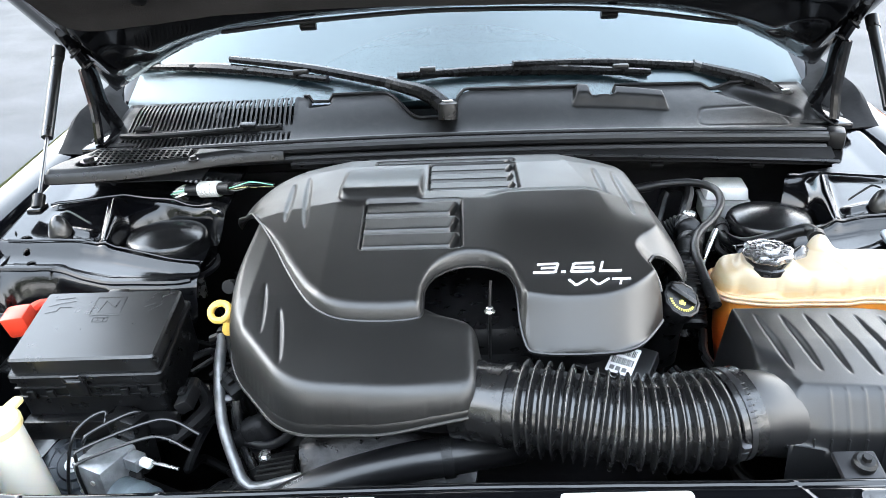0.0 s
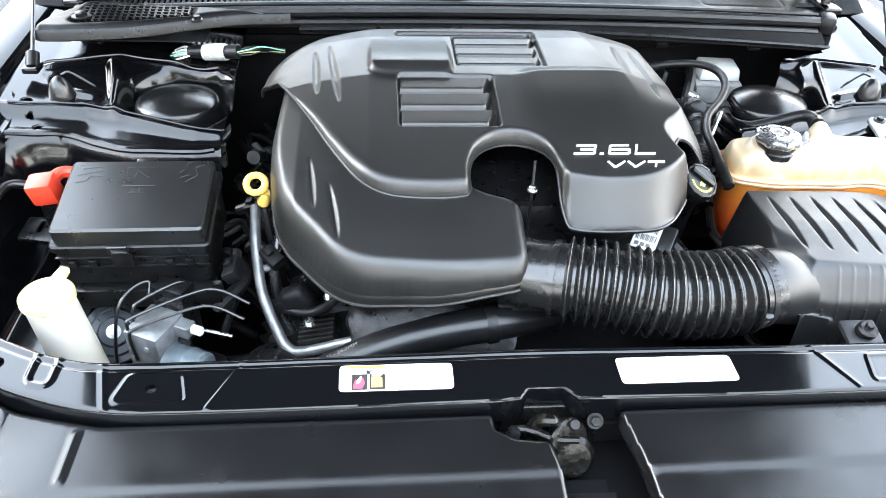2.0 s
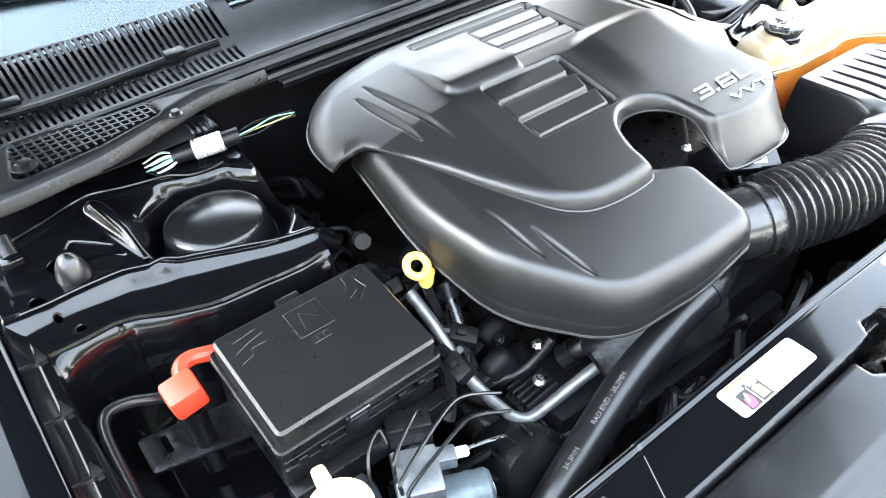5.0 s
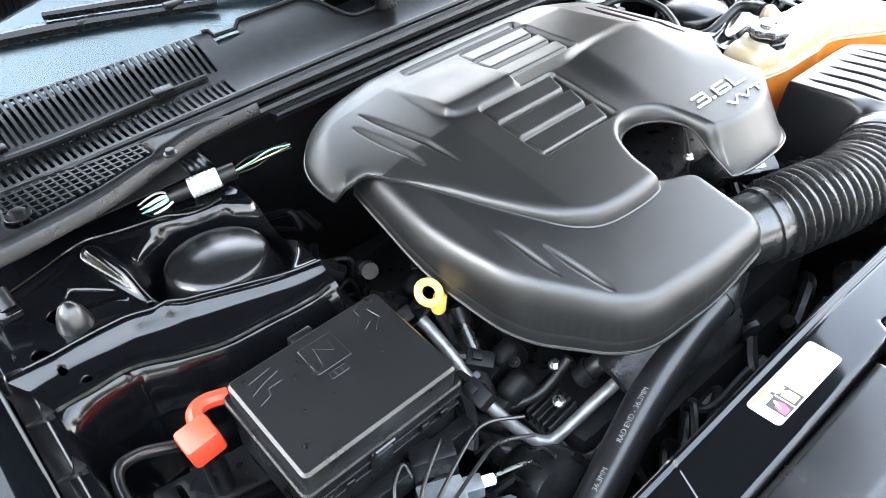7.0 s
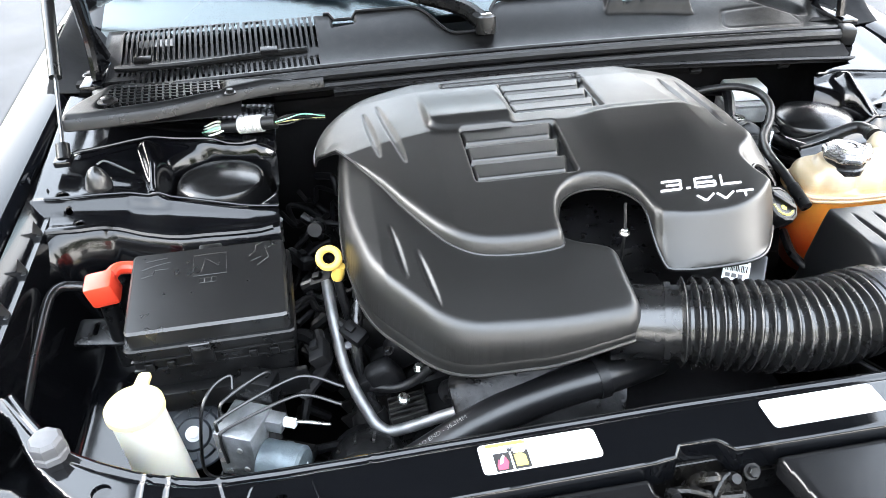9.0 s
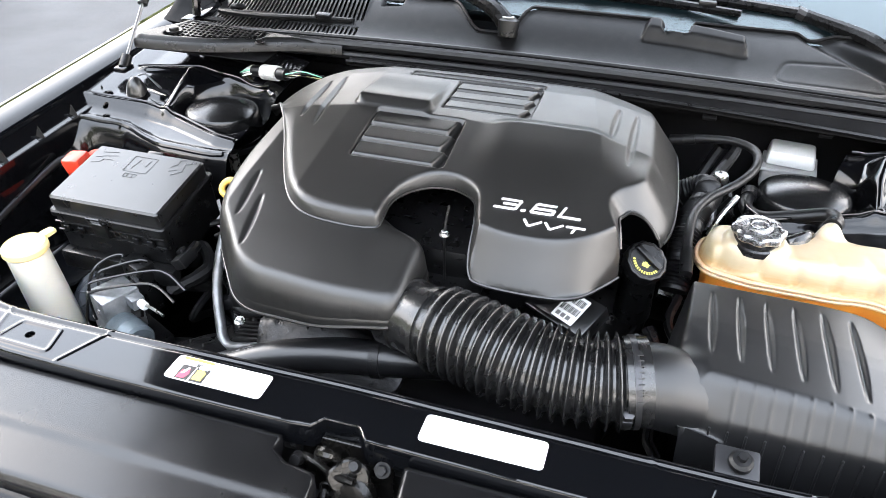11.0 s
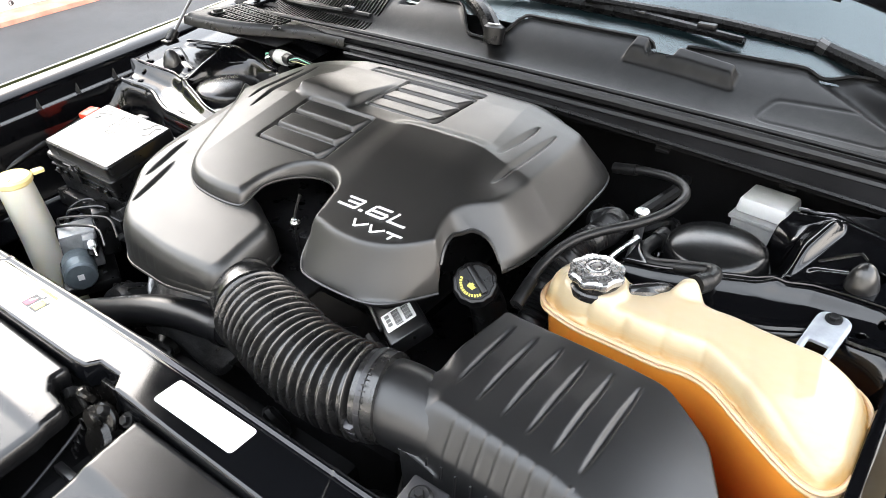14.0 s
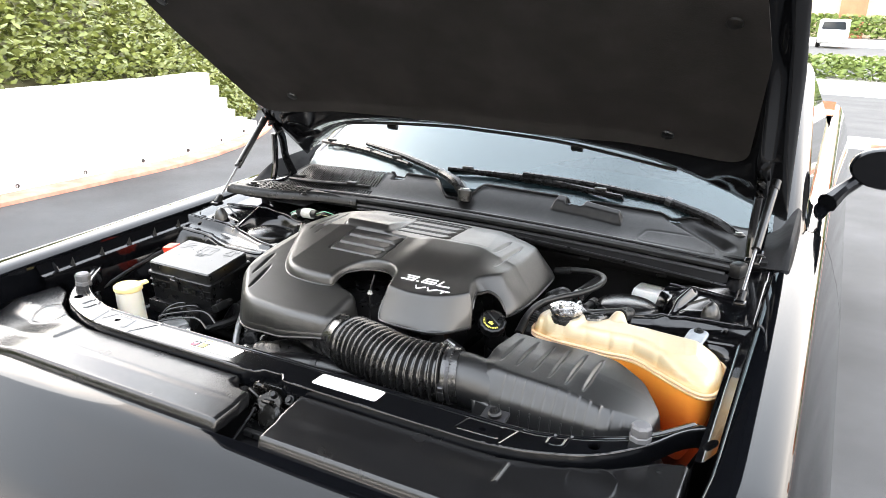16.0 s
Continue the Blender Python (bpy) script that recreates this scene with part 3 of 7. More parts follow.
shield_l = fillet([(-0.055, 0.424, 0.004), (-0.055, 0.405, 0.006), (-0.035, 0.392, 0.01), (0.0, 0.388, 0.012), (0.006, 0.35, 0.004), (0.006, 0.24, 0.01), (-0.60, 0.28, 0.02), (-0.71, 0.34, 0.03),
                   (-0.71, 0.55, 0.01), (-0.665, 0.535, 0.01), (-0.60, 0.478, 0.02), (-0.535, 0.446, 0.02), (-0.45, 0.425, 0.01)])
shield_r = fillet([(0.080, 0.424, 0.004), (0.092, 0.34, 0.006), (0.10, 0.24, 0.01), (0.60, 0.28, 0.02), (0.71, 0.34, 0.03),
                   (0.71, 0.55, 0.01), (0.665, 0.535, 0.01), (0.60, 0.478, 0.02), (0.535, 0.446, 0.02), (0.45, 0.425, 0.01)])
part("radiator_shield", relief(shield_l, shield_z, 0.0035, 0.02, (), 0), SHIELD, car, "satin black plastic shield behind the grille", angle=75)
part("radiator_shield", relief(shield_r, shield_z, 0.0035, 0.02, (), 0), SHIELD, car, "satin black plastic shield behind the grille", angle=75)
part("latch_well", move(block(0.20, 0.26, 0.01, 0.002), pose(0.03, 0.36, 0.78)), GRIME, car)

# painted front panel that closes the grille, curving down to the bumper
rows = []
for x in np.linspace(-0.80, 0.80, 33):
    k = (abs(x) / 0.8) ** 2
    y0 = 0.285 + 0.03 * k + 0.03 * k * k
    rows.append([(x, y0 - dy, 0.850 - 0.01 * k - dz) for dy, dz in ((-0.006, 0.02), (-0.004, 0.004), (0.0, 0.0), (0.01, 0.0), (0.05, 0.022), (0.10, 0.049), (0.15, 0.080), (0.19, 0.108), (0.205, 0.130), (0.20, 0.16), (0.17, 0.19), (0.17, 0.4))])
part("front_panel", loft(rows), PAINT, car, "glossy black painted panel above the grille", wall=0.002)
rows = []
for x in np.linspace(-0.90, 0.90, 25):
    k = (abs(x) / 0.9) ** 2
    rows.append([(x, 0.10 + 0.25 * k * k, 0.62), (x, 0.02 + 0.28 * k * k, 0.55), (x, 0.0 + 0.28 * k * k, 0.4), (x, 0.04 + 0.28 * k * k, 0.22)])
part("front_bumper", loft(rows), PAINT, car, wall=0.003)

# inner wings: a shelf round the strut tower, dropping to the wheel house in front
def inner_z(x, y, d):
    ax = np.abs(x)
    e1 = np.interp(ax, (0.40, 0.44, 0.48, 0.55, 0.61, 0.66, 0.72, 0.75), (0.922, 0.930, 0.945, 0.972, 0.988, 0.985, 0.978, 0.975))
    e2 = np.interp(ax, (0.40, 0.44, 0.50, 0.54, 0.58, 0.63, 0.68, 0.72, 0.75), (0.896, 0.894, 0.902, 0.908, 0.922, 0.940, 0.934, 0.930, 0.930))
    shelf = 0.927 + 0.010 * sm(0.55, 0.72, ax) + 0.14 * np.clip(ax - 0.695, 0, 1)
    ledge = 0.902 + 0.014 * sm(0.58, 0.73, ax)
    low = 0.76 + 0.15 * sm(0.66, 0.735, ax)
    shelf = shelf + 0.10 * (y - 1.04)
    ledge = ledge + 0.20 * (y - e1) + 0.006
    k1, k2 = sm(-0.010, 0.004, y - e1), sm(-0.045, 0.004, y - e2)
    z = low * (1 - k2) + (ledge * (1 - k1) + shelf * k1) * k2
    z = z + 0.005 * (1 - sm(0.0, 0.006, np.abs(y - e1 - 0.006))) + 0.003 * (1 - sm(0.0, 0.010, np.abs(y - e2 - 0.010))) * (1 - k1)
    well = np.hypot(ax - 0.485, y - 1.025)
    z = z - 0.045 * sm(0.098, 0.072, well) * sm(0.008, 0.022, y - e1)
    dd, tt = seg(ax, y, (0.600, 1.110), (0.570, 1.000))
    z = z + (0.020 - 0.008 * tt) * (1 - sm(0.0, 0.030, dd)) * sm(0.595, 0.585, ax - 0.25 * (y - 1.05))
    dd, _ = seg(ax, y, (0.695, 1.10), (0.595, 1.138))
    d2, _ = seg(ax, y, (0.595, 1.138), (0.43, 1.10))
    z = z + 0.008 * (1 - sm(0.0, 0.008, np.minimum(dd, d2)))
    dd, _ = seg(ax, y, (0.640, 1.030), (0.605, 1.022))
    z = z + 0.006 * (1 - sm(0.003, 0.009, dd))
    return z


inner_outline = np.array([(0.742, 0.56), (0.742, 1.29), (0.40, 1.29), (0.40, 0.88), (0.44, 0.868), (0.55, 0.84), (0.59, 0.56)])
hl = [circle(0.70, 1.0, 0.009, 10), circle(0.675, 0.955, 0.006, 8), circle(0.69, 0.975, 0.005, 8), circle(0.64, 0.945, 0.005, 8), circle(0.665, 1.045, 0.012, 12), circle(0.58, 1.0, 0.004, 8)]
ig = relief(inner_outline, inner_z, 0.0024, 0.003, hl, 7)
# behind the strut tower the driver's side is cut away round the brake reservoir
driver_outline = np.array([(0.742, 0.56), (0.742, 1.29), (0.660, 1.29), (0.640, 1.165), (0.595, 1.160), (0.545, 1.128), (0.525, 1.080), (0.42, 1.045), (0.40, 1.00), (0.40, 0.88), (0.44, 0.868), (0.55, 0.84), (0.59, 0.56)])
part("inner_wing", relief(driver_outline, inner_z, 0.0024, 0.003, hl, 7), INNERPAINT, car, "glossy black pressed inner wing with the strut tower", angle=80)
part("inner_wing", flip_x(ig), INNERPAINT, car, "glossy black pressed inner wing with the strut tower", angle=80)

E1 = [(0.40, 0.922), (0.44, 0.930), (0.48, 0.945), (0.55, 0.972), (0.61, 0.988), (0.66, 0.985), (0.72, 0.978)]
E2 = [(0.41, 0.896), (0.44, 0.894), (0.50, 0.902), (0.54, 0.908), (0.58, 0.922), (0.63, 0.940), (0.68, 0.934), (0.72, 0.930)]
E3 = [(0.705, 1.095), (0.66, 1.115), (0.595, 1.138), (0.52, 1.120), (0.43, 1.100)]
for s in (1, -1):
    for pts, up, rr in ((E1, 0.0065, 0.0022), (E2, 0.0045, 0.0050), (E3 if s < 0 else E3[:3] + [(0.55, 1.122)], 0.010, 0.0026)):
        v = [(s * x, y + 0.006, float(inner_z(np.array(x), np.array(y + 0.006), np.array(0.1))) + up - 0.006) for x, y in spline(pts, 4)]
        part("flange", sweep(v, rr, 8, smooth=2), INNERPAINT, car)

for s in (1, -1):
    z0 = float(inner_z(np.array(0.655), np.array(1.022), np.array(0.1)))
    part("locating_cone", move(lathe([(0.020, -0.006), (0.0185, 0.004), (0.015, 0.016), (0.010, 0.025), (0.005, 0.0295), (0.0, 0.031)], 24), pose(s * 0.655, 1.022, z0)), SATIN, car)
    part("wire_loop", sweep([(s * 0.652, 1.030, z0 + 0.030), (s * 0.640, 1.038, z0 + 0.030), (s * 0.606, 1.026, z0 + 0.014), (s * 0.614, 1.034, z0 + 0.014), (s * 0.645, 1.042, z0 + 0.030)], 0.0016, 6, smooth=4), SATIN, car)
# flange and clips along each fender
for s in (1, -1):
    rows = [[(s * 0.742, y, fz(y) - 0.012), (s * 0.728, y, fz(y) - 0.03), (s * 0.722, y, fz(y) - 0.034), (s * 0.715, y, fz(y) - 0.034), (s * 0.712, y, fz(y) - 0.05), (s * 0.712, y, fz(y) - 0.25)] for y in np.linspace(0.52, 1.36, 22)]
    part("wing_rail", loft(rows), INNERPAINT, car, wall=0.001)
    for i in range(9 if s < 0 else 0):
        y = 0.60 + 0.082 * i
        part("trim_clip", move(join(block(0.012, 0.014, 0.003, 0.001), move(prism([(-0.007, 0), (0.007, 0), (0.001, 0.021)], -0.001, 0.001, 0.0004), pose(0, 0, 0.003, 90, 0, 20))), pose(s * 0.722, y, fz(y) - 0.036)), SATIN, car)

# bay floor, firewall and radiator
part("undertray", move(block(1.5, 0.95, 0.02, 0.0), pose(0, 0.80, 0.42)), GRIME, car)
part("firewall", join(move(block(1.46, 0.02, 0.56, 0.0), pose(0, 1.31, 0.42)), move(block(1.3, 0.01, 0.02, 0.002), pose(0, 1.295, 0.90))), GRIME, car)
part("radiator", join(move(block(0.86, 0.05, 0.36, 0.004), pose(0, 0.47, 0.48)), move(block(0.9, 0.06, 0.03, 0.01), pose(0, 0.47, 0.82))), DARK, car)

# ---- cowl, glass, wipers ----
def seal_y(x):
    return 1.205 + 0.045 * (abs(x) / 0.65) ** 2.0


def seal_z(x):
    return 1.006 - 0.030 * (abs(x) / 0.65) ** 2


def glass_y(x):
    return 1.335 + 0.165 * (abs(x) / 0.7) ** 2.2


def glass_z(x):
    return 1.058 - 0.055 * (abs(x) / 0.7) ** 2


def cowl_edge(x):
    """The rear edge of the cowl panel, with the dip for the wiper's spindle."""
    y = glass_y(x) - 0.012
    dip = 0.055 * (sm(-0.150, -0.075, x) - sm(-0.030, 0.012, x))
    return y - dip


xs = np.linspace(-0.70, 0.70, 71)
cowl_outline = np.array([(x, seal_y(x) + 0.004) for x in xs] + [(x, cowl_edge(x)) for x in xs[::-1]])


def cowl_z(x, y, d):
    sy, gy = 1.205 + 0.045 * (np.abs(x) / 0.65) ** 2, 1.335 + 0.165 * (np.abs(x) / 0.7) ** 2.2
    v = np.clip((y - sy) / (gy - sy), 0, 1)
    a, b = 1.006 - 0.030 * (np.abs(x) / 0.65) ** 2, 1.058 - 0.055 * (np.abs(x) / 0.7) ** 2
    z = a + (b - a) * (0.15 * v + 0.85 * sm(0.15, 1.0, v))
    z = z + 0.004 * (1 - sm(0.0, 0.006, d)) * sm(0.5, 0.8, v)
    e, _, _ = sdf(x, y, fillet([(0.205, 1.29, 0.006), (0.388, 1.30, 0.006), (0.385, 1.335, 0.006), (0.21, 1.33, 0.006)]))
    z = z + 0.020 * sm(0.0, 0.010, e)
    e, _, _ = sdf(x, y, fillet([(0.240, 1.30, 0.002), (0.285, 1.305, 0.002), (0.297, 1.36, 0.002), (0.232, 1.36, 0.002)]))
    z = z - 0.022 * sm(0.0, 0.006, e)
    e, _, _ = sdf(x, y, fillet([(-0.29, 1.32, 0.002), (-0.245, 1.32, 0.002), (-0.245, 1.38, 0.002), (-0.29, 1.38, 0.002)]))
    z = z - 0.012 * sm(0.0, 0.005, e)
    e, _, _ = sdf(x, y, fillet([(0.43, 1.262, 0.02), (0.62, 1.292, 0.02), (0.60, 1.36, 0.03), (0.45, 1.315, 0.02)]))
    z = z - 0.002 * (1 - sm(0.0, 0.003, np.abs(e)))
    dd, _ = seg(x, y, (0.49, 1.40), (0.63, 1.35))
    z = z - 0.012 * (1 - sm(0.0, 0.03, dd))
    return z


# slots of the air intake on the passenger side of the cowl
slots = []
for i in range(36):
    x = -0.318 - 0.0098 * i
    y0, y1 = seal_y(x), glass_y(x)
    lean = -0.002
    for v0, v1 in ((0.14, 0.36), (0.48, 0.92)):
        a, b = y0 + v0 * (y1 - y0), y0 + v1 * (y1 - y0)
        slots.append([(x - 0.0026, a), (x + 0.0026, a), (x + 0.0026 + lean, b), (x - 0.0026 + lean, b)])
cowl = thing("air_intake_cowl", (0, 1.27, 0.98), "weathered grey-black plastic cowl panel with slotted intake", "cowl")
part("panel", relief(cowl_outline, cowl_z, 0.0026, 0.004, slots), GREYPLASTIC, cowl, angle=75)
part("duct", loft([[(x, seal_y(x) + 0.02, seal_z(x) - 0.035), (x, glass_y(x), glass_z(x) - 0.035)] for x in np.linspace(-0.70, 0.70, 30)]), GRIME, cowl, wall=0.003)
part("lip", sweep([(x, cowl_edge(x), float(cowl_z(np.array(x), np.array(cowl_edge(x)), np.array(0.0))) + 0.002) for x in np.linspace(-0.30, 0.60, 110)], 0.0032, 6, smooth=1), GREYPLASTIC, cowl)
rib = [(x, seal_y(x) + (0.40 + 0.05 * math.sin(14 * x)) * (glass_y(x) - seal_y(x)), float(cowl_z(np.array(x), np.array(seal_y(x) + 0.42 * (glass_y(x) - seal_y(x))), np.array(0.1))) + 0.003) for x in np.linspace(-0.67, -0.335, 12)]
part("rib", sweep(rib, 0.0055, 8), GREYPLASTIC, cowl)
for x in (-0.62, -0.40):
    part("clip", move(block(0.03, 0.014, 0.008, 0.002), pose(x, seal_y(x) + 0.43 * (glass_y(x) - seal_y(x)), seal_z(x) + 0.018, 15)), PLASTIC, cowl)
seal = tagged(part("cowl_seal", join(sweep([(x, seal_y(x) - 0.012, seal_z(x) - 0.002) for x in np.linspace(-0.66, 0.66, 25)], 0.010, 10, smooth=3),
                                     sweep([(x, seal_y(x) + 0.004, seal_z(x) + 0.006) for x in np.linspace(-0.66, 0.66, 25)], 0.005, 8, smooth=3)), RUBBER),
              "black rubber bonnet seal along the cowl", "seal")
part("lip", sweep([(x, seal_y(x) - 0.026, seal_z(x) - 0.016) for x in np.linspace(-0.65, 0.65, 25)], 0.007, 8, smooth=3), RUBBER, seal)
for s in (1, -1):
    part("end_block", move(block(0.030, 0.040, 0.034, 0.007), pose(s * 0.676, seal_y(0.66) - 0.008, seal_z(0.66) - 0.022, 0, 0, -20 * s)), RUBBER, seal)

rows = []
for x in np.linspace(-0.30, 0.66, 24):
    dp = 0.001 + 0.018 * max(0, x - 0.15)
    rows.append([(x, seal_y(x) - 0.028, seal_z(x) - 0.014), (x, seal_y(x) - 0.036 - 0.02 * max(0, x), seal_z(x) - 0.02 - 0.4 * dp), (x, seal_y(x) - 0.042 - 0.03 * max(0, x), seal_z(x) - 0.018 - dp), (x, seal_y(x) - 0.048 - 0.03 * max(0, x), seal_z(x) - 0.018 - dp), (x, seal_y(x) - 0.047 - 0.03 * max(0, x), seal_z(x) - 0.026 - dp)])
apron = thing("cowl_apron", (0.2, 1.17, 0.95), "black plastic apron hanging under the bonnet seal", "apron")
part("panel", loft(rows), GRIME, apron, wall=0.002)
part("lip", sweep([r[3] for r in rows], 0.004, 6, smooth=2), PLASTIC, apron)
for x in (0.12, 0.34, 0.52):
    part("clip", move(block(0.022, 0.008, 0.012, 0.002), pose(x, seal_y(x) - 0.040 - 0.02 * x, seal_z(x) - 0.045, -60)), GRIME, apron)
# mesh panel between strut tower and cowl on the passenger side, and its plain twin
def tray_outline(s):
    return [(s * 0.315, 1.185), (s * 0.40, 1.178), (s * 0.47, 1.155), (s * 0.56, 1.122), (s * 0.70, 1.105), (s * 0.705, 1.15), (s * 0.675, 1.20), (s * 0.645, 1.232), (s * 0.50, 1.215), (s * 0.40, 1.20)]


def tray_z(x, y, d):
    return 0.994 + 0.012 * sm(0.0, 0.010, d) + 0.0 * x


mesh_hole = fillet([(-0.655, 1.136, 0.006), (-0.56, 1.148, 0.006), (-0.478, 1.172, 0.006), (-0.478, 1.200, 0.006), (-0.64, 1.212, 0.006)])
tray = thing("intake_tray", (-0.55, 1.16, 0.98), "grey plastic tray with a square mesh grille", "tray")
part("panel", relief(spline(tray_outline(-1), 4, True), tray_z, 0.0028, 0.012, [mesh_hole], 2), GREYPLASTIC, tray, angle=75)
for i in range(17):
    x = -0.651 + 0.0106 * i
    y0 = np.interp(x, (-0.655, -0.56, -0.478), (1.134, 1.146, 1.170))
    y1 = np.interp(x, (-0.655, -0.478), (1.213, 1.201))
    part("bar", move(block(0.0030, y1 - y0 + 0.004, 0.005, 0.0), pose(x, (y0 + y1) / 2, 1.000, 0, 0, 6)), GREYPLASTIC, tray)
for j in range(6):
    y = 1.145 + 0.0115 * j
    x0 = -0.656
    x1 = float(np.interp(y, (1.136, 1.148, 1.172), (-0.648, -0.56, -0.478)))
    part("bar", move(block(x1 - x0, 0.0030, 0.005, 0.0), pose((x0 + x1) / 2, y, 1.0003, 0, 0, -3)), GREYPLASTIC, tray)
part("front_flange", loft([[(x, y, 1.000), (x, y - 0.003, 0.996), (x, y - 0.005, 0.985)] for x, y in spline([(-0.704, 1.108), (-0.64, 1.112), (-0.56, 1.124), (-0.47, 1.157), (-0.40, 1.180), (-0.315, 1.187)], 5)]), PLASTIC, tray, wall=0.002)
part("backing", loft([[(x, 1.13, 0.975), (x, 1.215, 0.975)] for x in (-0.67, -0.55, -0.45)]), GRIME, tray, wall=0.002)
part("fastener", move(bolt(0.006, 0.008), pose(-0.461, 1.144, 1.004)), PLASTIC, tray)
part("fastener", move(bolt(0.010, 0.008), pose(-0.645, 1.150, 1.006)), PLASTIC, tray)

# windscreen
gl = bpy.data.materials.new("windscreen_glass")
gl.use_nodes = True
gn, gk = gl.node_tree.nodes, gl.node_tree.links
gn.remove(gn["Principled BSDF"])
gmix, gclear, ggloss, gfres = gn.new("ShaderNodeMixShader"), gn.new("ShaderNodeBsdfTransparent"), gn.new("ShaderNodeBsdfGlossy"), gn.new("ShaderNodeFresnel")
gclear.inputs["Color"].default_value = (0.21, 0.33, 0.35, 1)
ggloss.inputs["Roughness"].default_value = 0.28
ggloss.inputs["Color"].default_value = (0.84, 0.96, 1.0, 1)
gfres.inputs["IOR"].default_value = 1.75      # outer and inner face together
gk.new(gfres.outputs[0], gmix.inputs[0])
gk.new(gclear.outputs[0], gmix.inputs[1])
gk.new(ggloss.outputs[0], gmix.inputs[2])
gk.new(gmix.outputs[0], gn["Material Output"].inputs["Surface"])
rows = []
for x in np.linspace(0.735, -0.735, 33):
    rows.append([(x * (1 - 0.10 * u), glass_y(x) - 0.02 + 0.80 * u, glass_z(x) - 0.012 + 0.46 * u - 0.06 * u * u) for u in np.linspace(0, 1, 14)])
shell = thing("windscreen", (0, 1.6, 1.0), "sloping tinted windscreen reflecting the sky", "windscreen")
part("glass", loft(rows), gl, shell)
for s in (1, -1):
    rows = []
    for u in np.linspace(-0.02, 1, 12):
        x = s * 0.735 * (1 - 0.10 * u)
        y, z = glass_y(0.735) - 0.02 + 0.80 * u, glass_z(0.735) - 0.012 + 0.46 * u - 0.06 * u * u
        rows.append([(x - s * 0.015, y, z + 0.006), (x + s * 0.01, y + 0.01, z + 0.008), (x + s * 0.05, y + 0.04, z - 0.01), (x + s * 0.07, y + 0.06, z - 0.05)])
    part("pillar", loft(rows), PAINT, shell, wall=0.002)
DASH = material("dashboard_vinyl", (0.030, 0.031, 0.033), 0.75, vary=0.2, scale=10, spec=0.2)
part("dashboard", loft([[(x, 1.50, 0.99), (x, 1.75, 1.02), (x, 2.0, 1.0), (x, 2.05, 0.7)] for x in np.linspace(-0.68, 0.68, 5)]), DASH, shell, wall=0.01)
part("roof", loft([[(x, 2.13, 1.40 - 0.04 * abs(x)), (x, 2.5, 1.45 - 0.05 * abs(x)), (x, 3.1, 1.42 - 0.05 * abs(x)), (x, 3.9, 1.05)] for x in np.linspace(-0.66, 0.66, 9)]), PAINT, shell, wall=0.003)
part("cabin_floor", loft([[(x, 1.68, 0.50), (x, 2.4, 0.45), (x, 3.25, 0.60)] for x in (-0.775, 0, 0.775)]), DASH, shell, wall=0.01)
part("cabin_rear", loft([[(x, 3.25, 0.60), (x, 3.20, 1.0), (0.78 * x, 3.15, 1.36)] for x in (-0.76, 0, 0.76)]), DASH, shell, wall=0.01)
part("headliner", loft([[(x, 2.15, 1.375 - 0.04 * abs(x)), (x, 2.5, 1.425 - 0.05 * abs(x)), (x, 3.1, 1.395 - 0.05 * abs(x))] for x in np.linspace(-0.65, 0.65, 5)]), DASH, shell, wall=0.006)
for s in (-0.34, 0.34):
    part("front_seat", move(block(0.50, 0.14, 0.62, 0.06), pose(s, 2.75, 0.86, -12)), DASH, shell)
    part("headrest", move(block(0.27, 0.10, 0.19, 0.045), pose(s, 2.84, 1.27, -8)), DASH, shell)
# black plastic covers over the bonnet hinges, at the foot of each pillar
for s in (1, -1):
    cap = thing("hinge_cover", (s * 0.72, 1.40, 0.96), "black plastic cover at the foot of the windscreen pillar, its raised edge added", "hinge cover", "hinge covers")
    rows = []
    for y in np.linspace(1.29, 1.64, 14):
        k = float(sm(1.27, 1.40, y))
        # raised dark outer edge is added: it hides the bright sky sheen on the fender
        rows.append([(s * x, y, fz(y) + z * k + 0.03 * max(0, y - 1.3)) for x, z in ((0.665, -0.03), (0.700, 0.006), (0.735, 0.018), (0.758, 0.040), (0.768, 0.046), (0.776, 0.040), (0.782, 0.0045))])
    part("panel", loft(rows), GRIME, cap, wall=0.0025)
    part("clip", move(bolt(0.008, 0.006), pose(s * 0.712, 1.33, fz(1.33) + 0.012)), PLASTIC, cap)
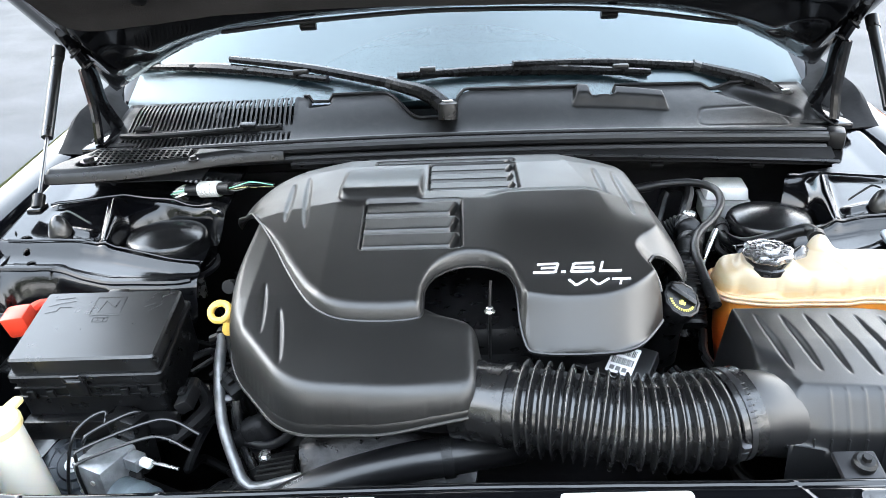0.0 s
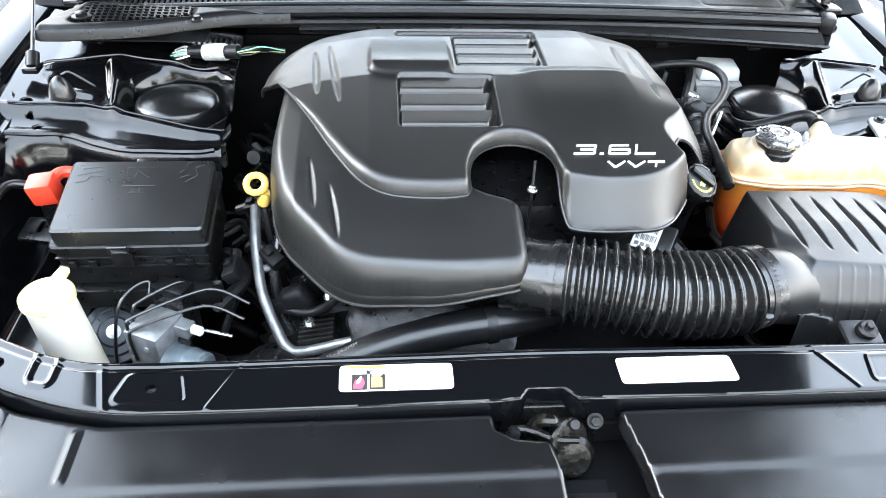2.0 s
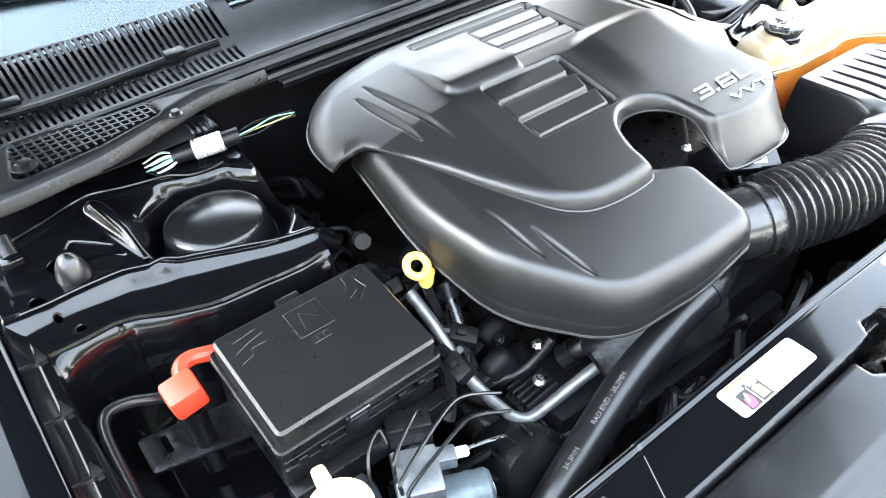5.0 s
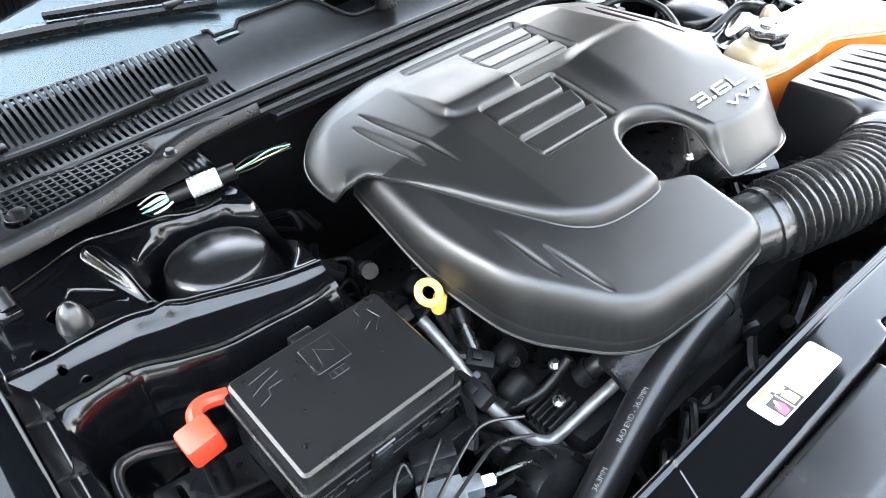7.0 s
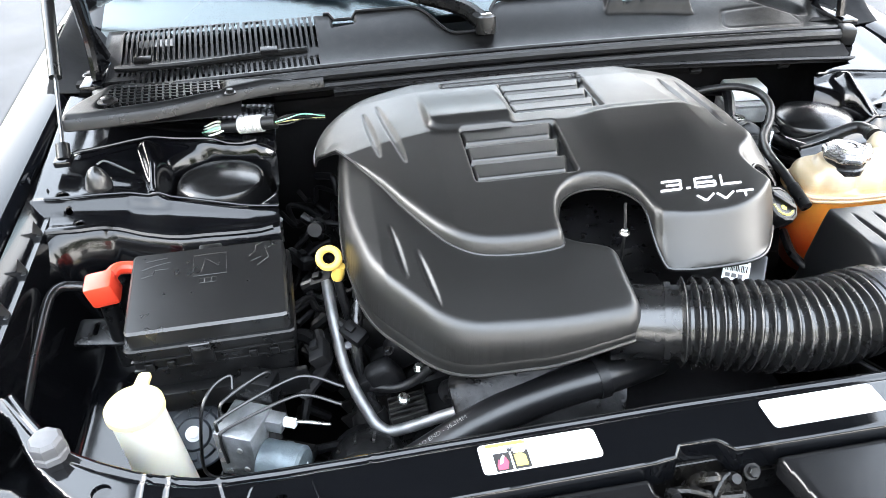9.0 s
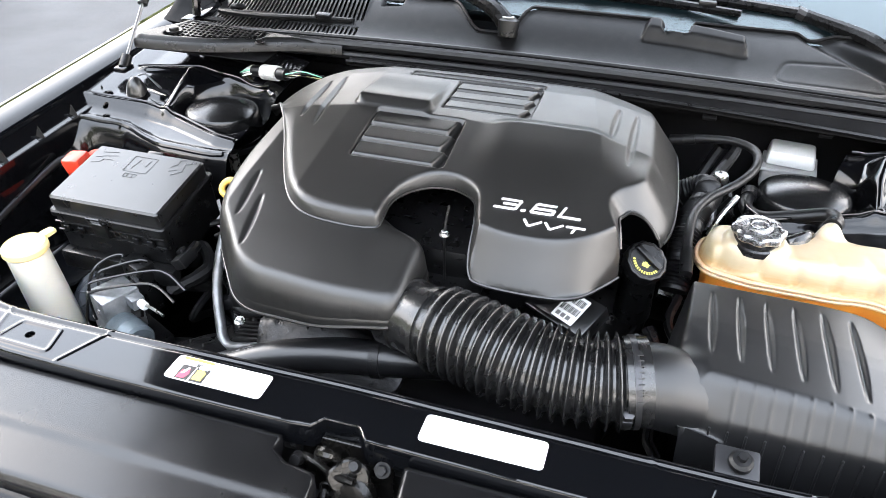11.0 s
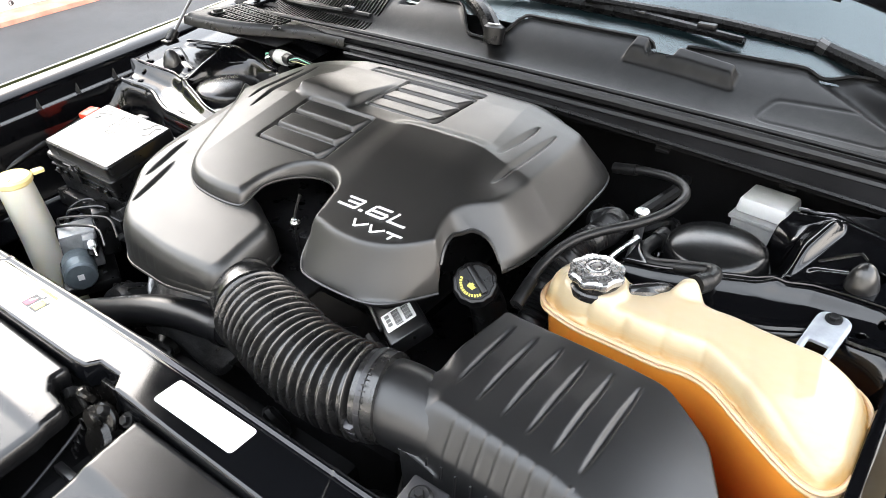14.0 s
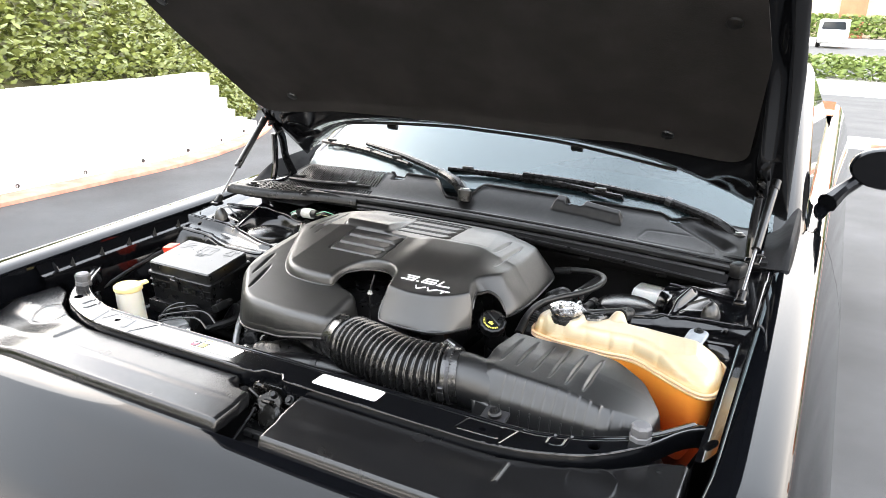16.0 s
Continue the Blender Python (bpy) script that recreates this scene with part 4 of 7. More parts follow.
# doors and rear quarters
for s in (1, -1):
    rows = [[(s * x, y, fz(1.62) + z + 0.02 * (y - 1.62)) for x, z in FENDER_SECTION[5:]] for y in np.linspace(1.626, 4.6, 18)]
    part("door_panel", loft(rows), PAINT, car, wall=0.002)
    rows = []
    for y in np.linspace(1.66, 3.5, 24):
        h = 0.02 + 0.38 * float(sm(1.62, 2.3, y) * sm(3.75, 2.9, y))
        rows.append([(s * (0.80 - 0.14 * v * h / 0.40), y, fz(1.62) + 0.004 + 0.02 * (y - 1.62) + h * v) for v in np.linspace(0, 1, 6)])
    part("side_glass", loft(rows), material("dark_side_glass", (0.01, 0.012, 0.013), 0.03), car, wall=0.003)
    wheel = part("wheel", move(lathe([(0.22, 0), (0.33, 0.01), (0.345, 0.04), (0.345, 0.20), (0.33, 0.235), (0.22, 0.245)], 36), pose(s * 0.90, 0.92, 0.345, 0, -90 * s, 0)), RUBBER, car)
    part("rim", move(lathe([(0.22, 0.02), (0.20, 0.05), (0.05, 0.07), (0.0, 0.07)], 30), pose(s * 0.90, 0.92, 0.345, 0, -90 * s, 0)), ALLOY, wheel)
    # door mirrors
    mir = part("door_mirror", move(join(lathe([(0.0, -0.05), (0.6, -0.045), (0.9, -0.02), (1.0, 0.02), (0.98, 0.05), (0.9, 0.06)], 28)), pose(s * 0.975, 2.1, 1.10, 90, 0, 0) @ Matrix.Diagonal((0.10, 0.062, 0.9, 1))), PAINT, car, "black door mirror on a stalk")
    part("stalk", sweep([(s * 0.835, 1.96, 1.0), (s * 0.87, 2.03, 1.03), (s * 0.93, 2.1, 1.075)], [0.030, 0.022, 0.02], 10), PAINT, mir)

# boot lid, tail panel and rear bumper close the body behind the cabin
part("boot_lid", loft([[(x, 3.75, 1.09 - 0.03 * abs(x)), (x, 4.1, 1.08 - 0.03 * abs(x)), (x, 4.55, 1.09 - 0.03 * abs(x)), (x, 4.62, 1.07 - 0.03 * abs(x)), (x, 4.63, 0.80)] for x in np.linspace(-0.81, 0.81, 9)]), PAINT, car, wall=0.003)
part("rear_bumper", loft([[(x, 4.60 + 0.05 * (1 - (x / 0.9) ** 2), z) for z in (0.82, 0.70, 0.55, 0.35)] for x in np.linspace(-0.9, 0.9, 13)]), PAINT, car, wall=0.003)

# wipers
WIPER = material("wiper_black", (0.003, 0.003, 0.0032), 0.28, spec=0.22, vary=0.3, scale=40, rough_vary=0.08)


def wiper(pivot, bend, tip, blade_a, blade_b, lab):
    w = thing("wiper", pivot, lab, "wiper", "wipers")
    p, b, t = Vector(pivot), Vector(bend), Vector(tip)
    part("arm", join(sweep([p, p.lerp(b, 0.35) + Vector((0, 0, 0.012)), b], [0.017, 0.015, 0.011], 10), sweep([b, b.lerp(t, 0.5) + Vector((0, 0, 0.006)), t], [0.010, 0.0085, 0.007], 8)), WIPER, w)
    part("joint_clip", sweep([b.lerp(p, 0.04), b.lerp(p, -0.04)], 0.0125, 10, smooth=2), SATIN, w)
    part("spindle", move(lathe([(0.017, -0.02), (0.019, 0), (0.019, 0.008), (0.012, 0.013)], 24), Matrix.Translation(p + Vector((0, 0, 0.004))) @ pose(0, 0, 0, -12)), PLASTIC, w)
    part("cap_ring", move(lathe([(0.0115, 0.0), (0.0125, 0.002), (0.0105, 0.0028), (0.0085, 0.001)], 20), Matrix.Translation(p + Vector((0, 0, 0.016))) @ pose(0, 0, 0, -12)), STEEL, w)
    a, c = Vector(blade_a), Vector(blade_b)
    mid = a.lerp(c, 0.5) + Vector((0, 0, 0.008))
    part("blade", join(sweep([a, mid, c], [0.006, 0.0115, 0.006], 8), sweep([a + Vector((0, 0.014, -0.006)), mid + Vector((0, 0.016, -0.010)), c + Vector((0, 0.014, -0.006))], 0.0055, 6)), WIPER, w)
    for k in (0.12, 0.36, 0.64, 0.88):
        q = a.lerp(c, k) + Vector((0, 0, 0.006))
        part("bridge", move(block(0.03, 0.012, 0.010, 0.002), Matrix.Translation(q)), PLASTIC, w)


wiper((-0.024, 1.264, 1.040), (-0.130, 1.335, 1.074), (-0.470, 1.480, 1.098), (-0.721, 1.592, 1.064), (-0.255, 1.368, 1.078), "black windscreen wiper parked along the glass")
wiper((0.648, 1.430, 0.990), (0.470, 1.440, 1.058), (0.100, 1.358, 1.096), (-0.119, 1.352, 1.084), (0.366, 1.381, 1.066), "black windscreen wiper parked along the glass")

# bonnet, propped open on two gas struts
TILT_H = 38.0
hood = thing("bonnet", (0, 1.36, 1.12), "black bonnet propped open, felt liner under it", "bonnet")
HM = Matrix.Translation((0, 1.356, 1.172)) @ pose(0, 0, 0, 180 - TILT_H, 0, 0)


def hood_rear(x):
    return float(np.interp(abs(x), (0, 0.12, 0.25, 0.36, 0.45, 0.50, 0.55, 0.62, 0.69, 0.75), (0.080, 0.077, 0.064, 0.042, 0.008, -0.022, -0.058, -0.115, -0.180, -0.235)))


hx = np.linspace(-0.748, 0.748, 49)
hood_outline = np.array([(x, hood_rear(x)) for x in hx] + [(0.752, 0.4), (0.74, 0.9), (0.71, 1.10)] + [(x, 1.10 + 0.09 * (1 - (x / 0.7) ** 2)) for x in np.linspace(0.68, -0.68, 29)] + [(-0.71, 1.10), (-0.74, 0.9), (-0.752, 0.4)])
liner_outline = fillet([(-0.40, 0.165, 0.3), (0.40, 0.165, 0.3), (0.66, 0.12, 0.06), (0.70, 0.50, 0.2), (0.665, 1.04, 0.1), (-0.665, 1.04, 0.1), (-0.70, 0.50, 0.2), (-0.66, 0.12, 0.06)], 10)


def hood_under(x, y, d):
    z = 0.012 * sm(0.0, 0.02, d) + 0.022 * sm(0.035, 0.07, d)
    e, _, _ = sdf(x, y, liner_outline)
    z = z - 0.016 * sm(-0.02, 0.02, e)
    for s in (1, -1):
        ee, _, _ = sdf(x, y, np.array(circle(s * 0.62, -0.01, 0.045, 20)))
        z = z - 0.014 * sm(-0.01, 0.02, ee)
    return -0.03 + z


part("inner_panel", relief(hood_outline, lambda x, y, d: -hood_under(x, y, d) - 0.03, 0.009, 0.004), INNERPAINT, hood, m=HM @ Matrix.Diagonal((1, 1, -1, 1)), angle=75)
part("outer_skin", relief(hood_outline, lambda x, y, d: 0.006 * sm(0, 0.05, d) + 0.02 * sm(0.1, 0.3, d), 0.02, 0.004), PAINT, hood, m=HM @ Matrix.Diagonal((1, 1, -1, 1)), angle=75)

# ---- under the bonnet ----
def wall_profile(s):
    """A flat sloping band with a crisp crease at its upper edge."""
    k = 30.0
    f = 1 - np.log1p(np.exp(k * (1 - 1.12 * s))) / k
    f0, f1 = 1 - math.log1p(math.exp(k)) / k, 1 - math.log1p(math.exp(-0.12 * k)) / k
    return (f - f0) / (f1 - f0)


def round_profile(s, p=2.1):
    """An upright skirt that turns into the top over a round shoulder."""
    return (1 - (1 - np.clip(s, 0, 1)) ** p) ** (1 / p)


def lower_top(x, y):
    """The flat of the lower engine cover."""
    return 0.9335 + 0.24 * np.clip(y - 0.62, -1, 0.13) + 0.15 * np.clip(y - 0.75, 0, 1) - 0.35 * np.clip(-0.275 - x, 0, 1)


def cover_base(x, y):
    """Height of the lower edge of the upper engine cover."""
    z = lower_top(np.maximum(x, -0.27), np.minimum(y, 0.94)) + 0.0025
    z = z - 0.040 * sm(0.935, 0.975, y)
    arch = sm(0.085, 0.055, np.abs(x - 0.006)) * sm(0.70, 0.76, y) * sm(0.84, 0.81, y)
    right = sm(0.055, 0.075, x) * sm(0.80, 0.76, y)
    z = z * (1 - right) + 0.917 * right
    z = z * (1 - arch) + 0.972 * arch
    side = sm(0.19, 0.25, x) * sm(0.75, 0.80, y)
    z = z * (1 - side) + 0.926 * side
    return z


UP = [(-0.340, 0.958), (-0.318, 0.945), (-0.288, 0.902), (-0.260, 0.850), (-0.236, 0.800), (-0.206, 0.746), (-0.182, 0.719), (-0.152, 0.704), (-0.105, 0.699), (-0.068, 0.701), (-0.055, 0.709),
      (-0.053, 0.742), (-0.040, 0.774), (-0.018, 0.794), (0.006, 0.800), (0.030, 0.795), (0.052, 0.776), (0.062, 0.742), (0.065, 0.704), (0.074, 0.684), (0.098, 0.676), (0.140, 0.674), (0.185, 0.678),
      (0.212, 0.693), (0.238, 0.727), (0.258, 0.760), (0.280, 0.793), (0.296, 0.822), (0.305, 0.860), (0.308, 0.930), (0.304, 1.020), (0.297, 1.085),
      (0.275, 1.122), (0.22, 1.138), (0.10, 1.146), (-0.06, 1.148), (-0.20, 1.138), (-0.275, 1.118), (-0.318, 1.075), (-0.340, 1.02)]
UP = spline(UP, 4, True)
# the notch for the oil filler, open to the rim
NOTCH = np.vstack([spline([(0.249, 0.742), (0.240, 0.772), (0.238, 0.797), (0.251, 0.816), (0.274, 0.822), (0.300, 0.812)], 5), [(0.345, 0.80), (0.32, 0.72), (0.27, 0.70)]])


def louvre(x, y, x0, x1, y0, y1, n):
    """Rows of rounded bars sunk into the cover."""
    e, _, _ = sdf(x, y, fillet([(x0, y0, 0.006), (x1, y0, 0.006), (x1, y1, 0.006), (x0, y1, 0.006)], 3))
    v = np.clip((y - y0) / (y1 - y0), 0, 0.9999) * n
    v = v - np.floor(v)
    bar = sm(0.0, 0.13, v) * (1 - 0.30 * v) * sm(1.0, 0.93, v)
    end = sm(x1 - 0.003 - 0.012 * (1 - v), x1 - 0.007 - 0.012 * (1 - v), x)
    return np.where(e > -0.004, (-0.0095 + 0.0105 * bar * end * sm(0.0002, 0.003, e)) * sm(-0.0012, 0.0010, e), 0)


def upper_z(x, y, d):
    if np.ndim(d) == 2:
        d = np.maximum(sdf(x, y, UP)[0], 0)
    top = 1.0135 - 0.175 * np.clip(0.925 - y, 0, 1) - 0.10 * np.clip(y - 1.06, 0, 1)
    crease = 0.185 - 0.20 * (y - 0.95)
    top = top - 0.20 * np.clip(x - crease, 0, 1) * sm(0.84, 0.92, y) - 1.1 * np.clip(x - 0.20, 0, 1) ** 2 - 0.15 * np.clip(-0.182 - x, 0, 1) - 1.6 * np.clip(-0.24 - x, 0, 1) ** 2
    rear = 0.958 - 2.2 * np.clip(np.abs(x - 0.125) - 0.02, 0, 1) ** 2
    top = top + 0.0075 * sm(0.015, 0.065, x) * sm(0.235, 0.165, x) * sm(rear, rear - 0.032, y) * sm(0.775, 0.89, y)
    e, _, _ = sdf(x, y, fillet([(-0.186, 0.922, 0.03), (-0.056, 0.922, 0.02), (-0.056, 1.062, 0.03), (-0.186, 1.062, 0.03)], 5))
    top = top + 0.0125 * sm(0.0, 0.010, e) * sm(1.06, 0.95, y) * (0.25 + 0.75 * sm(0.924, 0.948, y))
    top = top + louvre(x, y, -0.14, -0.004, 0.812, 0.925, 3)
    top = top + louvre(x, y, -0.052, 0.083, 0.957, 1.062, 3) + louvre(x, y, -0.139, 0.083, 1.066, 1.088, 1)
    for a, b in (((0.204, 1.045), (0.204, 0.935)), ((0.232, 1.045), (0.234, 0.878)), ((-0.243, 1.045), (-0.222, 0.872)), ((-0.264, 1.030), (-0.254, 0.896))):
        top = top + gouge(x, y, a, b, 0.0062, 0.0058)
    base = cover_base(x, y)
    lobe = sm(0.050, 0.075, x) * sm(0.84, 0.80, y)
    flank = sm(0.17, 0.24, x) * sm(0.74, 0.82, y)
    joint = sm(-0.03, -0.06, x) * sm(0.975, 0.93, y)
    arch = sm(0.085, 0.06, np.abs(x - 0.006)) * sm(0.705, 0.73, y) * sm(0.86, 0.82, y)
    w = 0.030 + 0.020 * sm(1.0, 1.1, y)
    w = w * (1 - joint) + 0.015 * joint
    w = w * (1 - lobe) + 0.012 * lobe
    w = w * (1 - flank) + (0.050 + 0.028 * sm(0.86, 0.80, y)) * flank
    w = w * (1 - arch) + 0.010 * arch
    s = np.clip(d / w, 0, 1)
    # the sloping band below the lettering, parallel to the front rim
    side = np.clip(x - 0.14, 0, 1)
    front = (y - 0.6735 - 3.3 * np.clip(0.13 - x, 0, 1) ** 2 - 2.6 * side ** 2 - 25 * side ** 3) / 0.040
    s = s * (1 - lobe) + np.clip(np.minimum(s, front), 0, 1) * lobe
    flat = np.maximum(lobe, 0.75 * flank) * (1 - arch)
    f = wall_profile(s) * flat + round_profile(s) * (1 - flat)
    z = base + (top - base) * f
    return np.where(d < 0.0012, z - 0.002, z)


cover = thing("engine_cover", (0, 0.85, 0.90), "matt black moulded engine cover in two pieces with silver lettering", "engine cover")
upper = part("upper_cover", relief(UP, upper_z, 0.00155, 0.004, [NOTCH], 1), COVER, cover, "upper shell with louvres and a cut-out", angle=75)

ring = [p for p in UP if sdf(np.array([p[0]]), np.array([p[1]]), NOTCH)[0][0] < 0]
k = max(range(len(ring)), key=lambda i: np.linalg.norm(ring[i] - ring[i - 1]))
ring = np.array(ring[k:] + ring[:k])
part("rim", sweep(np.column_stack([ring, upper_z(ring[:, 0], ring[:, 1], np.zeros(len(ring)))]), 0.0020, 6, smooth=1), COVER, cover)
arc = NOTCH[2:24]
part("rim", sweep(np.column_stack([arc, upper_z(arc[:, 0], arc[:, 1], np.maximum(sdf(arc[:, 0], arc[:, 1], UP)[0], 0))]), 0.0026, 6, smooth=1), COVER, cover)
LOW = fillet([(-0.308, 0.985, 0.01), (-0.321, 0.82, 0.4), (-0.302, 0.708, 0.14), (-0.214, 0.598, 0.10), (-0.09, 0.587, 0.5), (0.013, 0.593, 0.032), (0.015, 0.702, 0.028), (-0.05, 0.735, 0.02), (-0.14, 0.76, 0.03), (-0.21, 0.86, 0.05), (-0.25, 0.98, 0.01)], 12)


def lower_z(x, y, d):
    top = lower_top(x, y) - 0.012 * sm(0.70, 0.735, y) * sm(-0.06, -0.02, x)
    base = 0.868 + 0.006 * sm(-0.22, -0.12, x) + 0.018 * sm(-0.12, 0.0, x) + 0.075 * np.clip(y - 0.66, 0, 1) / 0.3
    z = base + (top - base) * round_profile(d / 0.021, 2.5)
    for a, b in (((-0.260, 0.775), (-0.250, 0.685)), ((-0.233, 0.728), (-0.219, 0.638))):
        z = z + gouge(x, y, a, b, 0.0052, 0.0046)
    return np.where(d < 0.0012, z - 0.002, z)


part("lower_cover", relief(LOW, lower_z, 0.0017, 0.0016, (), 1), COVER, cover, "lower shell with two leaf-shaped cuts", angle=75)
rim = LOW[10:86]
tang = np.gradient(rim, axis=0)
inw = np.column_stack([tang[:, 1], -tang[:, 0]]) / np.linalg.norm(tang, axis=1)[:, None]
if sdf(rim[40:41, 0] + 0.003 * inw[40:41, 0], rim[40:41, 1] + 0.003 * inw[40:41, 1], LOW)[0][0] < 0:
    inw = -inw
skirt = []
for u, lean in ((0.0, -0.0007), (0.0005, -0.0007), (0.0015, -0.0006), (0.004, -0.0004), (0.008, 0.0001), (0.013, 0.0008)):
    q = rim + inw * (0.021 * u + lean)
    d = np.full(len(rim), 0.021 * u)
    skirt.append(np.column_stack([q, lower_z(rim[:, 0] + inw[:, 0] * 0.021 * u, rim[:, 1] + inw[:, 1] * 0.021 * u, d) + (0.002 if u else 0.0)]))
part("skirt", loft(skirt), COVER, cover, angle=75)
part("rim", sweep(np.column_stack([rim, lower_z(rim[:, 0], rim[:, 1], np.zeros(len(rim)))]), 0.0026, 8, smooth=1), COVER, cover)


def on_cover(g, x0, y0, lift=0.0006, rot=0.0):
    """Lays flat letters on the upper cover."""
    v, f = move(g, pose(x0, y0, 0, 0, 0, rot))
    z = upper_z(v[:, 0], v[:, 1], np.full(len(v), 0.1)) + v[:, 2] + lift
    return np.column_stack([v[:, :2], z]), f


STROKES = {"3": [[(0.06, 1), (0.94, 1), (1, 0.92), (1, 0.08), (0.94, 0), (0, 0)], [(0.3, 0.52), (1, 0.52)]], "6": [[(0.88, 1), (0.08, 1), (0, 0.90), (0, 0.08), (0.06, 0), (0.94, 0), (1, 0.08), (1, 0.38), (0.94, 0.46), (0, 0.46)]],
           "L": [[(0, 1), (0, 0), (0.95, 0)]], ".": [[(0, 0.02), (1, 0.02)]], "V": [[(0, 1), (0.42, 0), (0.55, 0), (1, 1)]], "T": [[(0, 1), (1, 1)], [(0.5, 1), (0.5, 0)]]}


def badge_letter(ch, width, height, stroke, shear=0.32):
    """A wide square-cut letter: each stroke a raised bar with mitred ends."""
    gs = []
    for line in STROKES[ch]:
        p = np.array([(x * width, y * height) for x, y in line])
        for i, (q, r) in enumerate(zip(p[:-1], p[1:])):
            u = (r - q) / np.linalg.norm(r - q)
            n2 = np.array((-u[1], u[0])) * stroke / 2
            e = u * stroke * 0.42
            quad = np.array((q - e - n2, r + e - n2, r + e + n2, q - e + n2))
            quad[:, 0] += shear * quad[:, 1]
            gs.append(prism(quad, 0, 0.0016 + 0.00004 * i, 0.0003))
    return join(*gs)


for word, x, y, height, stroke, kit in (("3.6L", 0.085, 0.752, 0.0162, 0.0031, (0.026, 0.0345, 0.003, 0.0115, 0.0265, 0.0355, 0.0265, 0.03)), ("VVT", 0.124, 0.7275, 0.0088, 0.0028, (0.0205, 0.0265) * 3)):
    for k, ch in enumerate(word):
        part("letter", on_cover(badge_letter(ch, kit[2 * k], height, stroke), x, y), SILVER, cover, "silver raised letter", angle=30)
        x += kit[2 * k + 1]

# ---- intake tube: throttle collar, bellows hose, clamps ----
duct = thing("intake_hose", (0.15, 0.59, 0.83), "black ribbed air intake hose with worm-drive clamp", "hose")
HP = [(-0.045, 0.655, 0.876), (0.0, 0.640, 0.879), (0.05, 0.618, 0.886), (0.11, 0.600, 0.889), (0.175, 0.585, 0.886), (0.24, 0.584, 0.886), (0.295, 0.594, 0.890), (0.335, 0.607, 0.893)]
hc = spline(HP, 8)
part("collar", sweep(hc[6:20], [0.0475, 0.047] + [0.0455] * 12, 36, smooth=1), HOSE, duct)
part("bellows", sweep(hc[17:46], 0.0450, 56, smooth=1, ridge=(400, lambda s: 0.0100 * np.abs(np.sin(math.pi * 18 * s)) ** 4)), HOSE, duct, angle=80)
part("sleeve", sweep(hc[45:50], 0.0505, 36, smooth=1), HOSE, duct)
for i, rr in ((9, 0.0475), (15, 0.0490)):
    part("band", sweep(hc[i:i + 2], rr, 36, smooth=1), HOSE, duct)
CLAMPM = material("dark_zinc_band", (0.045, 0.045, 0.048), 0.28, 0.7, vary=0.3, scale=60)
clampband = part("clamp", sweep(hc[46:48], 0.0520, 40, smooth=1), CLAMPM, duct, "steel worm-drive clamp")
for i in range(9):
    a = math.radians(200 + 7 * i)
    c0, tn = Vector(hc[46]).lerp(Vector(hc[47]), 0.5), (Vector(hc[47]) - Vector(hc[46])).normalized()
    u, v = tn.cross(Vector((0, 0, 1))).normalized(), Vector((0, 0, 1))
    part("slot", sweep([c0 + 0.0522 * (math.cos(a) * -u + math.sin(a) * -v) + tn * k for k in (-0.003, 0.003)], 0.0007, 6, smooth=2), INK, clampband)
part("screw", move(join(lathe([(0.0055, -0.014), (0.0055, 0.012)], 12), lathe([(0.0075, 0.012), (0.0075, 0.02), (0.005, 0.021)], 6), move(block(0.011, 0.013, 0.018, 0.001), pose(0, 0, -0.009))), pose(0.286, 0.549, 0.872, 20, 0, 10)), CLAMPM, clampband)

# ---- air cleaner box ----
airbox = thing("air_cleaner", (0.48, 0.65, 0.78), "black ribbed air cleaner box beside the coolant tank", "air cleaner")
BOX = fillet([(0.322, 0.774, 0.02), (0.54, 0.776, 0.06), (0.605, 0.735, 0.07), (0.652, 0.655, 0.05), (0.648, 0.598, 0.03), (0.562, 0.546, 0.03), (0.335, 0.556, 0.02), (0.312, 0.60, 0.03)], 8)


def soft_least(a, b, k):
    h = np.clip(0.5 + 0.5 * (b - a) / k, 0, 1)
    return b * (1 - h) + a * h - k * h * (1 - h)


def box_z(x, y, d):
    top = 0.926 - 0.03 * (x - 0.35) - 1.1 * np.clip(x - 0.47, 0, 1) ** 2 - 0.04 * np.clip(0.66 - y, 0, 1) - 0.06 * np.clip(y - 0.68, 0, 1)
    slope = 0.880 + 1.55 * (d - 0.011) + 0.05 * sm(0.62, 0.72, y) + 0.02 * sm(0.36, 0.33, x)
    z = soft_least(soft_least(top, slope, 0.012), 0.790 + 8.0 * d, 0.010)
    for i in range(6):
        z = z + gouge(x, y, (0.361 + 0.0308 * i, 0.741), (0.362 + 0.0312 * i, 0.623 - 0.004 * i), 0.0042, 0.0046)
    comb = sum(np.exp(-((x - 0.352 - 0.0185 * i) / 0.0013) ** 2) for i in range(2, 14))
    z = z + 0.0030 * comb * sm(0.596, 0.588, y + 0.02 * (x - 0.35))
    # the round inlet runs into the side of the lid
    tube = 0.880 - 0.25 * np.clip(x - 0.31, 0, 1) + np.sqrt(np.clip(0.047 ** 2 - (y - 0.602 - 0.2 * (x - 0.31)) ** 2, 0, 1))
    inlet = -soft_least(-z, -tube, 0.016)
    z = np.where((x < 0.45) & (np.abs(y - 0.602) < 0.046), inlet * sm(0.43, 0.38, x) + z * (1 - sm(0.43, 0.38, x)), z)
    return z


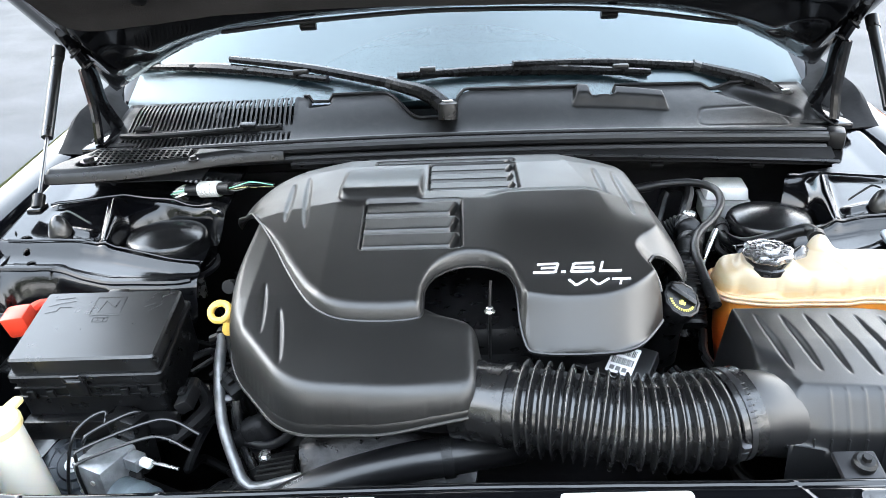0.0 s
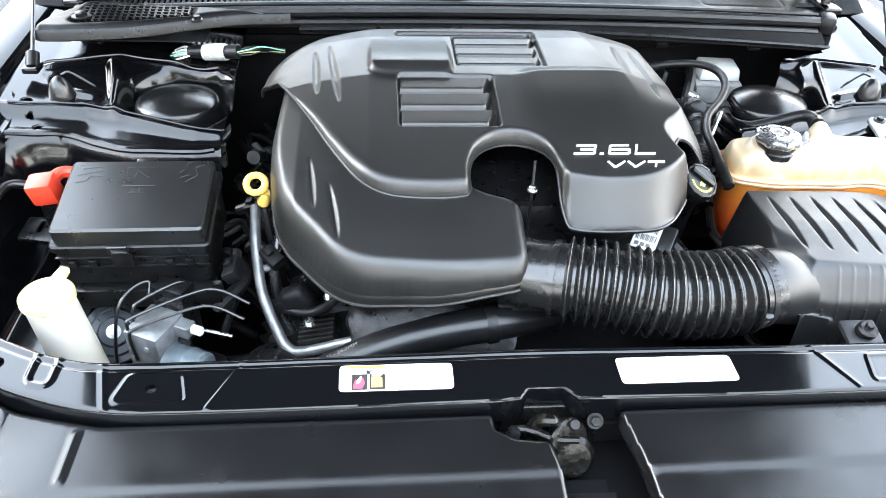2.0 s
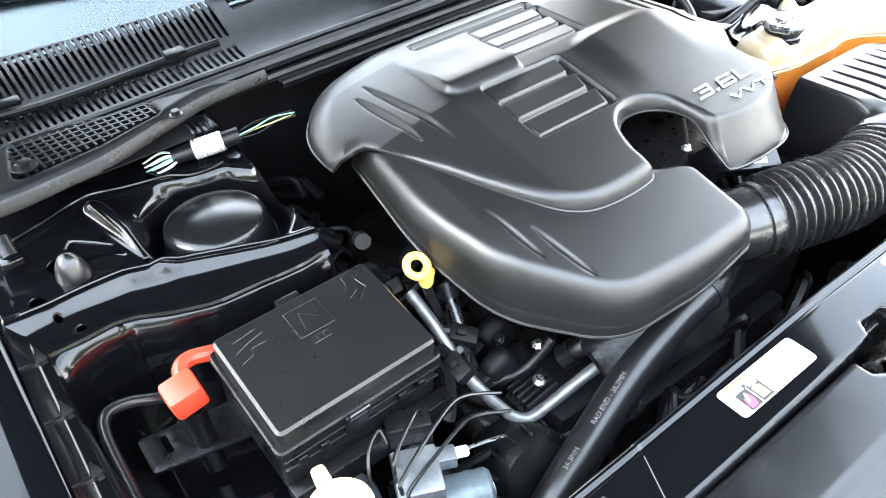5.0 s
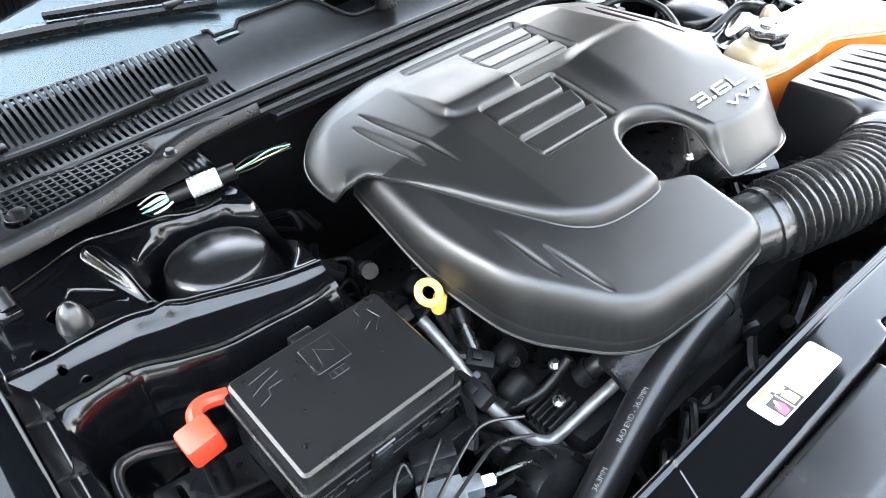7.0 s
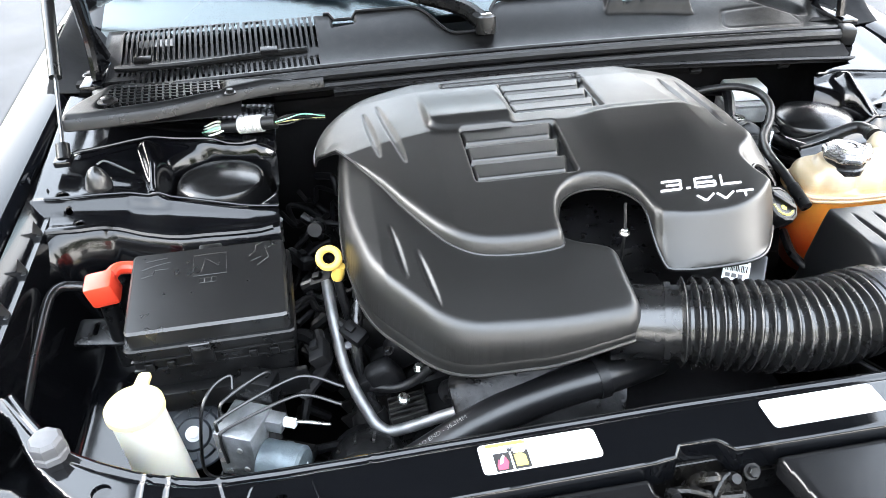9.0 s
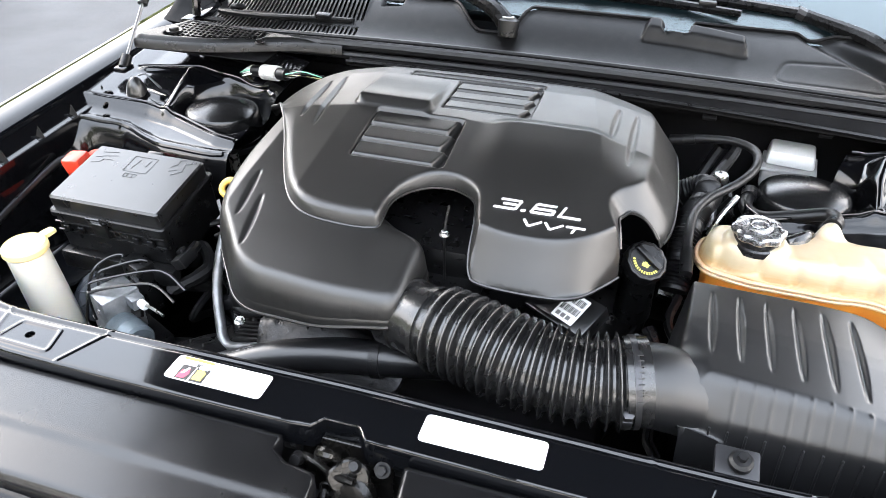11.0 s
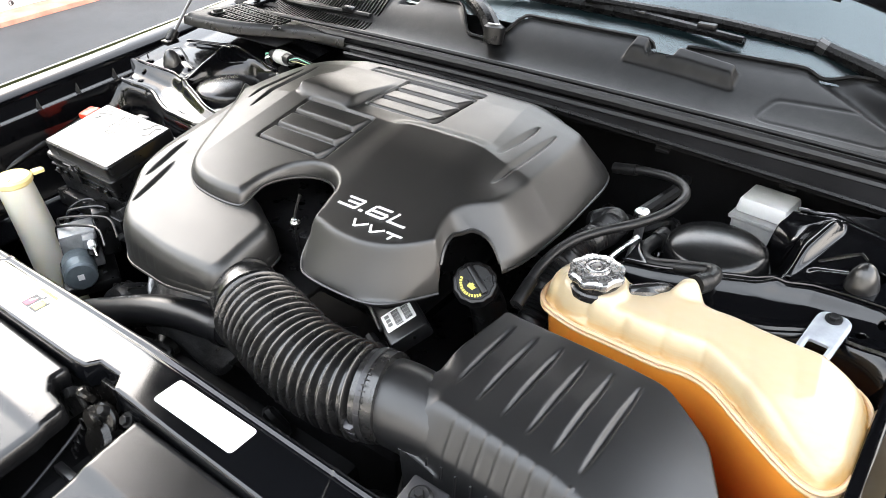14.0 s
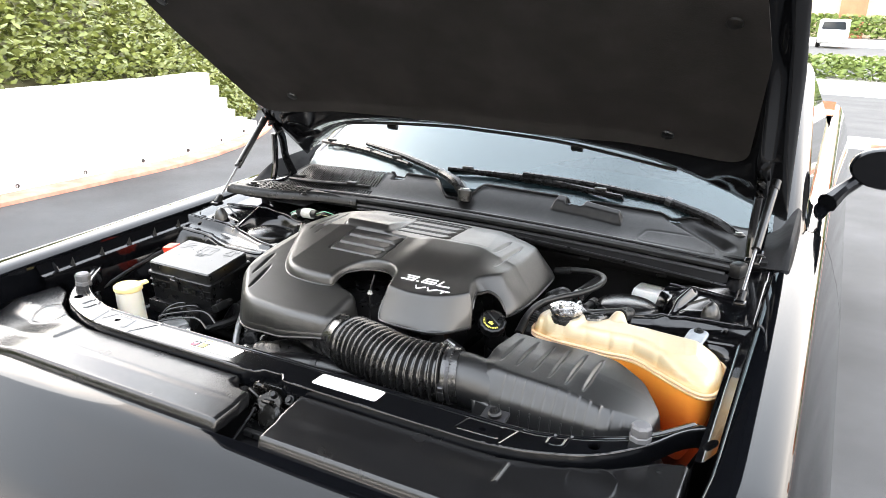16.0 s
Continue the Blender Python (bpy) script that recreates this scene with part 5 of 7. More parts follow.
part("lid", relief(BOX, box_z, 0.0016, 0.004, (), 1), BOXPL, airbox, angle=60)
bo = BOX + (np.array((0.485, 0.65)) - BOX) * 0.03
part("tray", loft([np.column_stack([bo, np.full(len(bo), 0.795)]), np.column_stack([bo + (np.array((0.485, 0.66)) - bo) * 0.10, np.full(len(bo), 0.72)])], True), PLASTIC, airbox, wall=0.003)
for i in range(13):
    x = 0.352 + 0.0185 * i
    part("rib", move(block(0.0026, 0.007, 0.078, 0.001), pose(x, 0.5572 - 0.010 * (x - 0.352) / 0.225, 0.797, -7.1)), BOXPL, airbox)
part("neck", sweep([(0.290, 0.593, 0.887), (0.315, 0.600, 0.883), (0.36, 0.612, 0.866)], [0.0465, 0.0475, 0.0465], 30), BOXPL, airbox)
part("rim", sweep([(*p, 0.792) for p in np.vstack([BOX, BOX[:1]])], 0.004, 6, smooth=1), BOXPL, airbox)
foot = part("bracket", move(block(0.044, 0.034, 0.008, 0.003), pose(0.398, 0.524, 0.870, 12)), material("dull_zinc_plate", (0.02, 0.02, 0.022), 0.45, 0.3, vary=0.3, scale=50), airbox, "bracket with a rubber mount")
part("mount", move(join(lathe([(0.012, 0), (0.012, 0.006), (0.009, 0.009)], 20), bolt(0.005, 0.014)), pose(0.400, 0.519, 0.880, 12)), RUBBER, foot)

# ---- coolant tank ----
def tank_material():
    """Milky plastic, amber where the coolant stands behind it; top whitened for its sheen."""
    m = bpy.data.materials.new("milky_tank_plastic")
    m.use_nodes = True
    nt = m.node_tree
    p = nt.nodes["Principled BSDF"]
    g = nt.nodes.new("ShaderNodeNewGeometry")
    s = nt.nodes.new("ShaderNodeSeparateXYZ")
    nt.links.new(g.outputs["Position"], s.inputs[0])
    nz = nt.nodes.new("ShaderNodeTexNoise")
    nz.inputs["Scale"].default_value = 18
    add = nt.nodes.new("ShaderNodeMath")
    add.operation = "MULTIPLY_ADD"
    add.inputs[1].default_value = 0.02
    nt.links.new(nz.outputs["Fac"], add.inputs[0])
    nt.links.new(s.outputs["Z"], add.inputs[2])
    r = nt.nodes.new("ShaderNodeValToRGB")
    mr = nt.nodes.new("ShaderNodeMapRange")
    mr.inputs["From Min"].default_value, mr.inputs["From Max"].default_value = 0.79, 0.965
    nt.links.new(add.outputs[0], mr.inputs["Value"])
    nt.links.new(mr.outputs[0], r.inputs["Fac"])
    el = r.color_ramp.elements
    el[0].position, el[0].color = 0.2, (0.46, 0.05, 0.006, 1)
    # milky tone, with some of the top's white highlight put into the colour
    el[1].position, el[1].color = 1.0, (0.39, 0.33, 0.24, 1)
    e = r.color_ramp.elements.new(0.64)
    e.color = (0.55, 0.20, 0.025, 1)
    e = r.color_ramp.elements.new(0.70)
    e.color = (0.42, 0.22, 0.06, 1)
    e = r.color_ramp.elements.new(0.80)
    e.color = (0.40, 0.30, 0.17, 1)
    nt.links.new(r.outputs[0], p.inputs["Base Color"])
    p.inputs["Roughness"].default_value = 0.32
    p.inputs["Specular IOR Level"].default_value = 0.8
    p.inputs["Subsurface Weight"].default_value = 0.35
    p.inputs["Subsurface Radius"].default_value = (0.03, 0.022, 0.014)
    p.inputs["Subsurface Scale"].default_value = 0.5
    return m


TANKM = tank_material()
TK = spline([(0.342, 0.862), (0.343, 0.834), (0.355, 0.815), (0.382, 0.805), (0.411, 0.7995), (0.45, 0.7985), (0.505, 0.797), (0.54, 0.801), (0.57, 0.793), (0.612, 0.764), (0.65, 0.738), (0.682, 0.721), (0.702, 0.724),
             (0.714, 0.748), (0.718, 0.79), (0.712, 0.845), (0.695, 0.872), (0.66, 0.884), (0.60, 0.887), (0.56, 0.892), (0.53, 0.893), (0.505, 0.912), (0.485, 0.905), (0.465, 0.888), (0.43, 0.885), (0.39, 0.894), (0.355, 0.888)], 5, True)
GROOVES = (0.372, 0.416, 0.462, 0.508, 0.552, 0.598, 0.645)


def tank_z(x, y, d):
    front = sm(0.83, 0.80, y + 0.8 * np.clip(x - 0.56, 0, 1))
    cut = sum(np.exp(-((x - g + 0.25 * (y - 0.80)) / 0.0055) ** 2) for g in GROOVES)
    top = 0.937 + 0.003 * np.sin(math.pi * np.clip((x - 0.36) / 0.36, 0, 1)) - 0.0012 * cut * sm(0.86, 0.82, y)
    # flat facets slope down to the corner beside the wing
    top = np.minimum(top, 0.9395 - 0.28 * np.clip((x - 0.615) * 0.55 - (y - 0.775) * 0.84, -1, 1))
    top = np.minimum(top, 0.9420 - 0.42 * np.clip(x - 0.655 + 0.15 * (y - 0.8), -1, 1))
    e = np.clip(d - 0.0055 - 0.0042 * cut * front, 0, 1)
    z = 0.9035 + (top - 0.9035) * round_profile(e / 0.019, 2.3)
    z = z + 0.016 * sm(0.026, 0.006, np.hypot(x - 0.500, y - 0.893))
    return z + 0.008 * sm(0.042, 0.034, np.hypot(x - 0.408, y - 0.838))


tank = thing("coolant_tank", (0.54, 0.80, 0.76), "milky plastic coolant tank half full of orange coolant", "tank")
part("upper_shell", relief(TK, tank_z, 0.0022, 0.003, (), 1), TANKM, tank, angle=70)
loop = np.vstack([TK, TK[:1]])
SEAMM = material("moulded_seam_plastic", (0.48, 0.33, 0.19), 0.3, vary=0.1, scale=30, subsurface=0.3)
part("seam", join(*[sweep(np.column_stack([loop, np.full(len(loop), z)]), r, 8, smooth=1) for z, r in ((0.9035, 0.0032), (0.8975, 0.0028))]), SEAMM, tank, "pale welded seam round the tank")
mid = np.array((0.56, 0.81))
part("lower_shell", loft([np.column_stack([TK + (mid - TK) * k, np.full(len(TK), z)]) for k, z in ((0.035, 0.898), (0.045, 0.880), (0.065, 0.82), (0.11, 0.765), (0.3, 0.745))], True), TANKM, tank, angle=70, wall=0.003)
for x, y in ((0.405, 0.8045), (0.455, 0.8025), (0.505, 0.8015)):
    part("rib", move(block(0.0030, 0.005, 0.030, 0.001), pose(x, y, 0.858)), SEAMM, tank)
part("level_mark", move(prism([(-0.011, -0.002), (0.003, -0.003), (0.003, -0.006), (0.011, 0.0), (0.003, 0.006), (0.003, 0.003), (-0.011, 0.002)], 0, 0.0015), pose(0.652, 0.7415, 0.868, 90, 0, -36)), PAPER, tank, "raised white arrow")
part("neck", move(lathe([(0.030, 0), (0.030, 0.008), (0.0275, 0.010), (0.0275, 0.0135), (0.029, 0.014), (0.029, 0.017), (0.0275, 0.0175), (0.0275, 0.022)], 30), pose(0.408, 0.838, 0.934)), HOSE, tank)
CAPMETAL = material("worn_pressed_metal", (0.42, 0.42, 0.43), 0.26, 0.9, vary=0.25, scale=50, rough_vary=0.08)
CM = pose(0.408, 0.838, 0.952) @ Matrix.Diagonal((0.85, 0.85, 1, 1))
cap = part("cap", move(lathe([(0.031, 0.0), (0.036, 0.001), (0.038, 0.004), (0.0375, 0.009), (0.034, 0.0115), (0.030, 0.0118), (0.0285, 0.0100)], 96, 8, 0.05), CM), CAPMETAL, tank, "scalloped bare metal pressure cap")
part("crown", move(lathe([(0.0290, 0.0095), (0.0285, 0.0112), (0.0185, 0.0118), (0.0175, 0.0150), (0.0160, 0.0158), (0.0125, 0.0152), (0.0115, 0.0132), (0.0075, 0.0132), (0.0065, 0.0152), (0.0, 0.0155)], 48), CM), CAPMETAL, cap)
def round_word(word, r, size, start, step, mat, parent, m):
    """Letters round a dial, read from outside, each one raised."""
    for i, ch in enumerate(word):
        if ch != " ":
            g = move(lettering(ch, size, 0.0002), pose(-0.3 * size, 0, 0))
            part("letter", move(g, m @ pose(0, 0, 0, 0, 0, start + step * i) @ pose(0, -r, 0.0120)), mat, parent)


round_word("DO NOT OPEN", 0.0265, 0.0062, -62, 13, GREYINK, cap, CM)
for i in range(9):
    part("print_bar", move(prism([(0.0205, -0.0012), (0.0255, -0.0012), (0.0255, 0.0012), (0.0205, 0.0012)], 0.0114, 0.0119), CM @ pose(0, 0, 0, 0, 0, 15 + 150 / 8 * i)), GREYINK, cap)
part("vent_spout", sweep([(0.44, 0.850, 0.935), (0.465, 0.862, 0.938), (0.475, 0.885, 0.925)], 0.008, 10), HOSE, tank)
bracket = thing("tank_bracket", (0.650, 0.925, 0.90), "grey metal strap bolting the tank to the wing", "bracket")
STRAP = fillet([(-0.018, -0.070, 0.003), (0.018, -0.070, 0.003), (0.019, 0.014, 0.017), (-0.019, 0.014, 0.017)])
SLOT = fillet([(-0.010, -0.072, 0.0), (0.010, -0.072, 0.0), (0.011, -0.040, 0.003), (-0.011, -0.040, 0.003)])
part("strap", relief(STRAP, lambda x, y, d: 0.006 - 0.0015 * sm(0.003, 0.0, d), 0.0016, 0.004, [SLOT], 0), material("grey_zinc_plate", (0.30, 0.32, 0.35), 0.40, 0.3, vary=0.2, scale=50), bracket, m=pose(0.645, 0.956, 0.914, 6, 0, -6))
part("nut", move(join(lathe([(0.0095, 0), (0.0095, 0.0015), (0.007, 0.002)], 20), bolt(0.0058, 0.006)), pose(0.644, 0.957, 0.9205, 6, 0, -6)), PLASTIC, bracket)

# ---- fuse box ----
FT = pose(-0.485, 0.761, 0.923, 8.3, 0.5, 1.0)
fuse = thing("fuse_box", (-0.484, 0.77, 0.80), "black plastic fuse box with moulded symbols on its lid", "fuse box")
part("lid", move(prism(fillet([(-0.093, -0.067, 0.008), (0.093, -0.067, 0.008), (0.093, 0.067, 0.008), (-0.093, 0.067, 0.008)]), -0.026, 0.0, 0.003), FT), SATIN, fuse)
part("lid_flange", move(prism(fillet([(-0.099, -0.073, 0.010), (0.099, -0.073, 0.010), (0.099, 0.073, 0.010), (-0.099, 0.073, 0.010)]), -0.034, -0.024, 0.002), FT), PLASTIC, fuse)
part("base", move(prism(fillet([(-0.094, -0.070, 0.008), (0.094, -0.070, 0.008), (0.094, 0.070, 0.008), (-0.094, 0.070, 0.008)]), -0.105, -0.033, 0.002), FT), PLASTIC, fuse)
latch_f = part("latch", move(block(0.026, 0.006, 0.030, 0.002), FT @ pose(-0.012, -0.074, -0.058)), PLASTIC, fuse)
part("bail", move(sweep([(-0.011, -0.078, -0.030), (-0.011, -0.080, -0.018), (0.011, -0.080, -0.018), (0.011, -0.078, -0.030), (-0.011, -0.078, -0.030)], 0.0018, 6, smooth=1), FT @ pose(-0.012, 0, 0)), SATIN, latch_f)
for x in (-0.075, -0.05, 0.045, 0.07):
    part("lug", move(block(0.010, 0.005, 0.012, 0.0015), FT @ pose(x, -0.073, -0.060)), PLASTIC, fuse)
for z in (-0.046, -0.062):
    part("ridge", move(block(0.188, 0.004, 0.003, 0.001), FT @ pose(0, -0.071, z)), PLASTIC, fuse)
part("hasp", move(block(0.028, 0.010, 0.012, 0.002), FT @ pose(0.0, 0.074, -0.018)), PLASTIC, fuse)
# moulded line symbols on the lid
def line2d(pts, r=0.00034):
    return sweep([(x, y, 0.0004) for x, y in pts], r, 4, smooth=1)


sym = [line2d([(-0.018, 0.015), (0.022, 0.015), (0.022, 0.052), (-0.018, 0.052), (-0.018, 0.015)]), line2d([(-0.008, 0.022), (-0.004, 0.045), (0.012, 0.03), (0.014, 0.046)]),
       line2d([(-0.010, 0.002), (0.010, 0.002), (0.010, 0.010), (-0.010, 0.010), (-0.010, 0.002)]), line2d([(-0.004, 0.003), (-0.004, 0.009)]), line2d([(0.004, 0.003), (0.004, 0.009)]),
       line2d([(-0.080, 0.022), (-0.066, 0.026), (-0.064, 0.034), (-0.048, 0.034)]), line2d([(-0.080, 0.036), (-0.064, 0.042), (-0.046, 0.046)]), line2d([(-0.076, 0.050), (-0.050, 0.054)]),
       line2d([(0.050, 0.040), (0.058, 0.048), (0.058, 0.058), (0.066, 0.062)]), line2d([(0.060, 0.022), (0.074, 0.034), (0.070, 0.050), (0.080, 0.056)]), line2d([(0.052, 0.030), (0.064, 0.036)])]
for g in (sym[0:2], sym[2:5], sym[5:8], sym[8:11]):
    part("symbol", move(join(*g), FT), SATIN, fuse)
part("foot_tab", relief(fillet([(-0.680, 0.806, 0.006), (-0.572, 0.785, 0.004), (-0.572, 0.842, 0.004), (-0.680, 0.858, 0.006)]), lambda x, y, d: 0.819 + 0.001 * sm(0, 0.004, d), 0.003, 0.004, [fillet([(-0.659, 0.820, 0.003), (-0.652, 0.819, 0.003), (-0.652, 0.846, 0.003), (-0.659, 0.847, 0.003)])], 0), PLASTIC, fuse)
part("bracket", move(block(0.20, 0.02, 0.03, 0.003), pose(-0.48, 0.697, 0.79)), PLASTIC, fuse)

# jump terminal with red cover
jump = thing("jump_terminal", (-0.615, 0.80, 0.86), "red plastic cover of the positive jump terminal", "terminal cover")
part("cover", move(block(0.036, 0.032, 0.036, 0.005), pose(-0.620, 0.815, 0.880, 10, -8, 0)), RED, jump)
part("arm", sweep([(-0.618, 0.825, 0.898), (-0.612, 0.843, 0.902), (-0.598, 0.850, 0.900), (-0.575, 0.846, 0.896)], 0.0085, 10), RED, jump)
part("post", move(lathe([(0.012, 0), (0.012, 0.10)], 12), pose(-0.62, 0.81, 0.775)), PLASTIC, jump)

# washer bottle neck
wash = thing("washer_bottle", (-0.560, 0.622, 0.60), "white translucent washer bottle neck with pale yellow lid", "bottle")
part("neck", sweep([(-0.548, 0.628, 0.60), (-0.556, 0.624, 0.75), (-0.562, 0.617, 0.868)], [0.034, 0.031, 0.0285], 28), CREAM, wash)
lidp = part("lid", move(join(lathe([(0.029, 0), (0.0318, 0.003), (0.0314, 0.010), (0.028, 0.0135), (0.0255, 0.0118), (0.0, 0.0115)], 32)), pose(-0.562, 0.617, 0.868)), LIDYEL, wash, "pale yellow snap lid")
part("tab", move(prism(fillet([(-0.008, 0, 0.0), (0.008, 0, 0.0), (0.007, 0.020, 0.006), (-0.007, 0.020, 0.006)]), 0, 0.006, 0.002), pose(-0.560, 0.650, 0.872, 0, 0, -8)), LIDYEL, lidp)
part("symbol", move(join(*[line2d([(0.006 * math.cos(a), 0.006 * math.sin(a)), (0.018 * math.cos(a), 0.018 * math.sin(a))], 0.0009) for a in (0.4, 1.57, 2.74, 3.9, 5.5)], line2d([(0.010 * math.cos(a), -0.002 + 0.008 * math.sin(a)) for a in (3.4, 4.0, 4.7, 5.4, 6.0)], 0.0009)), pose(-0.562, 0.617, 0.8796)), LIDYEL, lidp)

# round horn low down behind the washer bottle
HORNM = material("slate_grey_shell", (0.030, 0.036, 0.044), 0.35, vary=0.3, scale=40, spec=0.4)
horn = thing("horn", (-0.530, 0.690, 0.70), "slate grey disc horn with a white centre nut", "horn")
HQ = pose(-0.532, 0.690, 0.742, 38, 0, 8)
part("shell", move(lathe([(0.0, -0.022), (0.030, -0.020), (0.042, -0.006), (0.044, 0.0), (0.042, 0.003), (0.034, 0.0035), (0.031, 0.006), (0.022, 0.0065), (0.019, 0.010), (0.0, 0.0105)], 40), HQ), HORNM, horn)
for i in range(8):
    part("rib", move(block(0.003, 0.020, 0.003, 0.001), HQ @ pose(0, 0, 0, 0, 0, 45 * i) @ pose(0, 0.027, 0.004)), HORNM, horn)
part("nut", move(join(lathe([(0.010, 0), (0.010, 0.0015), (0.006, 0.002)], 20), bolt(0.0065, 0.006)), HQ @ pose(0, 0, 0.010)), PAPER, horn)
part("bracket", sweep([tuple(HQ @ Vector((0, 0.0, -0.02))), (-0.528, 0.720, 0.70), (-0.52, 0.74, 0.66)], 0.008, 8), PLASTIC, horn)

# ---- strut tower caps ----
DOME = material("smooth_dome_plastic", (0.0045, 0.0045, 0.0048), 0.24, vary=0.2, scale=14, bump=0.03, bump_scale=1400, rough_vary=0.03, spec=0.55)
for s in (1, -1):
    d = thing("strut_cap", (s * 0.485, 1.025, 0.87), "smooth domed black cap over the strut tower", "strut cap", "strut caps")
    part("dome", move(lathe([(0.071, -0.02), (0.0675, 0.012), (0.0645, 0.027), (0.0632, 0.0325), (0.0605, 0.0360), (0.054, 0.0395), (0.030, 0.0455), (0.012, 0.0475), (0.0, 0.048)], 48), pose(s * 0.485, 1.025, 0.886, -3, 0, 0)), DOME, d)
    part("rim", move(lathe([(0.070, -0.02), (0.075, -0.019), (0.076, -0.012), (0.0695, -0.009)], 48), pose(s * 0.485, 1.025, 0.878, -3, 0, 0)), SATIN, d)

# ---- dipstick ----
dip = thing("dipstick", (-0.335, 0.80, 0.80), "yellow ring handle of the oil dipstick", "dipstick")
ring = [(-0.338 + 0.0128 * math.cos(a), 0.804 + 0.0105 * math.sin(a), 0.908 + 0.0075 * math.sin(a)) for a in np.linspace(0, 2 * math.pi, 25)]
part("ring", sweep(ring, 0.0050, 10, smooth=1), YELLOW, dip)
part("shank", move(lathe([(0.007, 0), (0.009, 0.004), (0.008, 0.022)], 14), pose(-0.331, 0.800, 0.876, 0, 15, 0)), YELLOW, dip)
part("tube", sweep([(-0.331, 0.800, 0.878), (-0.322, 0.785, 0.82), (-0.30, 0.77, 0.70)], 0.0062, 8), DARK, dip)

# ---- aluminium air-conditioning pipe ----
pipe = thing("aluminium_pipe", (-0.29, 0.65, 0.72), "bare aluminium pipe bent round the engine", "pipe")
PIPE = [(-0.345, 0.815, 0.862), (-0.342, 0.768, 0.835), (-0.334, 0.722, 0.785), (-0.312, 0.683, 0.742), (-0.299, 0.667, 0.729), (-0.280, 0.659, 0.727), (-0.222, 0.650, 0.750), (-0.167, 0.641, 0.773)]
part("tube", sweep(PIPE, 0.0078, 14), material("dull_aluminium_tube", (0.20, 0.20, 0.20), 0.42, 0.7, vary=0.3, scale=60), pipe)
part("fitting", sweep([(-0.172, 0.6418, 0.771), (-0.158, 0.639, 0.777)], 0.0105, 14, smooth=2), DARK, pipe)
part("clamp", move(block(0.020, 0.010, 0.012, 0.003), pose(-0.331, 0.750, 0.800, 40, 0, 10)), material("grey_clip_plastic", (0.10, 0.10, 0.11), 0.4), pipe)

# ---- radiator hose with printed lettering ----
rh = thing("radiator_hose", (-0.15, 0.58, 0.72), "black radiator hose with white printed lettering", "hose")
RP = [(-0.42, 0.545, 0.66), (-0.34, 0.563, 0.722), (-0.251, 0.584, 0.758), (-0.178, 0.600, 0.785), (-0.10, 0.612, 0.803), (-0.02, 0.62, 0.812), (0.06, 0.65, 0.80)]
part("tube", sweep(RP, 0.0235, 24, smooth=8), material("radiator_hose_rubber", (0.006, 0.006, 0.0066), 0.31, vary=0.2, scale=30, spec=0.5, rough_vary=0.03), rh)
part("clip", sweep([(-0.035, 0.6185, 0.8105), (-0.022, 0.6198, 0.8118)], 0.0265, 20, smooth=2), RUBBER, rh)
rc = spline(RP, 12)
rs = np.concatenate([[0], np.cumsum(np.linalg.norm(np.diff(rc, axis=0), axis=1))])


def on_hose(g, s0, phi0):
    """Wraps flat letters round the hose, reading along it."""
    v, f = g
    out = []
    for px_, py_, pz_ in v:
        s = s0 + px_
        c0 = np.array([np.interp(s, rs, rc[:, i]) for i in range(3)])
        tn = np.array([np.interp(s + 0.004, rs, rc[:, i]) - np.interp(s - 0.004, rs, rc[:, i]) for i in range(3)])
        tn /= np.linalg.norm(tn)
        n2 = np.cross((0, 0, 1.0), tn)
        n2 /= np.linalg.norm(n2)
        n1 = np.cross(tn, n2)
        a = phi0 + py_ / 0.0235
        out.append(c0 + (0.0237 + pz_) * (math.cos(a) * n1 + math.sin(a) * n2))
    return np.array(out), f


for words, s0 in (("36.3MM", 0.135), ("RAD END - 36.3MM", 0.195)):
    part("print", on_hose(lettering(words, 0.0088, 0.0001, 0, 0.95), s0, -0.05), material("worn_white_print", (0.13, 0.13, 0.13), 0.6, vary=0.8, scale=220), rh, "white printed letters")

# ---- oil filler ----
oil = thing("oil_filler", (0.275, 0.76, 0.86), "black oil filler neck and cap with yellow print", "oil filler")
OM = pose(0.276, 0.782, 0.916, 30, 22, 0)
part("neck", sweep([(0.272, 0.83, 0.80), (0.273, 0.815, 0.86), (0.275, 0.790, 0.908)], [0.026, 0.024, 0.022], 20), PLASTIC, oil)
ocap = part("cap", move(lathe([(0.025, -0.008), (0.0275, -0.005), (0.0275, 0.009), (0.0255, 0.0125), (0.0225, 0.0135), (0.0215, 0.0125), (0.0, 0.0125)], 48, 12, 0.025), OM), PLASTIC, oil)
part("grip", move(block(0.040, 0.008, 0.006, 0.002), OM @ pose(0, 0.004, 0.012, 0, 0, -20)), PLASTIC, ocap)
part("mark", move(join(prism([(-0.006, -0.005), (0.005, -0.005), (0.007, 0.002), (-0.006, 0.002)], 0, 0.0005), prism([(-0.003, 0.002), (0.002, 0.002), (0.002, 0.0045), (-0.003, 0.0045)], 0, 0.0005)), OM @ pose(0, -0.006, 0.0128) @ Matrix.Diagonal((0.75, 0.75, 1, 1))), YELINK, ocap)
for i in range(13):
    a = 200 + 11 * i
    part("print_bar", move(prism([(0.0155, -0.0010), (0.0190, -0.0010), (0.0190, 0.0010), (0.0155, 0.0010)], 0, 0.0005), OM @ pose(0, 0, 0.0128, 0, 0, a)), YELINK, ocap)

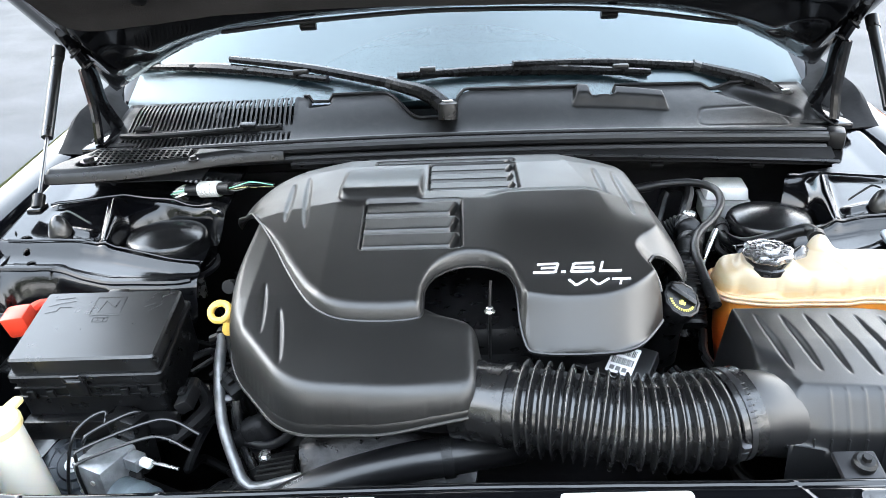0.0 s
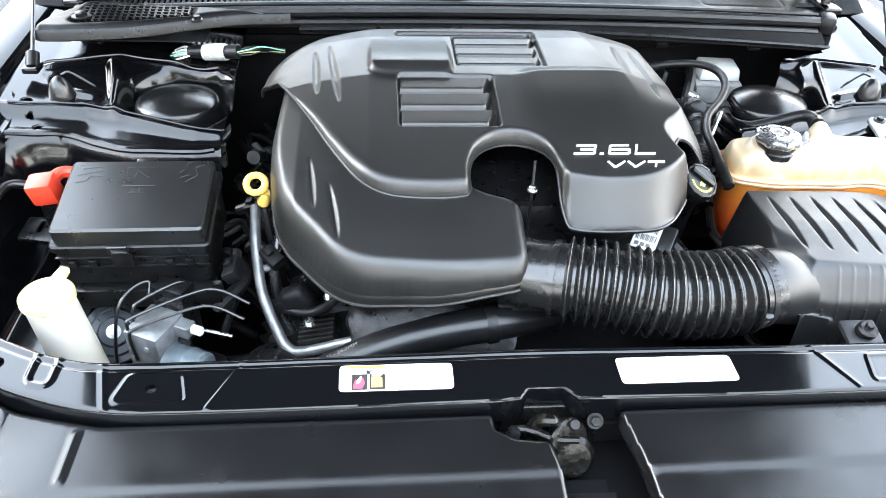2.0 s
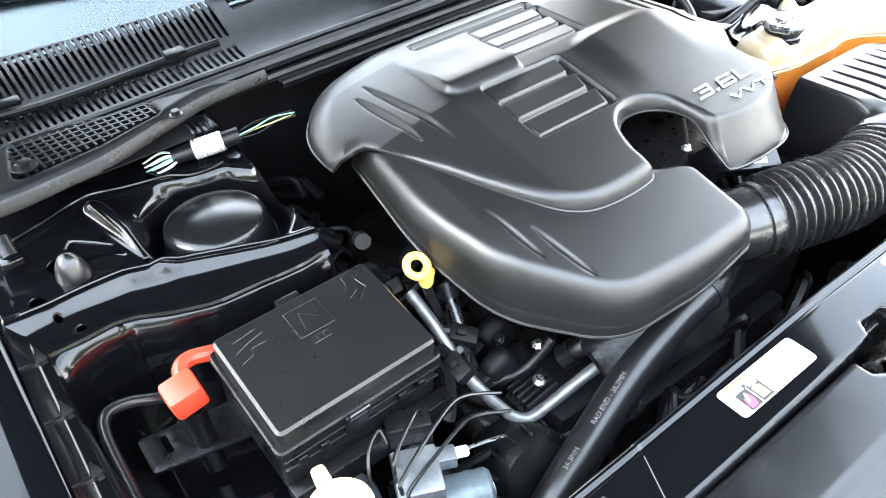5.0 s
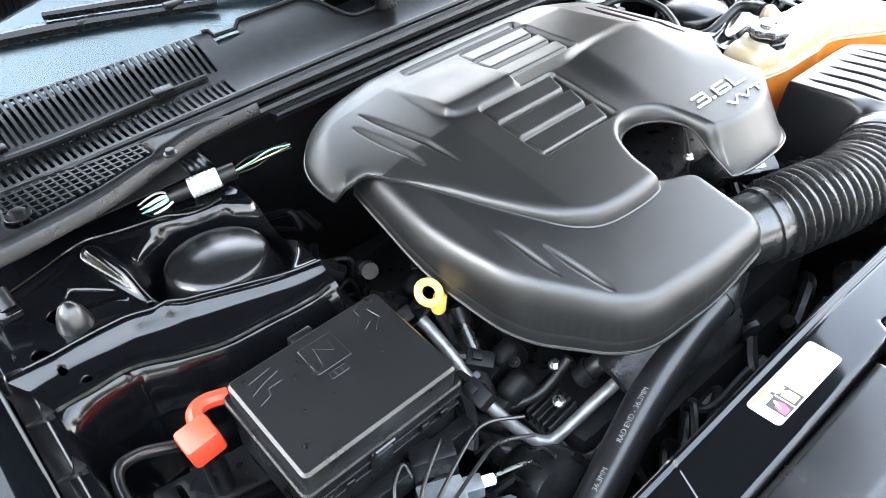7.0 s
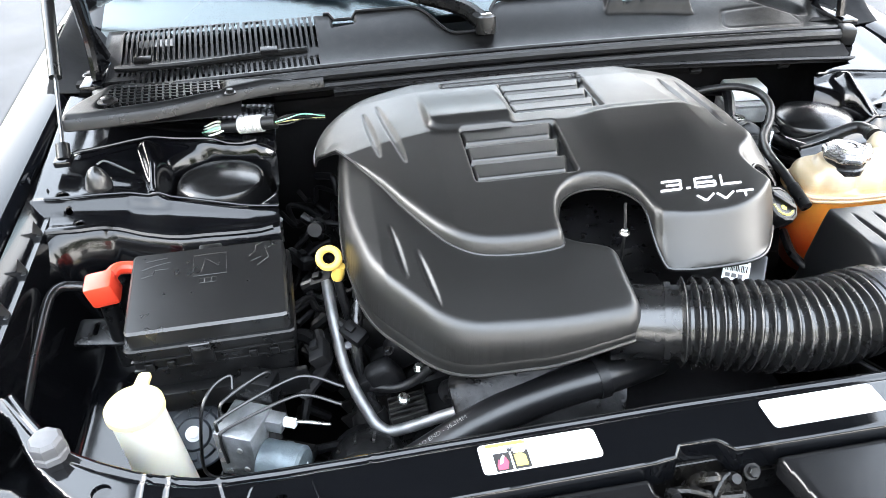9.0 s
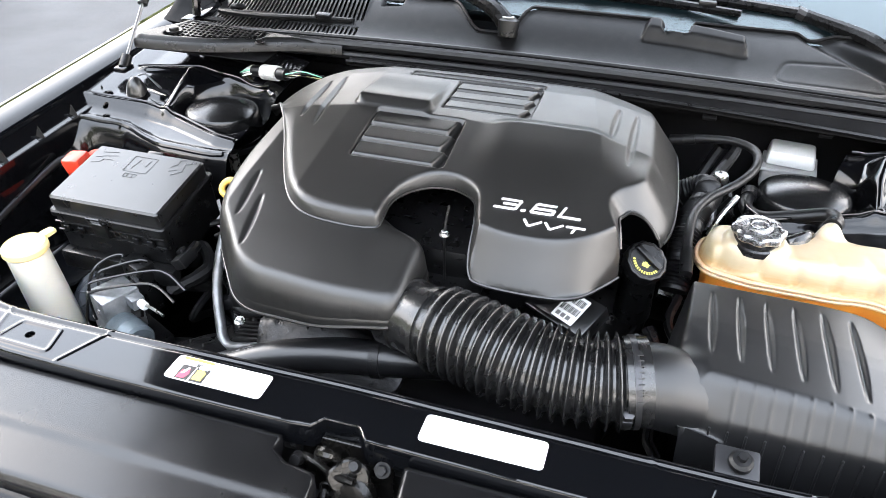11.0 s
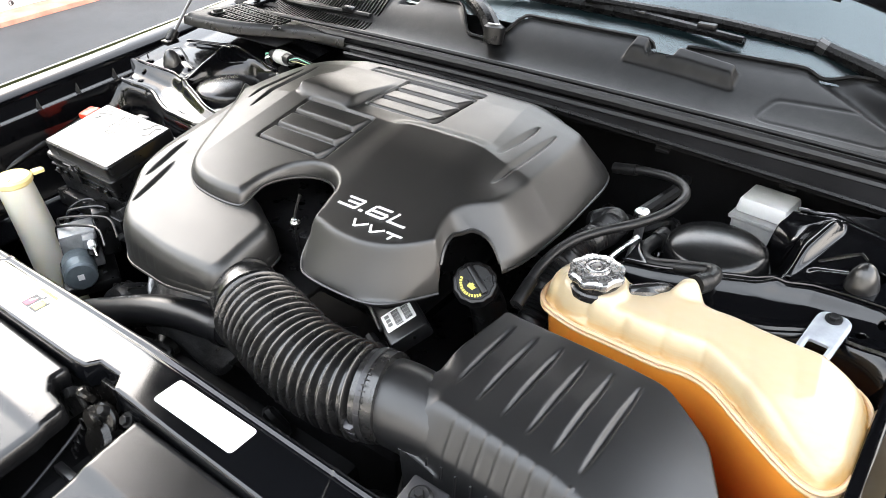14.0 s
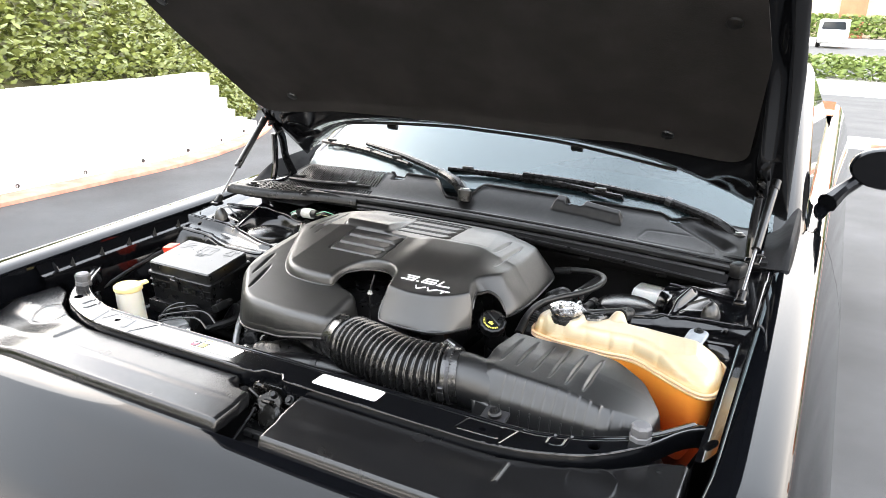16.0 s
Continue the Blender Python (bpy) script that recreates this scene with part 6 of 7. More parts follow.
# ---- brake fluid reservoir ----
MILK = material("milk_white_plastic", (0.78, 0.78, 0.76), 0.4, vary=0.06, scale=30)
DUSTY = material("smoked_tank_plastic", (0.36, 0.36, 0.35), 0.5, vary=0.3, scale=30)
bf = thing("brake_reservoir", (0.485, 1.19, 0.86), "dusty white plastic brake fluid reservoir", "reservoir")
part("body", move(block(0.084, 0.066, 0.040, 0.008), pose(0.490, 1.246, 0.816, 0, 0, -6)), DUSTY, bf)
part("shoulder", move(block(0.090, 0.072, 0.008, 0.003), pose(0.490, 1.246, 0.852, 0, 0, -6)), DUSTY, bf)
part("lid", move(block(0.080, 0.062, 0.026, 0.006, 2, 0.9), pose(0.490, 1.248, 0.862, 0, 0, -6)), MILK, bf)
part("filler_cap", move(lathe([(0.020, 0), (0.021, 0.004), (0.020, 0.010), (0.0, 0.011)], 24, 12, 0.03), pose(0.480, 1.250, 0.876)), MILK, bf)
part("master_cylinder", move(join(lathe([(0.0, 0.0), (0.030, 0.002), (0.030, 0.12), (0.055, 0.125), (0.055, 0.14)], 24)), pose(0.490, 1.165, 0.775, -90)), DARK, bf, "dark cast master cylinder")
part("neck", move(lathe([(0.020, 0.0), (0.020, 0.035)], 16), pose(0.484, 1.24, 0.776)), WHITEPL, bf)

# ---- engine and the dark things below the covers ----
eng = thing("engine", (0, 0.85, 0.45), "dark six-cylinder engine under its cover", "engine")
part("block", move(block(0.52, 0.52, 0.30, 0.02), pose(0, 0.89, 0.42)), GRIME, eng)
for s in (1, -1):
    part("head_cover", move(block(0.15, 0.38, 0.12, 0.02), pose(s * 0.19, 0.91, 0.63, 0, s * 12, 0)), PLASTIC, eng)
part("intake_plenum", move(block(0.40, 0.40, 0.10, 0.03), pose(0.0, 0.93, 0.82)), PLASTIC, eng)
part("front_cover", move(block(0.44, 0.08, 0.20, 0.01), pose(-0.03, 0.645, 0.47)), GRIME, eng)

# ---- stickers on the cross member ----
def sticker(x0, x1, y0, y1):
    return prism(fillet([(x0, y0, 0.006), (x1, y0, 0.006), (x1, y1, 0.006), (x0, y1, 0.006)]), 0.8862, 0.8870)


lab1 = thing("warning_label", (-0.154, 0.464, 0.888), "white warning label with a small dark pictogram", "label")
part("sheet", sticker(-0.214, -0.094, 0.4455, 0.4815), PAPER, lab1)
def ink(x0, x1, y0, y1):
    part("print_bar", prism([(x0, y0), (x1, y0), (x1, y1), (x0, y1)], 0.8870, 0.8873), INK, lab1)


# two dark panels with a red and white figure and a yellow box, an amber band along the upper edge
ink(-0.201, -0.1845, 0.4470, 0.4685)
ink(-0.1825, -0.1660, 0.4470, 0.4685)
ink(-0.1855, -0.1815, 0.4685, 0.4725)
PIC = lambda pts, mat, z=0.8873: part("pictogram", prism(pts, z, z + 0.0003), mat, lab1)
PIC([(-0.199, 0.4485), (-0.190, 0.4485), (-0.187, 0.4560), (-0.189, 0.4630), (-0.193, 0.4590), (-0.197, 0.4610), (-0.199, 0.4540)], REDINK)
PIC([(-0.1965, 0.4550), (-0.1930, 0.4560), (-0.1900, 0.4640), (-0.1915, 0.4655), (-0.1950, 0.4600)], PAPER, 0.8876)
PIC([(-0.1805, 0.4500), (-0.1690, 0.4500), (-0.1690, 0.4620), (-0.1735, 0.4660), (-0.1805, 0.4640)], AMBERINK)
PIC([(-0.1800, 0.4660), (-0.1690, 0.4660), (-0.1690, 0.4675), (-0.1800, 0.4675)], PAPER, 0.8876)
PIC([(-0.2060, 0.4765), (-0.1640, 0.4765), (-0.1690, 0.4805), (-0.2060, 0.4805)], AMBERBAND)
for i in range(2):
    part("print_bar", prism([(-0.186 + 0.004 * i, 0.4715), (-0.183 + 0.004 * i, 0.4715), (-0.183 + 0.004 * i, 0.4745), (-0.186 + 0.004 * i, 0.4745)], 0.8870, 0.8873), GREYINK, lab1)
lab2 = thing("blank_label", (0.15, 0.463, 0.888), "plain white paper label on the cross member", "label")
part("sheet", sticker(0.086, 0.2155, 0.4445, 0.4815), PAPER, lab2)

# ---- bonnet latch in its well ----
latch = thing("bonnet_latch", (0.012, 0.42, 0.79), "greasy black steel bonnet latch with spring and cable", "latch")
GREASE = material("greasy_black_steel", (0.006, 0.0055, 0.005), 0.25, 0.3, vary=0.6, scale=60, rough_vary=0.12, bump=0.6, bump_scale=150)
part("back_plate", move(prism(fillet([(-0.05, -0.06, 0.01), (0.055, -0.06, 0.01), (0.055, 0.03, 0.012), (-0.05, 0.03, 0.012)]), 0, 0.004, 0.001), pose(0.008, 0.437, 0.83, 78, 0, 0)), GREASE, latch)
part("hook", sweep([(-0.006, 0.430, 0.80), (-0.010, 0.424, 0.84), (-0.008, 0.414, 0.868), (0.004, 0.408, 0.876), (0.012, 0.414, 0.866)], [0.007, 0.008, 0.007, 0.006, 0.004], 8), GREASE, latch)
part("catch", move(prism(spline([(-0.02, 0), (0.0, 0.022), (0.022, 0.012), (0.024, -0.012), (0.0, -0.02)], 4, True), 0, 0.008, 0.002), pose(0.020, 0.410, 0.845, 60, 10, 15)), GREASE, latch)
part("lever", sweep([(-0.036, 0.418, 0.850), (-0.020, 0.412, 0.858), (0.01, 0.405, 0.850), (0.034, 0.40, 0.853)], 0.0045, 8), GREASE, latch)
part("pin", move(lathe([(0.007, 0), (0.008, 0.003), (0.006, 0.012)], 14), pose(-0.034, 0.414, 0.852, 60)), DARK, latch)
part("pin", move(lathe([(0.006, 0), (0.007, 0.003), (0.005, 0.010)], 14), pose(0.030, 0.416, 0.858, 40)), DARK, latch)
part("bolt", move(bolt(0.006, 0.008), pose(0.056, 0.424, 0.853, 50)), DARK, latch)
sp = [(0.002 + 0.0045 * math.cos(a), 0.398 - 0.0016 * a / 6.28 * 3, 0.842 + 0.0045 * math.sin(a) - 0.0012 * a) for a in np.linspace(0, 6.28 * 5, 60)]
part("spring", sweep(sp, 0.0012, 6, smooth=1), DARK, latch)
part("cable", sweep([(0.003, 0.394, 0.838), (0.008, 0.36, 0.825), (0.016, 0.31, 0.81), (0.02, 0.26, 0.80)], 0.0025, 8), DARK, latch)
part("drum", move(lathe([(0.020, -0.012), (0.024, -0.008), (0.024, 0.006), (0.018, 0.012)], 24), pose(0.030, 0.402, 0.825, 60, 0, 0)), GREASE, latch)
part("stay", move(block(0.05, 0.10, 0.008, 0.002), pose(0.042, 0.335, 0.795, 4)), GRIME, latch)
part("bar", move(block(0.05, 0.01, 0.012, 0.002), pose(0.042, 0.352, 0.812)), SATIN, latch)

# ---- brake hydraulic unit with its lines ----
absu = thing("brake_hydraulic_unit", (-0.43, 0.63, 0.70), "aluminium brake valve block with black steel lines", "valve block")
AM = pose(-0.445, 0.640, 0.745, 0, 0, -25)
CASTAL = material("dull_cast_aluminium", (0.26, 0.27, 0.28), 0.5, 0.75, vary=0.4, scale=40, bump=0.5, bump_scale=220, rough_vary=0.1)
part("valve_block", move(block(0.050, 0.058, 0.072, 0.003), AM @ pose(-0.018, 0.0, -0.016)), CASTAL, absu)
part("port_boss", move(block(0.022, 0.020, 0.018, 0.002), AM @ pose(0.016, 0.016, 0.034)), CASTAL, absu)
part("controller", move(block(0.050, 0.030, 0.085, 0.004), AM @ pose(-0.018, 0.046, 0.0)), PLASTIC, absu)
part("bracket", move(block(0.10, 0.09, 0.02, 0.004), AM @ pose(0, 0, -0.04)), PLASTIC, absu)
mot = part("motor", move(join(lathe([(0.022, 0), (0.0265, 0.002), (0.0265, 0.024), (0.0275, 0.026), (0.0275, 0.032), (0.0265, 0.034), (0.0265, 0.050), (0.023, 0.054), (0.0, 0.055)], 32)), AM @ pose(0.006, -0.012, 0.004, 0, 90, 0)), material("dull_grey_casting", (0.12, 0.145, 0.16), 0.42, 0.4, vary=0.3, scale=40, bump=0.4), absu)
part("tag", move(block(0.010, 0.010, 0.001, 0.0), AM @ pose(0.0625, -0.012, 0.006, 90, 0, 90)), PAPER, mot)
for x, y, z in ((-0.034, -0.030, 0.030), (-0.010, -0.030, 0.036), (-0.030, -0.030, -0.006), (-0.006, -0.030, 0.004), (-0.036, -0.030, 0.012)):
    part("screw", move(lathe([(0.0036, 0), (0.0036, 0.003), (0.0, 0.0034)], 10), AM @ pose(x, y + 0.002, z, 90)), STEEL, absu)
AV = lambda x, y, z: tuple((AM @ Vector((x, y, z))))
lines = [[AV(-0.036, -0.024, 0.000), AV(-0.038, -0.024, 0.058), AV(-0.034, -0.014, 0.070), AV(0.020, 0.040, 0.086), AV(0.048, 0.058, 0.086), AV(0.090, 0.060, 0.076)],
         [AV(-0.030, -0.030, 0.010), AV(-0.032, -0.030, 0.050), AV(-0.026, -0.020, 0.060), AV(0.030, 0.022, 0.078), AV(0.056, 0.036, 0.078), AV(0.095, 0.038, 0.070)],
         [AV(-0.040, -0.010, 0.020), AV(-0.042, -0.006, 0.070), AV(-0.036, 0.010, 0.080), AV(-0.010, 0.046, 0.088), AV(-0.002, 0.060, 0.080)],
         [AV(-0.030, -0.030, -0.020), AV(-0.056, -0.034, -0.018), AV(-0.066, -0.030, 0.000), AV(-0.068, -0.006, 0.060), AV(-0.064, 0.020, 0.078), AV(-0.050, 0.040, 0.082), AV(-0.044, 0.030, 0.070)],
         [AV(0.030, 0.018, 0.044), AV(0.052, 0.020, 0.048), AV(0.085, 0.022, 0.050)]]
for k, L in enumerate(lines):
    part("line", sweep(L, 0.0022, 8, smooth=5), STEEL if k == 4 else SATIN, absu)
part("sensor_plug", move(lathe([(0.0045, 0), (0.0065, 0.002), (0.0065, 0.016), (0.004, 0.018)], 10), AM @ pose(0.024, 0.018, 0.044, 0, 90, 0)), PAPER, absu)

# ---- wiring connector by the firewall ----
con = thing("wiring_connector", (-0.433, 1.129, 0.93), "grey ribbed wiring connector with bare coloured wires", "connector")
CA, CB = Vector((-0.462, 1.138, 0.952)), Vector((-0.405, 1.120, 0.960))
part("sleeve", sweep([CA.lerp(CB, k) for k in np.linspace(0.12, 0.78, 8)], 0.0135, 18, smooth=1, ridge=(40, lambda s: 0.0007 * np.sin(2 * math.pi * 8 * s))), WHITEPL, con)
part("boot", sweep([CA.lerp(CB, 0.7), CA.lerp(CB, 1.15)], 0.011, 14, smooth=2), RUBBER, con)
part("boot", sweep([CA.lerp(CB, 0.15), CA.lerp(CB, -0.35)], [0.011, 0.010], 14, smooth=2), RUBBER, con)
for k, col in enumerate(((0.75, 0.75, 0.72), (0.25, 0.55, 0.40), (0.78, 0.78, 0.75), (0.60, 0.55, 0.25), (0.75, 0.75, 0.73), (0.7, 0.72, 0.7), (0.3, 0.5, 0.5), (0.78, 0.77, 0.72))):
    wm = material("wire_%s" % "white green pale yellow milk chalk blue cream".split()[k], col, 0.4)
    o = Vector((0, 0.0022 * (k - 3.5), 0.0022 * ((k * 2) % 3 - 1)))
    part("wire", sweep([CA.lerp(CB, -0.3) + o, CA.lerp(CB, -0.55) + o * 1.9 + Vector((0, 0, -0.001 * (k % 3))), CA.lerp(CB, -0.95 - 0.05 * (k % 3)) + o * 1.5 + Vector((0.0, 0.006, -0.010))], [0.0014, 0.0019, 0.0010], 6), wm, con)
    if k < 6:
        part("lead", sweep([CA.lerp(CB, 1.1) + o * 0.9, CA.lerp(CB, 1.5) + o * 1.8 + Vector((0, 0, 0.005)), CA.lerp(CB, 1.9) + o * 2 + Vector((0.0, 0.004, 0.010 - 0.002 * k)), CA.lerp(CB, 2.5) + o + Vector((0.0, 0.016, -0.004))], 0.0011, 6), wm if k in (1, 3, 6) else RUBBER, con)

# ---- gas struts and hinges of the bonnet ----
for s in (1, -1):
    st = thing("gas_strut", (s * 0.705, 1.055, 0.975), "thin black gas strut holding the bonnet open", "gas strut", "gas struts")
    a, b = Vector((s * 0.703, 1.062, 0.965)), Vector((s * 0.720, 1.288, 1.165))
    part("rod", sweep([a, a.lerp(b, 0.50)], 0.0032, 10, smooth=2), material("strut_rod_steel", (0.20, 0.20, 0.21), 0.3, 1.0), st)
    part("cylinder", sweep([a.lerp(b, 0.42), b], 0.0095, 14, smooth=2), SATIN, st)
    part("socket", sweep([a.lerp(b, -0.02), a.lerp(b, 0.06)], 0.010, 12, smooth=2), PLASTIC, st)
    part("socket", sweep([a.lerp(b, 0.95), a.lerp(b, 1.03)], 0.011, 12, smooth=2), PLASTIC, st)
    part("ball_bracket", move(block(0.024, 0.030, 0.010, 0.003), pose(s * 0.703, 1.058, 0.955)), INNERPAINT, st)
    hg = part("hinge", sweep([(s * 0.700, 1.40, 0.99), (s * 0.705, 1.37, 1.05), (s * 0.700, 1.345, 1.12), (s * 0.695, 1.27, 1.205)], [0.014, 0.012, 0.012, 0.012], 8), INNERPAINT, hood, "black steel hinge")
    part("link", sweep([(s * 0.690, 1.29, 0.99), (s * 0.688, 1.30, 1.05), (s * 0.69, 1.30, 1.13)], 0.009, 8), INNERPAINT, hg)
    part("plate", move(block(0.035, 0.14, 0.012, 0.003), pose(s * 0.70, 1.34, 0.975)), INNERPAINT, hg)
    for y in (1.29, 1.33):
        part("nut", move(bolt(0.008, 0.010), pose(s * 0.69, y, 1.16 - 0.78 * (y - 1.29), 0, 40 * s, 0)), DARK, hg)
HN = lambda x, y, z: tuple(HM @ Vector((x, y, z)))
part("liner", relief(liner_outline, lambda x, y, d: 0.050 - 0.010 * sm(0, 0.04, d) + 0.003 * np.sin(9 * x) * np.sin(8 * y), 0.012, 0.003), LINER, hood, "black felt sound liner", m=HM @ Matrix.Translation((0, 0, 0.0)), angle=75)
for x, y in ((-0.5, 0.22), (0.5, 0.22), (0.64, 0.6), (-0.64, 0.6)):
    part("liner_clip", move(lathe([(0.014, 0.0), (0.013, 0.004), (0.0, 0.005)], 16), HM @ pose(x, y, 0.048)), PLASTIC, hood)
part("nozzle_hose", sweep([HN(-0.42, 0.060, 0.026), HN(-0.28, 0.092, 0.030), HN(-0.1, 0.112, 0.030), HN(0.02, 0.114, 0.030), HN(0.25, 0.096, 0.030), HN(0.5, 0.018, 0.026)], 0.004, 8), RUBBER, hood)
part("washer_nozzle", move(block(0.03, 0.016, 0.014, 0.003), HM @ pose(-0.265, 0.066, 0.016)), PLASTIC, hood)
part("washer_nozzle", move(block(0.03, 0.016, 0.014, 0.003), HM @ pose(0.263, 0.066, 0.016)), PLASTIC, hood)

# ---- hoses and small things on the driver's side of the engine ----
def hose(name, pts, r, label, mat=HOSE, n=12, ridge=None, ends=0.0):
    h = thing(name, pts[0], label, "hose")
    part("tube", sweep(pts, r, n, smooth=7, ridge=ridge), mat, h)
    if ends:
        for i, j in ((0, 1), (-1, -2)):
            a, b = Vector(pts[i]), Vector(pts[j])
            part("end_sleeve", sweep([a, a.lerp(b, min(1, ends / (b - a).length))], r * 1.28, n, smooth=2), DARK, h)
    return h


hose("heater_hose", [(0.285, 1.135, 0.925), (0.335, 1.128, 0.938), (0.385, 1.118, 0.944), (0.413, 1.090, 0.944), (0.412, 1.045, 0.940), (0.388, 1.000, 0.934), (0.352, 0.955, 0.930), (0.332, 0.905, 0.930), (0.327, 0.848, 0.925), (0.330, 0.79, 0.905)], 0.0066, "black rubber heater hose with a crimped end", RUBBER, ends=0.04)
hose("ribbed_conduit", [(0.315, 1.02, 0.895), (0.345, 1.015, 0.912), (0.350, 0.985, 0.915), (0.335, 0.94, 0.908), (0.325, 0.89, 0.885), (0.322, 0.84, 0.84)], 0.0195, "black ribbed conduit beside the engine cover", RUBBER, 16, (90, lambda s: 0.0016 * np.sin(2 * math.pi * 42 * s)))
hose("overflow_hose", [(0.412, 1.035, 0.905), (0.405, 0.985, 0.905), (0.425, 0.955, 0.910), (0.465, 0.950, 0.922), (0.505, 0.948, 0.934), (0.512, 0.925, 0.938), (0.503, 0.900, 0.942)], 0.0095, "black braided overflow hose to the tank", RUBBER, 12, None, 0.02)
hose("bypass_hose", [(0.445, 0.852, 0.938), (0.47, 0.872, 0.940), (0.478, 0.895, 0.925), (0.47, 0.92, 0.90)], 0.008, "short black hose from the filler neck")
nut = thing("line_fitting", (0.368, 1.057, 0.88), "silver capped service fitting on a pipe", "fitting")
part("cap", move(lathe([(0.011, 0), (0.012, 0.004), (0.012, 0.016), (0.010, 0.02), (0.0, 0.0205)], 12), pose(0.368, 1.057, 0.897)), STEEL, nut)
part("pipe", sweep([(0.368, 1.057, 0.90), (0.366, 1.05, 0.86), (0.37, 1.0, 0.82)], 0.007, 10), ALLOY, nut)
part("stay", sweep([(0.392, 0.995, 0.915), (0.372, 0.965, 0.895), (0.36, 0.95, 0.87)], 0.0045, 8), STEEL, nut)
coil = thing("ignition_module", (0.20, 0.735, 0.82), "black electrical module with a white printed label", "module")
QM = pose(0.194, 0.728, 0.868, 24, 0, -32)
part("housing", move(block(0.085, 0.055, 0.024, 0.004), QM @ pose(0, 0, -0.024)), SATIN, coil)
part("plug", move(block(0.03, 0.03, 0.02, 0.004), QM @ pose(-0.055, -0.012, -0.03)), PLASTIC, coil)
part("label_sheet", move(prism(fillet([(-0.012, -0.022, 0.002), (0.022, -0.022, 0.002), (0.022, 0.020, 0.002), (-0.012, 0.020, 0.002)]), 0.0003, 0.0008), QM), PAPER, coil)
for row, (y0, y1) in enumerate(((0.006, 0.016), (-0.008, 0.002))):
    for i in range(13):
        x0 = -0.009 + 0.0022 * i
        x1 = x0 + (0.0014 if (i + row) % 3 else 0.0007)
        part("print_bar", move(prism([(x0, y0), (x1, y0), (x1, y1), (x0, y1)], 0.0008, 0.0011), QM), INK, coil)
for i in range(3):
    part("print_bar", move(prism([(-0.008 + 0.008 * i, -0.018), (-0.002 + 0.008 * i, -0.018), (-0.002 + 0.008 * i, -0.012), (-0.008 + 0.008 * i, -0.012)], 0.0008, 0.0011), QM), GREYINK, coil)
part("ridge", move(block(0.060, 0.006, 0.008, 0.002), QM @ pose(-0.02, -0.028, -0.004)), SATIN, coil)
# cables on the passenger side
hose("wing_hose", [(-0.63, 0.862, 0.85), (-0.675, 0.868, 0.868), (-0.700, 0.850, 0.872), (-0.704, 0.78, 0.858), (-0.702, 0.70, 0.842), (-0.700, 0.64, 0.825), (-0.672, 0.622, 0.82)], 0.0065, "black hose clipped along the inner wing", SATIN)
stud = thing("stud_pin", (-0.407, 0.926, 0.86), "short grey metal pin on the tower flange", "pin")
part("pin", sweep([(-0.408, 0.928, 0.862), (-0.406, 0.924, 0.898)], 0.0085, 14, smooth=2), STEEL, stud)
part("cap", move(lathe([(0.0085, 0), (0.0095, 0.002), (0.0, 0.003)], 12), pose(-0.406, 0.924, 0.898)), PLASTIC, stud)
plug = thing("hose_plug", (-0.352, 0.905, 0.86), "black capped hose end beside the engine", "hose")
part("tube", sweep([(-0.352, 0.905, 0.890), (-0.345, 0.93, 0.875), (-0.33, 0.96, 0.84), (-0.32, 0.98, 0.78)], 0.0075, 10), HOSE, plug)
part("cap", sweep([(-0.354, 0.896, 0.894), (-0.351, 0.908, 0.889)], 0.0105, 14, smooth=2), RUBBER, plug)

# ---- dark engine details seen in the gaps ----
rng2 = np.random.default_rng(11)
LOOM = material("taped_loom", (0.004, 0.004, 0.0045), 0.55, spec=0.22, vary=0.4, scale=40, bump=0.4, bump_scale=300)
for i in range(6):
    x0 = -0.255 + 0.03 * (i % 2)
    y0 = 0.72 + 0.045 * i
    inj = thing("ignition_coil", (x0, y0, 0.80), "black ignition coil on the cylinder head", "coil", "ignition coils")
    part("body", move(block(0.05, 0.034, 0.05, 0.012, 3, 0.8), pose(x0 - 0.02, y0, 0.745, 0, -25, 0)), LOOM, inj)
    part("plug", move(block(0.03, 0.022, 0.02, 0.004), pose(x0 - 0.055, y0, 0.75, 0, -25, 0)), LOOM, inj)
    part("screw", move(bolt(0.005, 0.006), pose(x0 - 0.02, y0 + 0.012, 0.798, 0, -25, 0)), DARK, inj)
for i in range(16):
    a = np.array((rng2.uniform(-0.40, -0.28), rng2.uniform(0.60, 0.95), rng2.uniform(0.62, 0.80)))
    pts = [a]
    for _ in range(4):
        pts.append(pts[-1] + np.array((rng2.uniform(-0.035, 0.035), rng2.uniform(-0.06, 0.06), rng2.uniform(-0.04, 0.035))))
    hose("wire_loom", [tuple(p) for p in pts], float(rng2.uniform(0.004, 0.011)), "black taped wire loom beside the engine", LOOM, 8)
for i in range(10):
    a = np.array((rng2.uniform(-0.25, 0.30), rng2.uniform(0.53, 0.60), rng2.uniform(0.60, 0.74)))
    pts = [a]
    for _ in range(4):
        pts.append(pts[-1] + np.array((rng2.uniform(-0.07, 0.07), rng2.uniform(-0.03, 0.03), rng2.uniform(-0.04, 0.04))))
    hose("front_hose", [tuple(p) for p in pts], float(rng2.uniform(0.006, 0.014)), "black hose in front of the engine", (RUBBER, HOSE, DARK)[i % 3], 8)
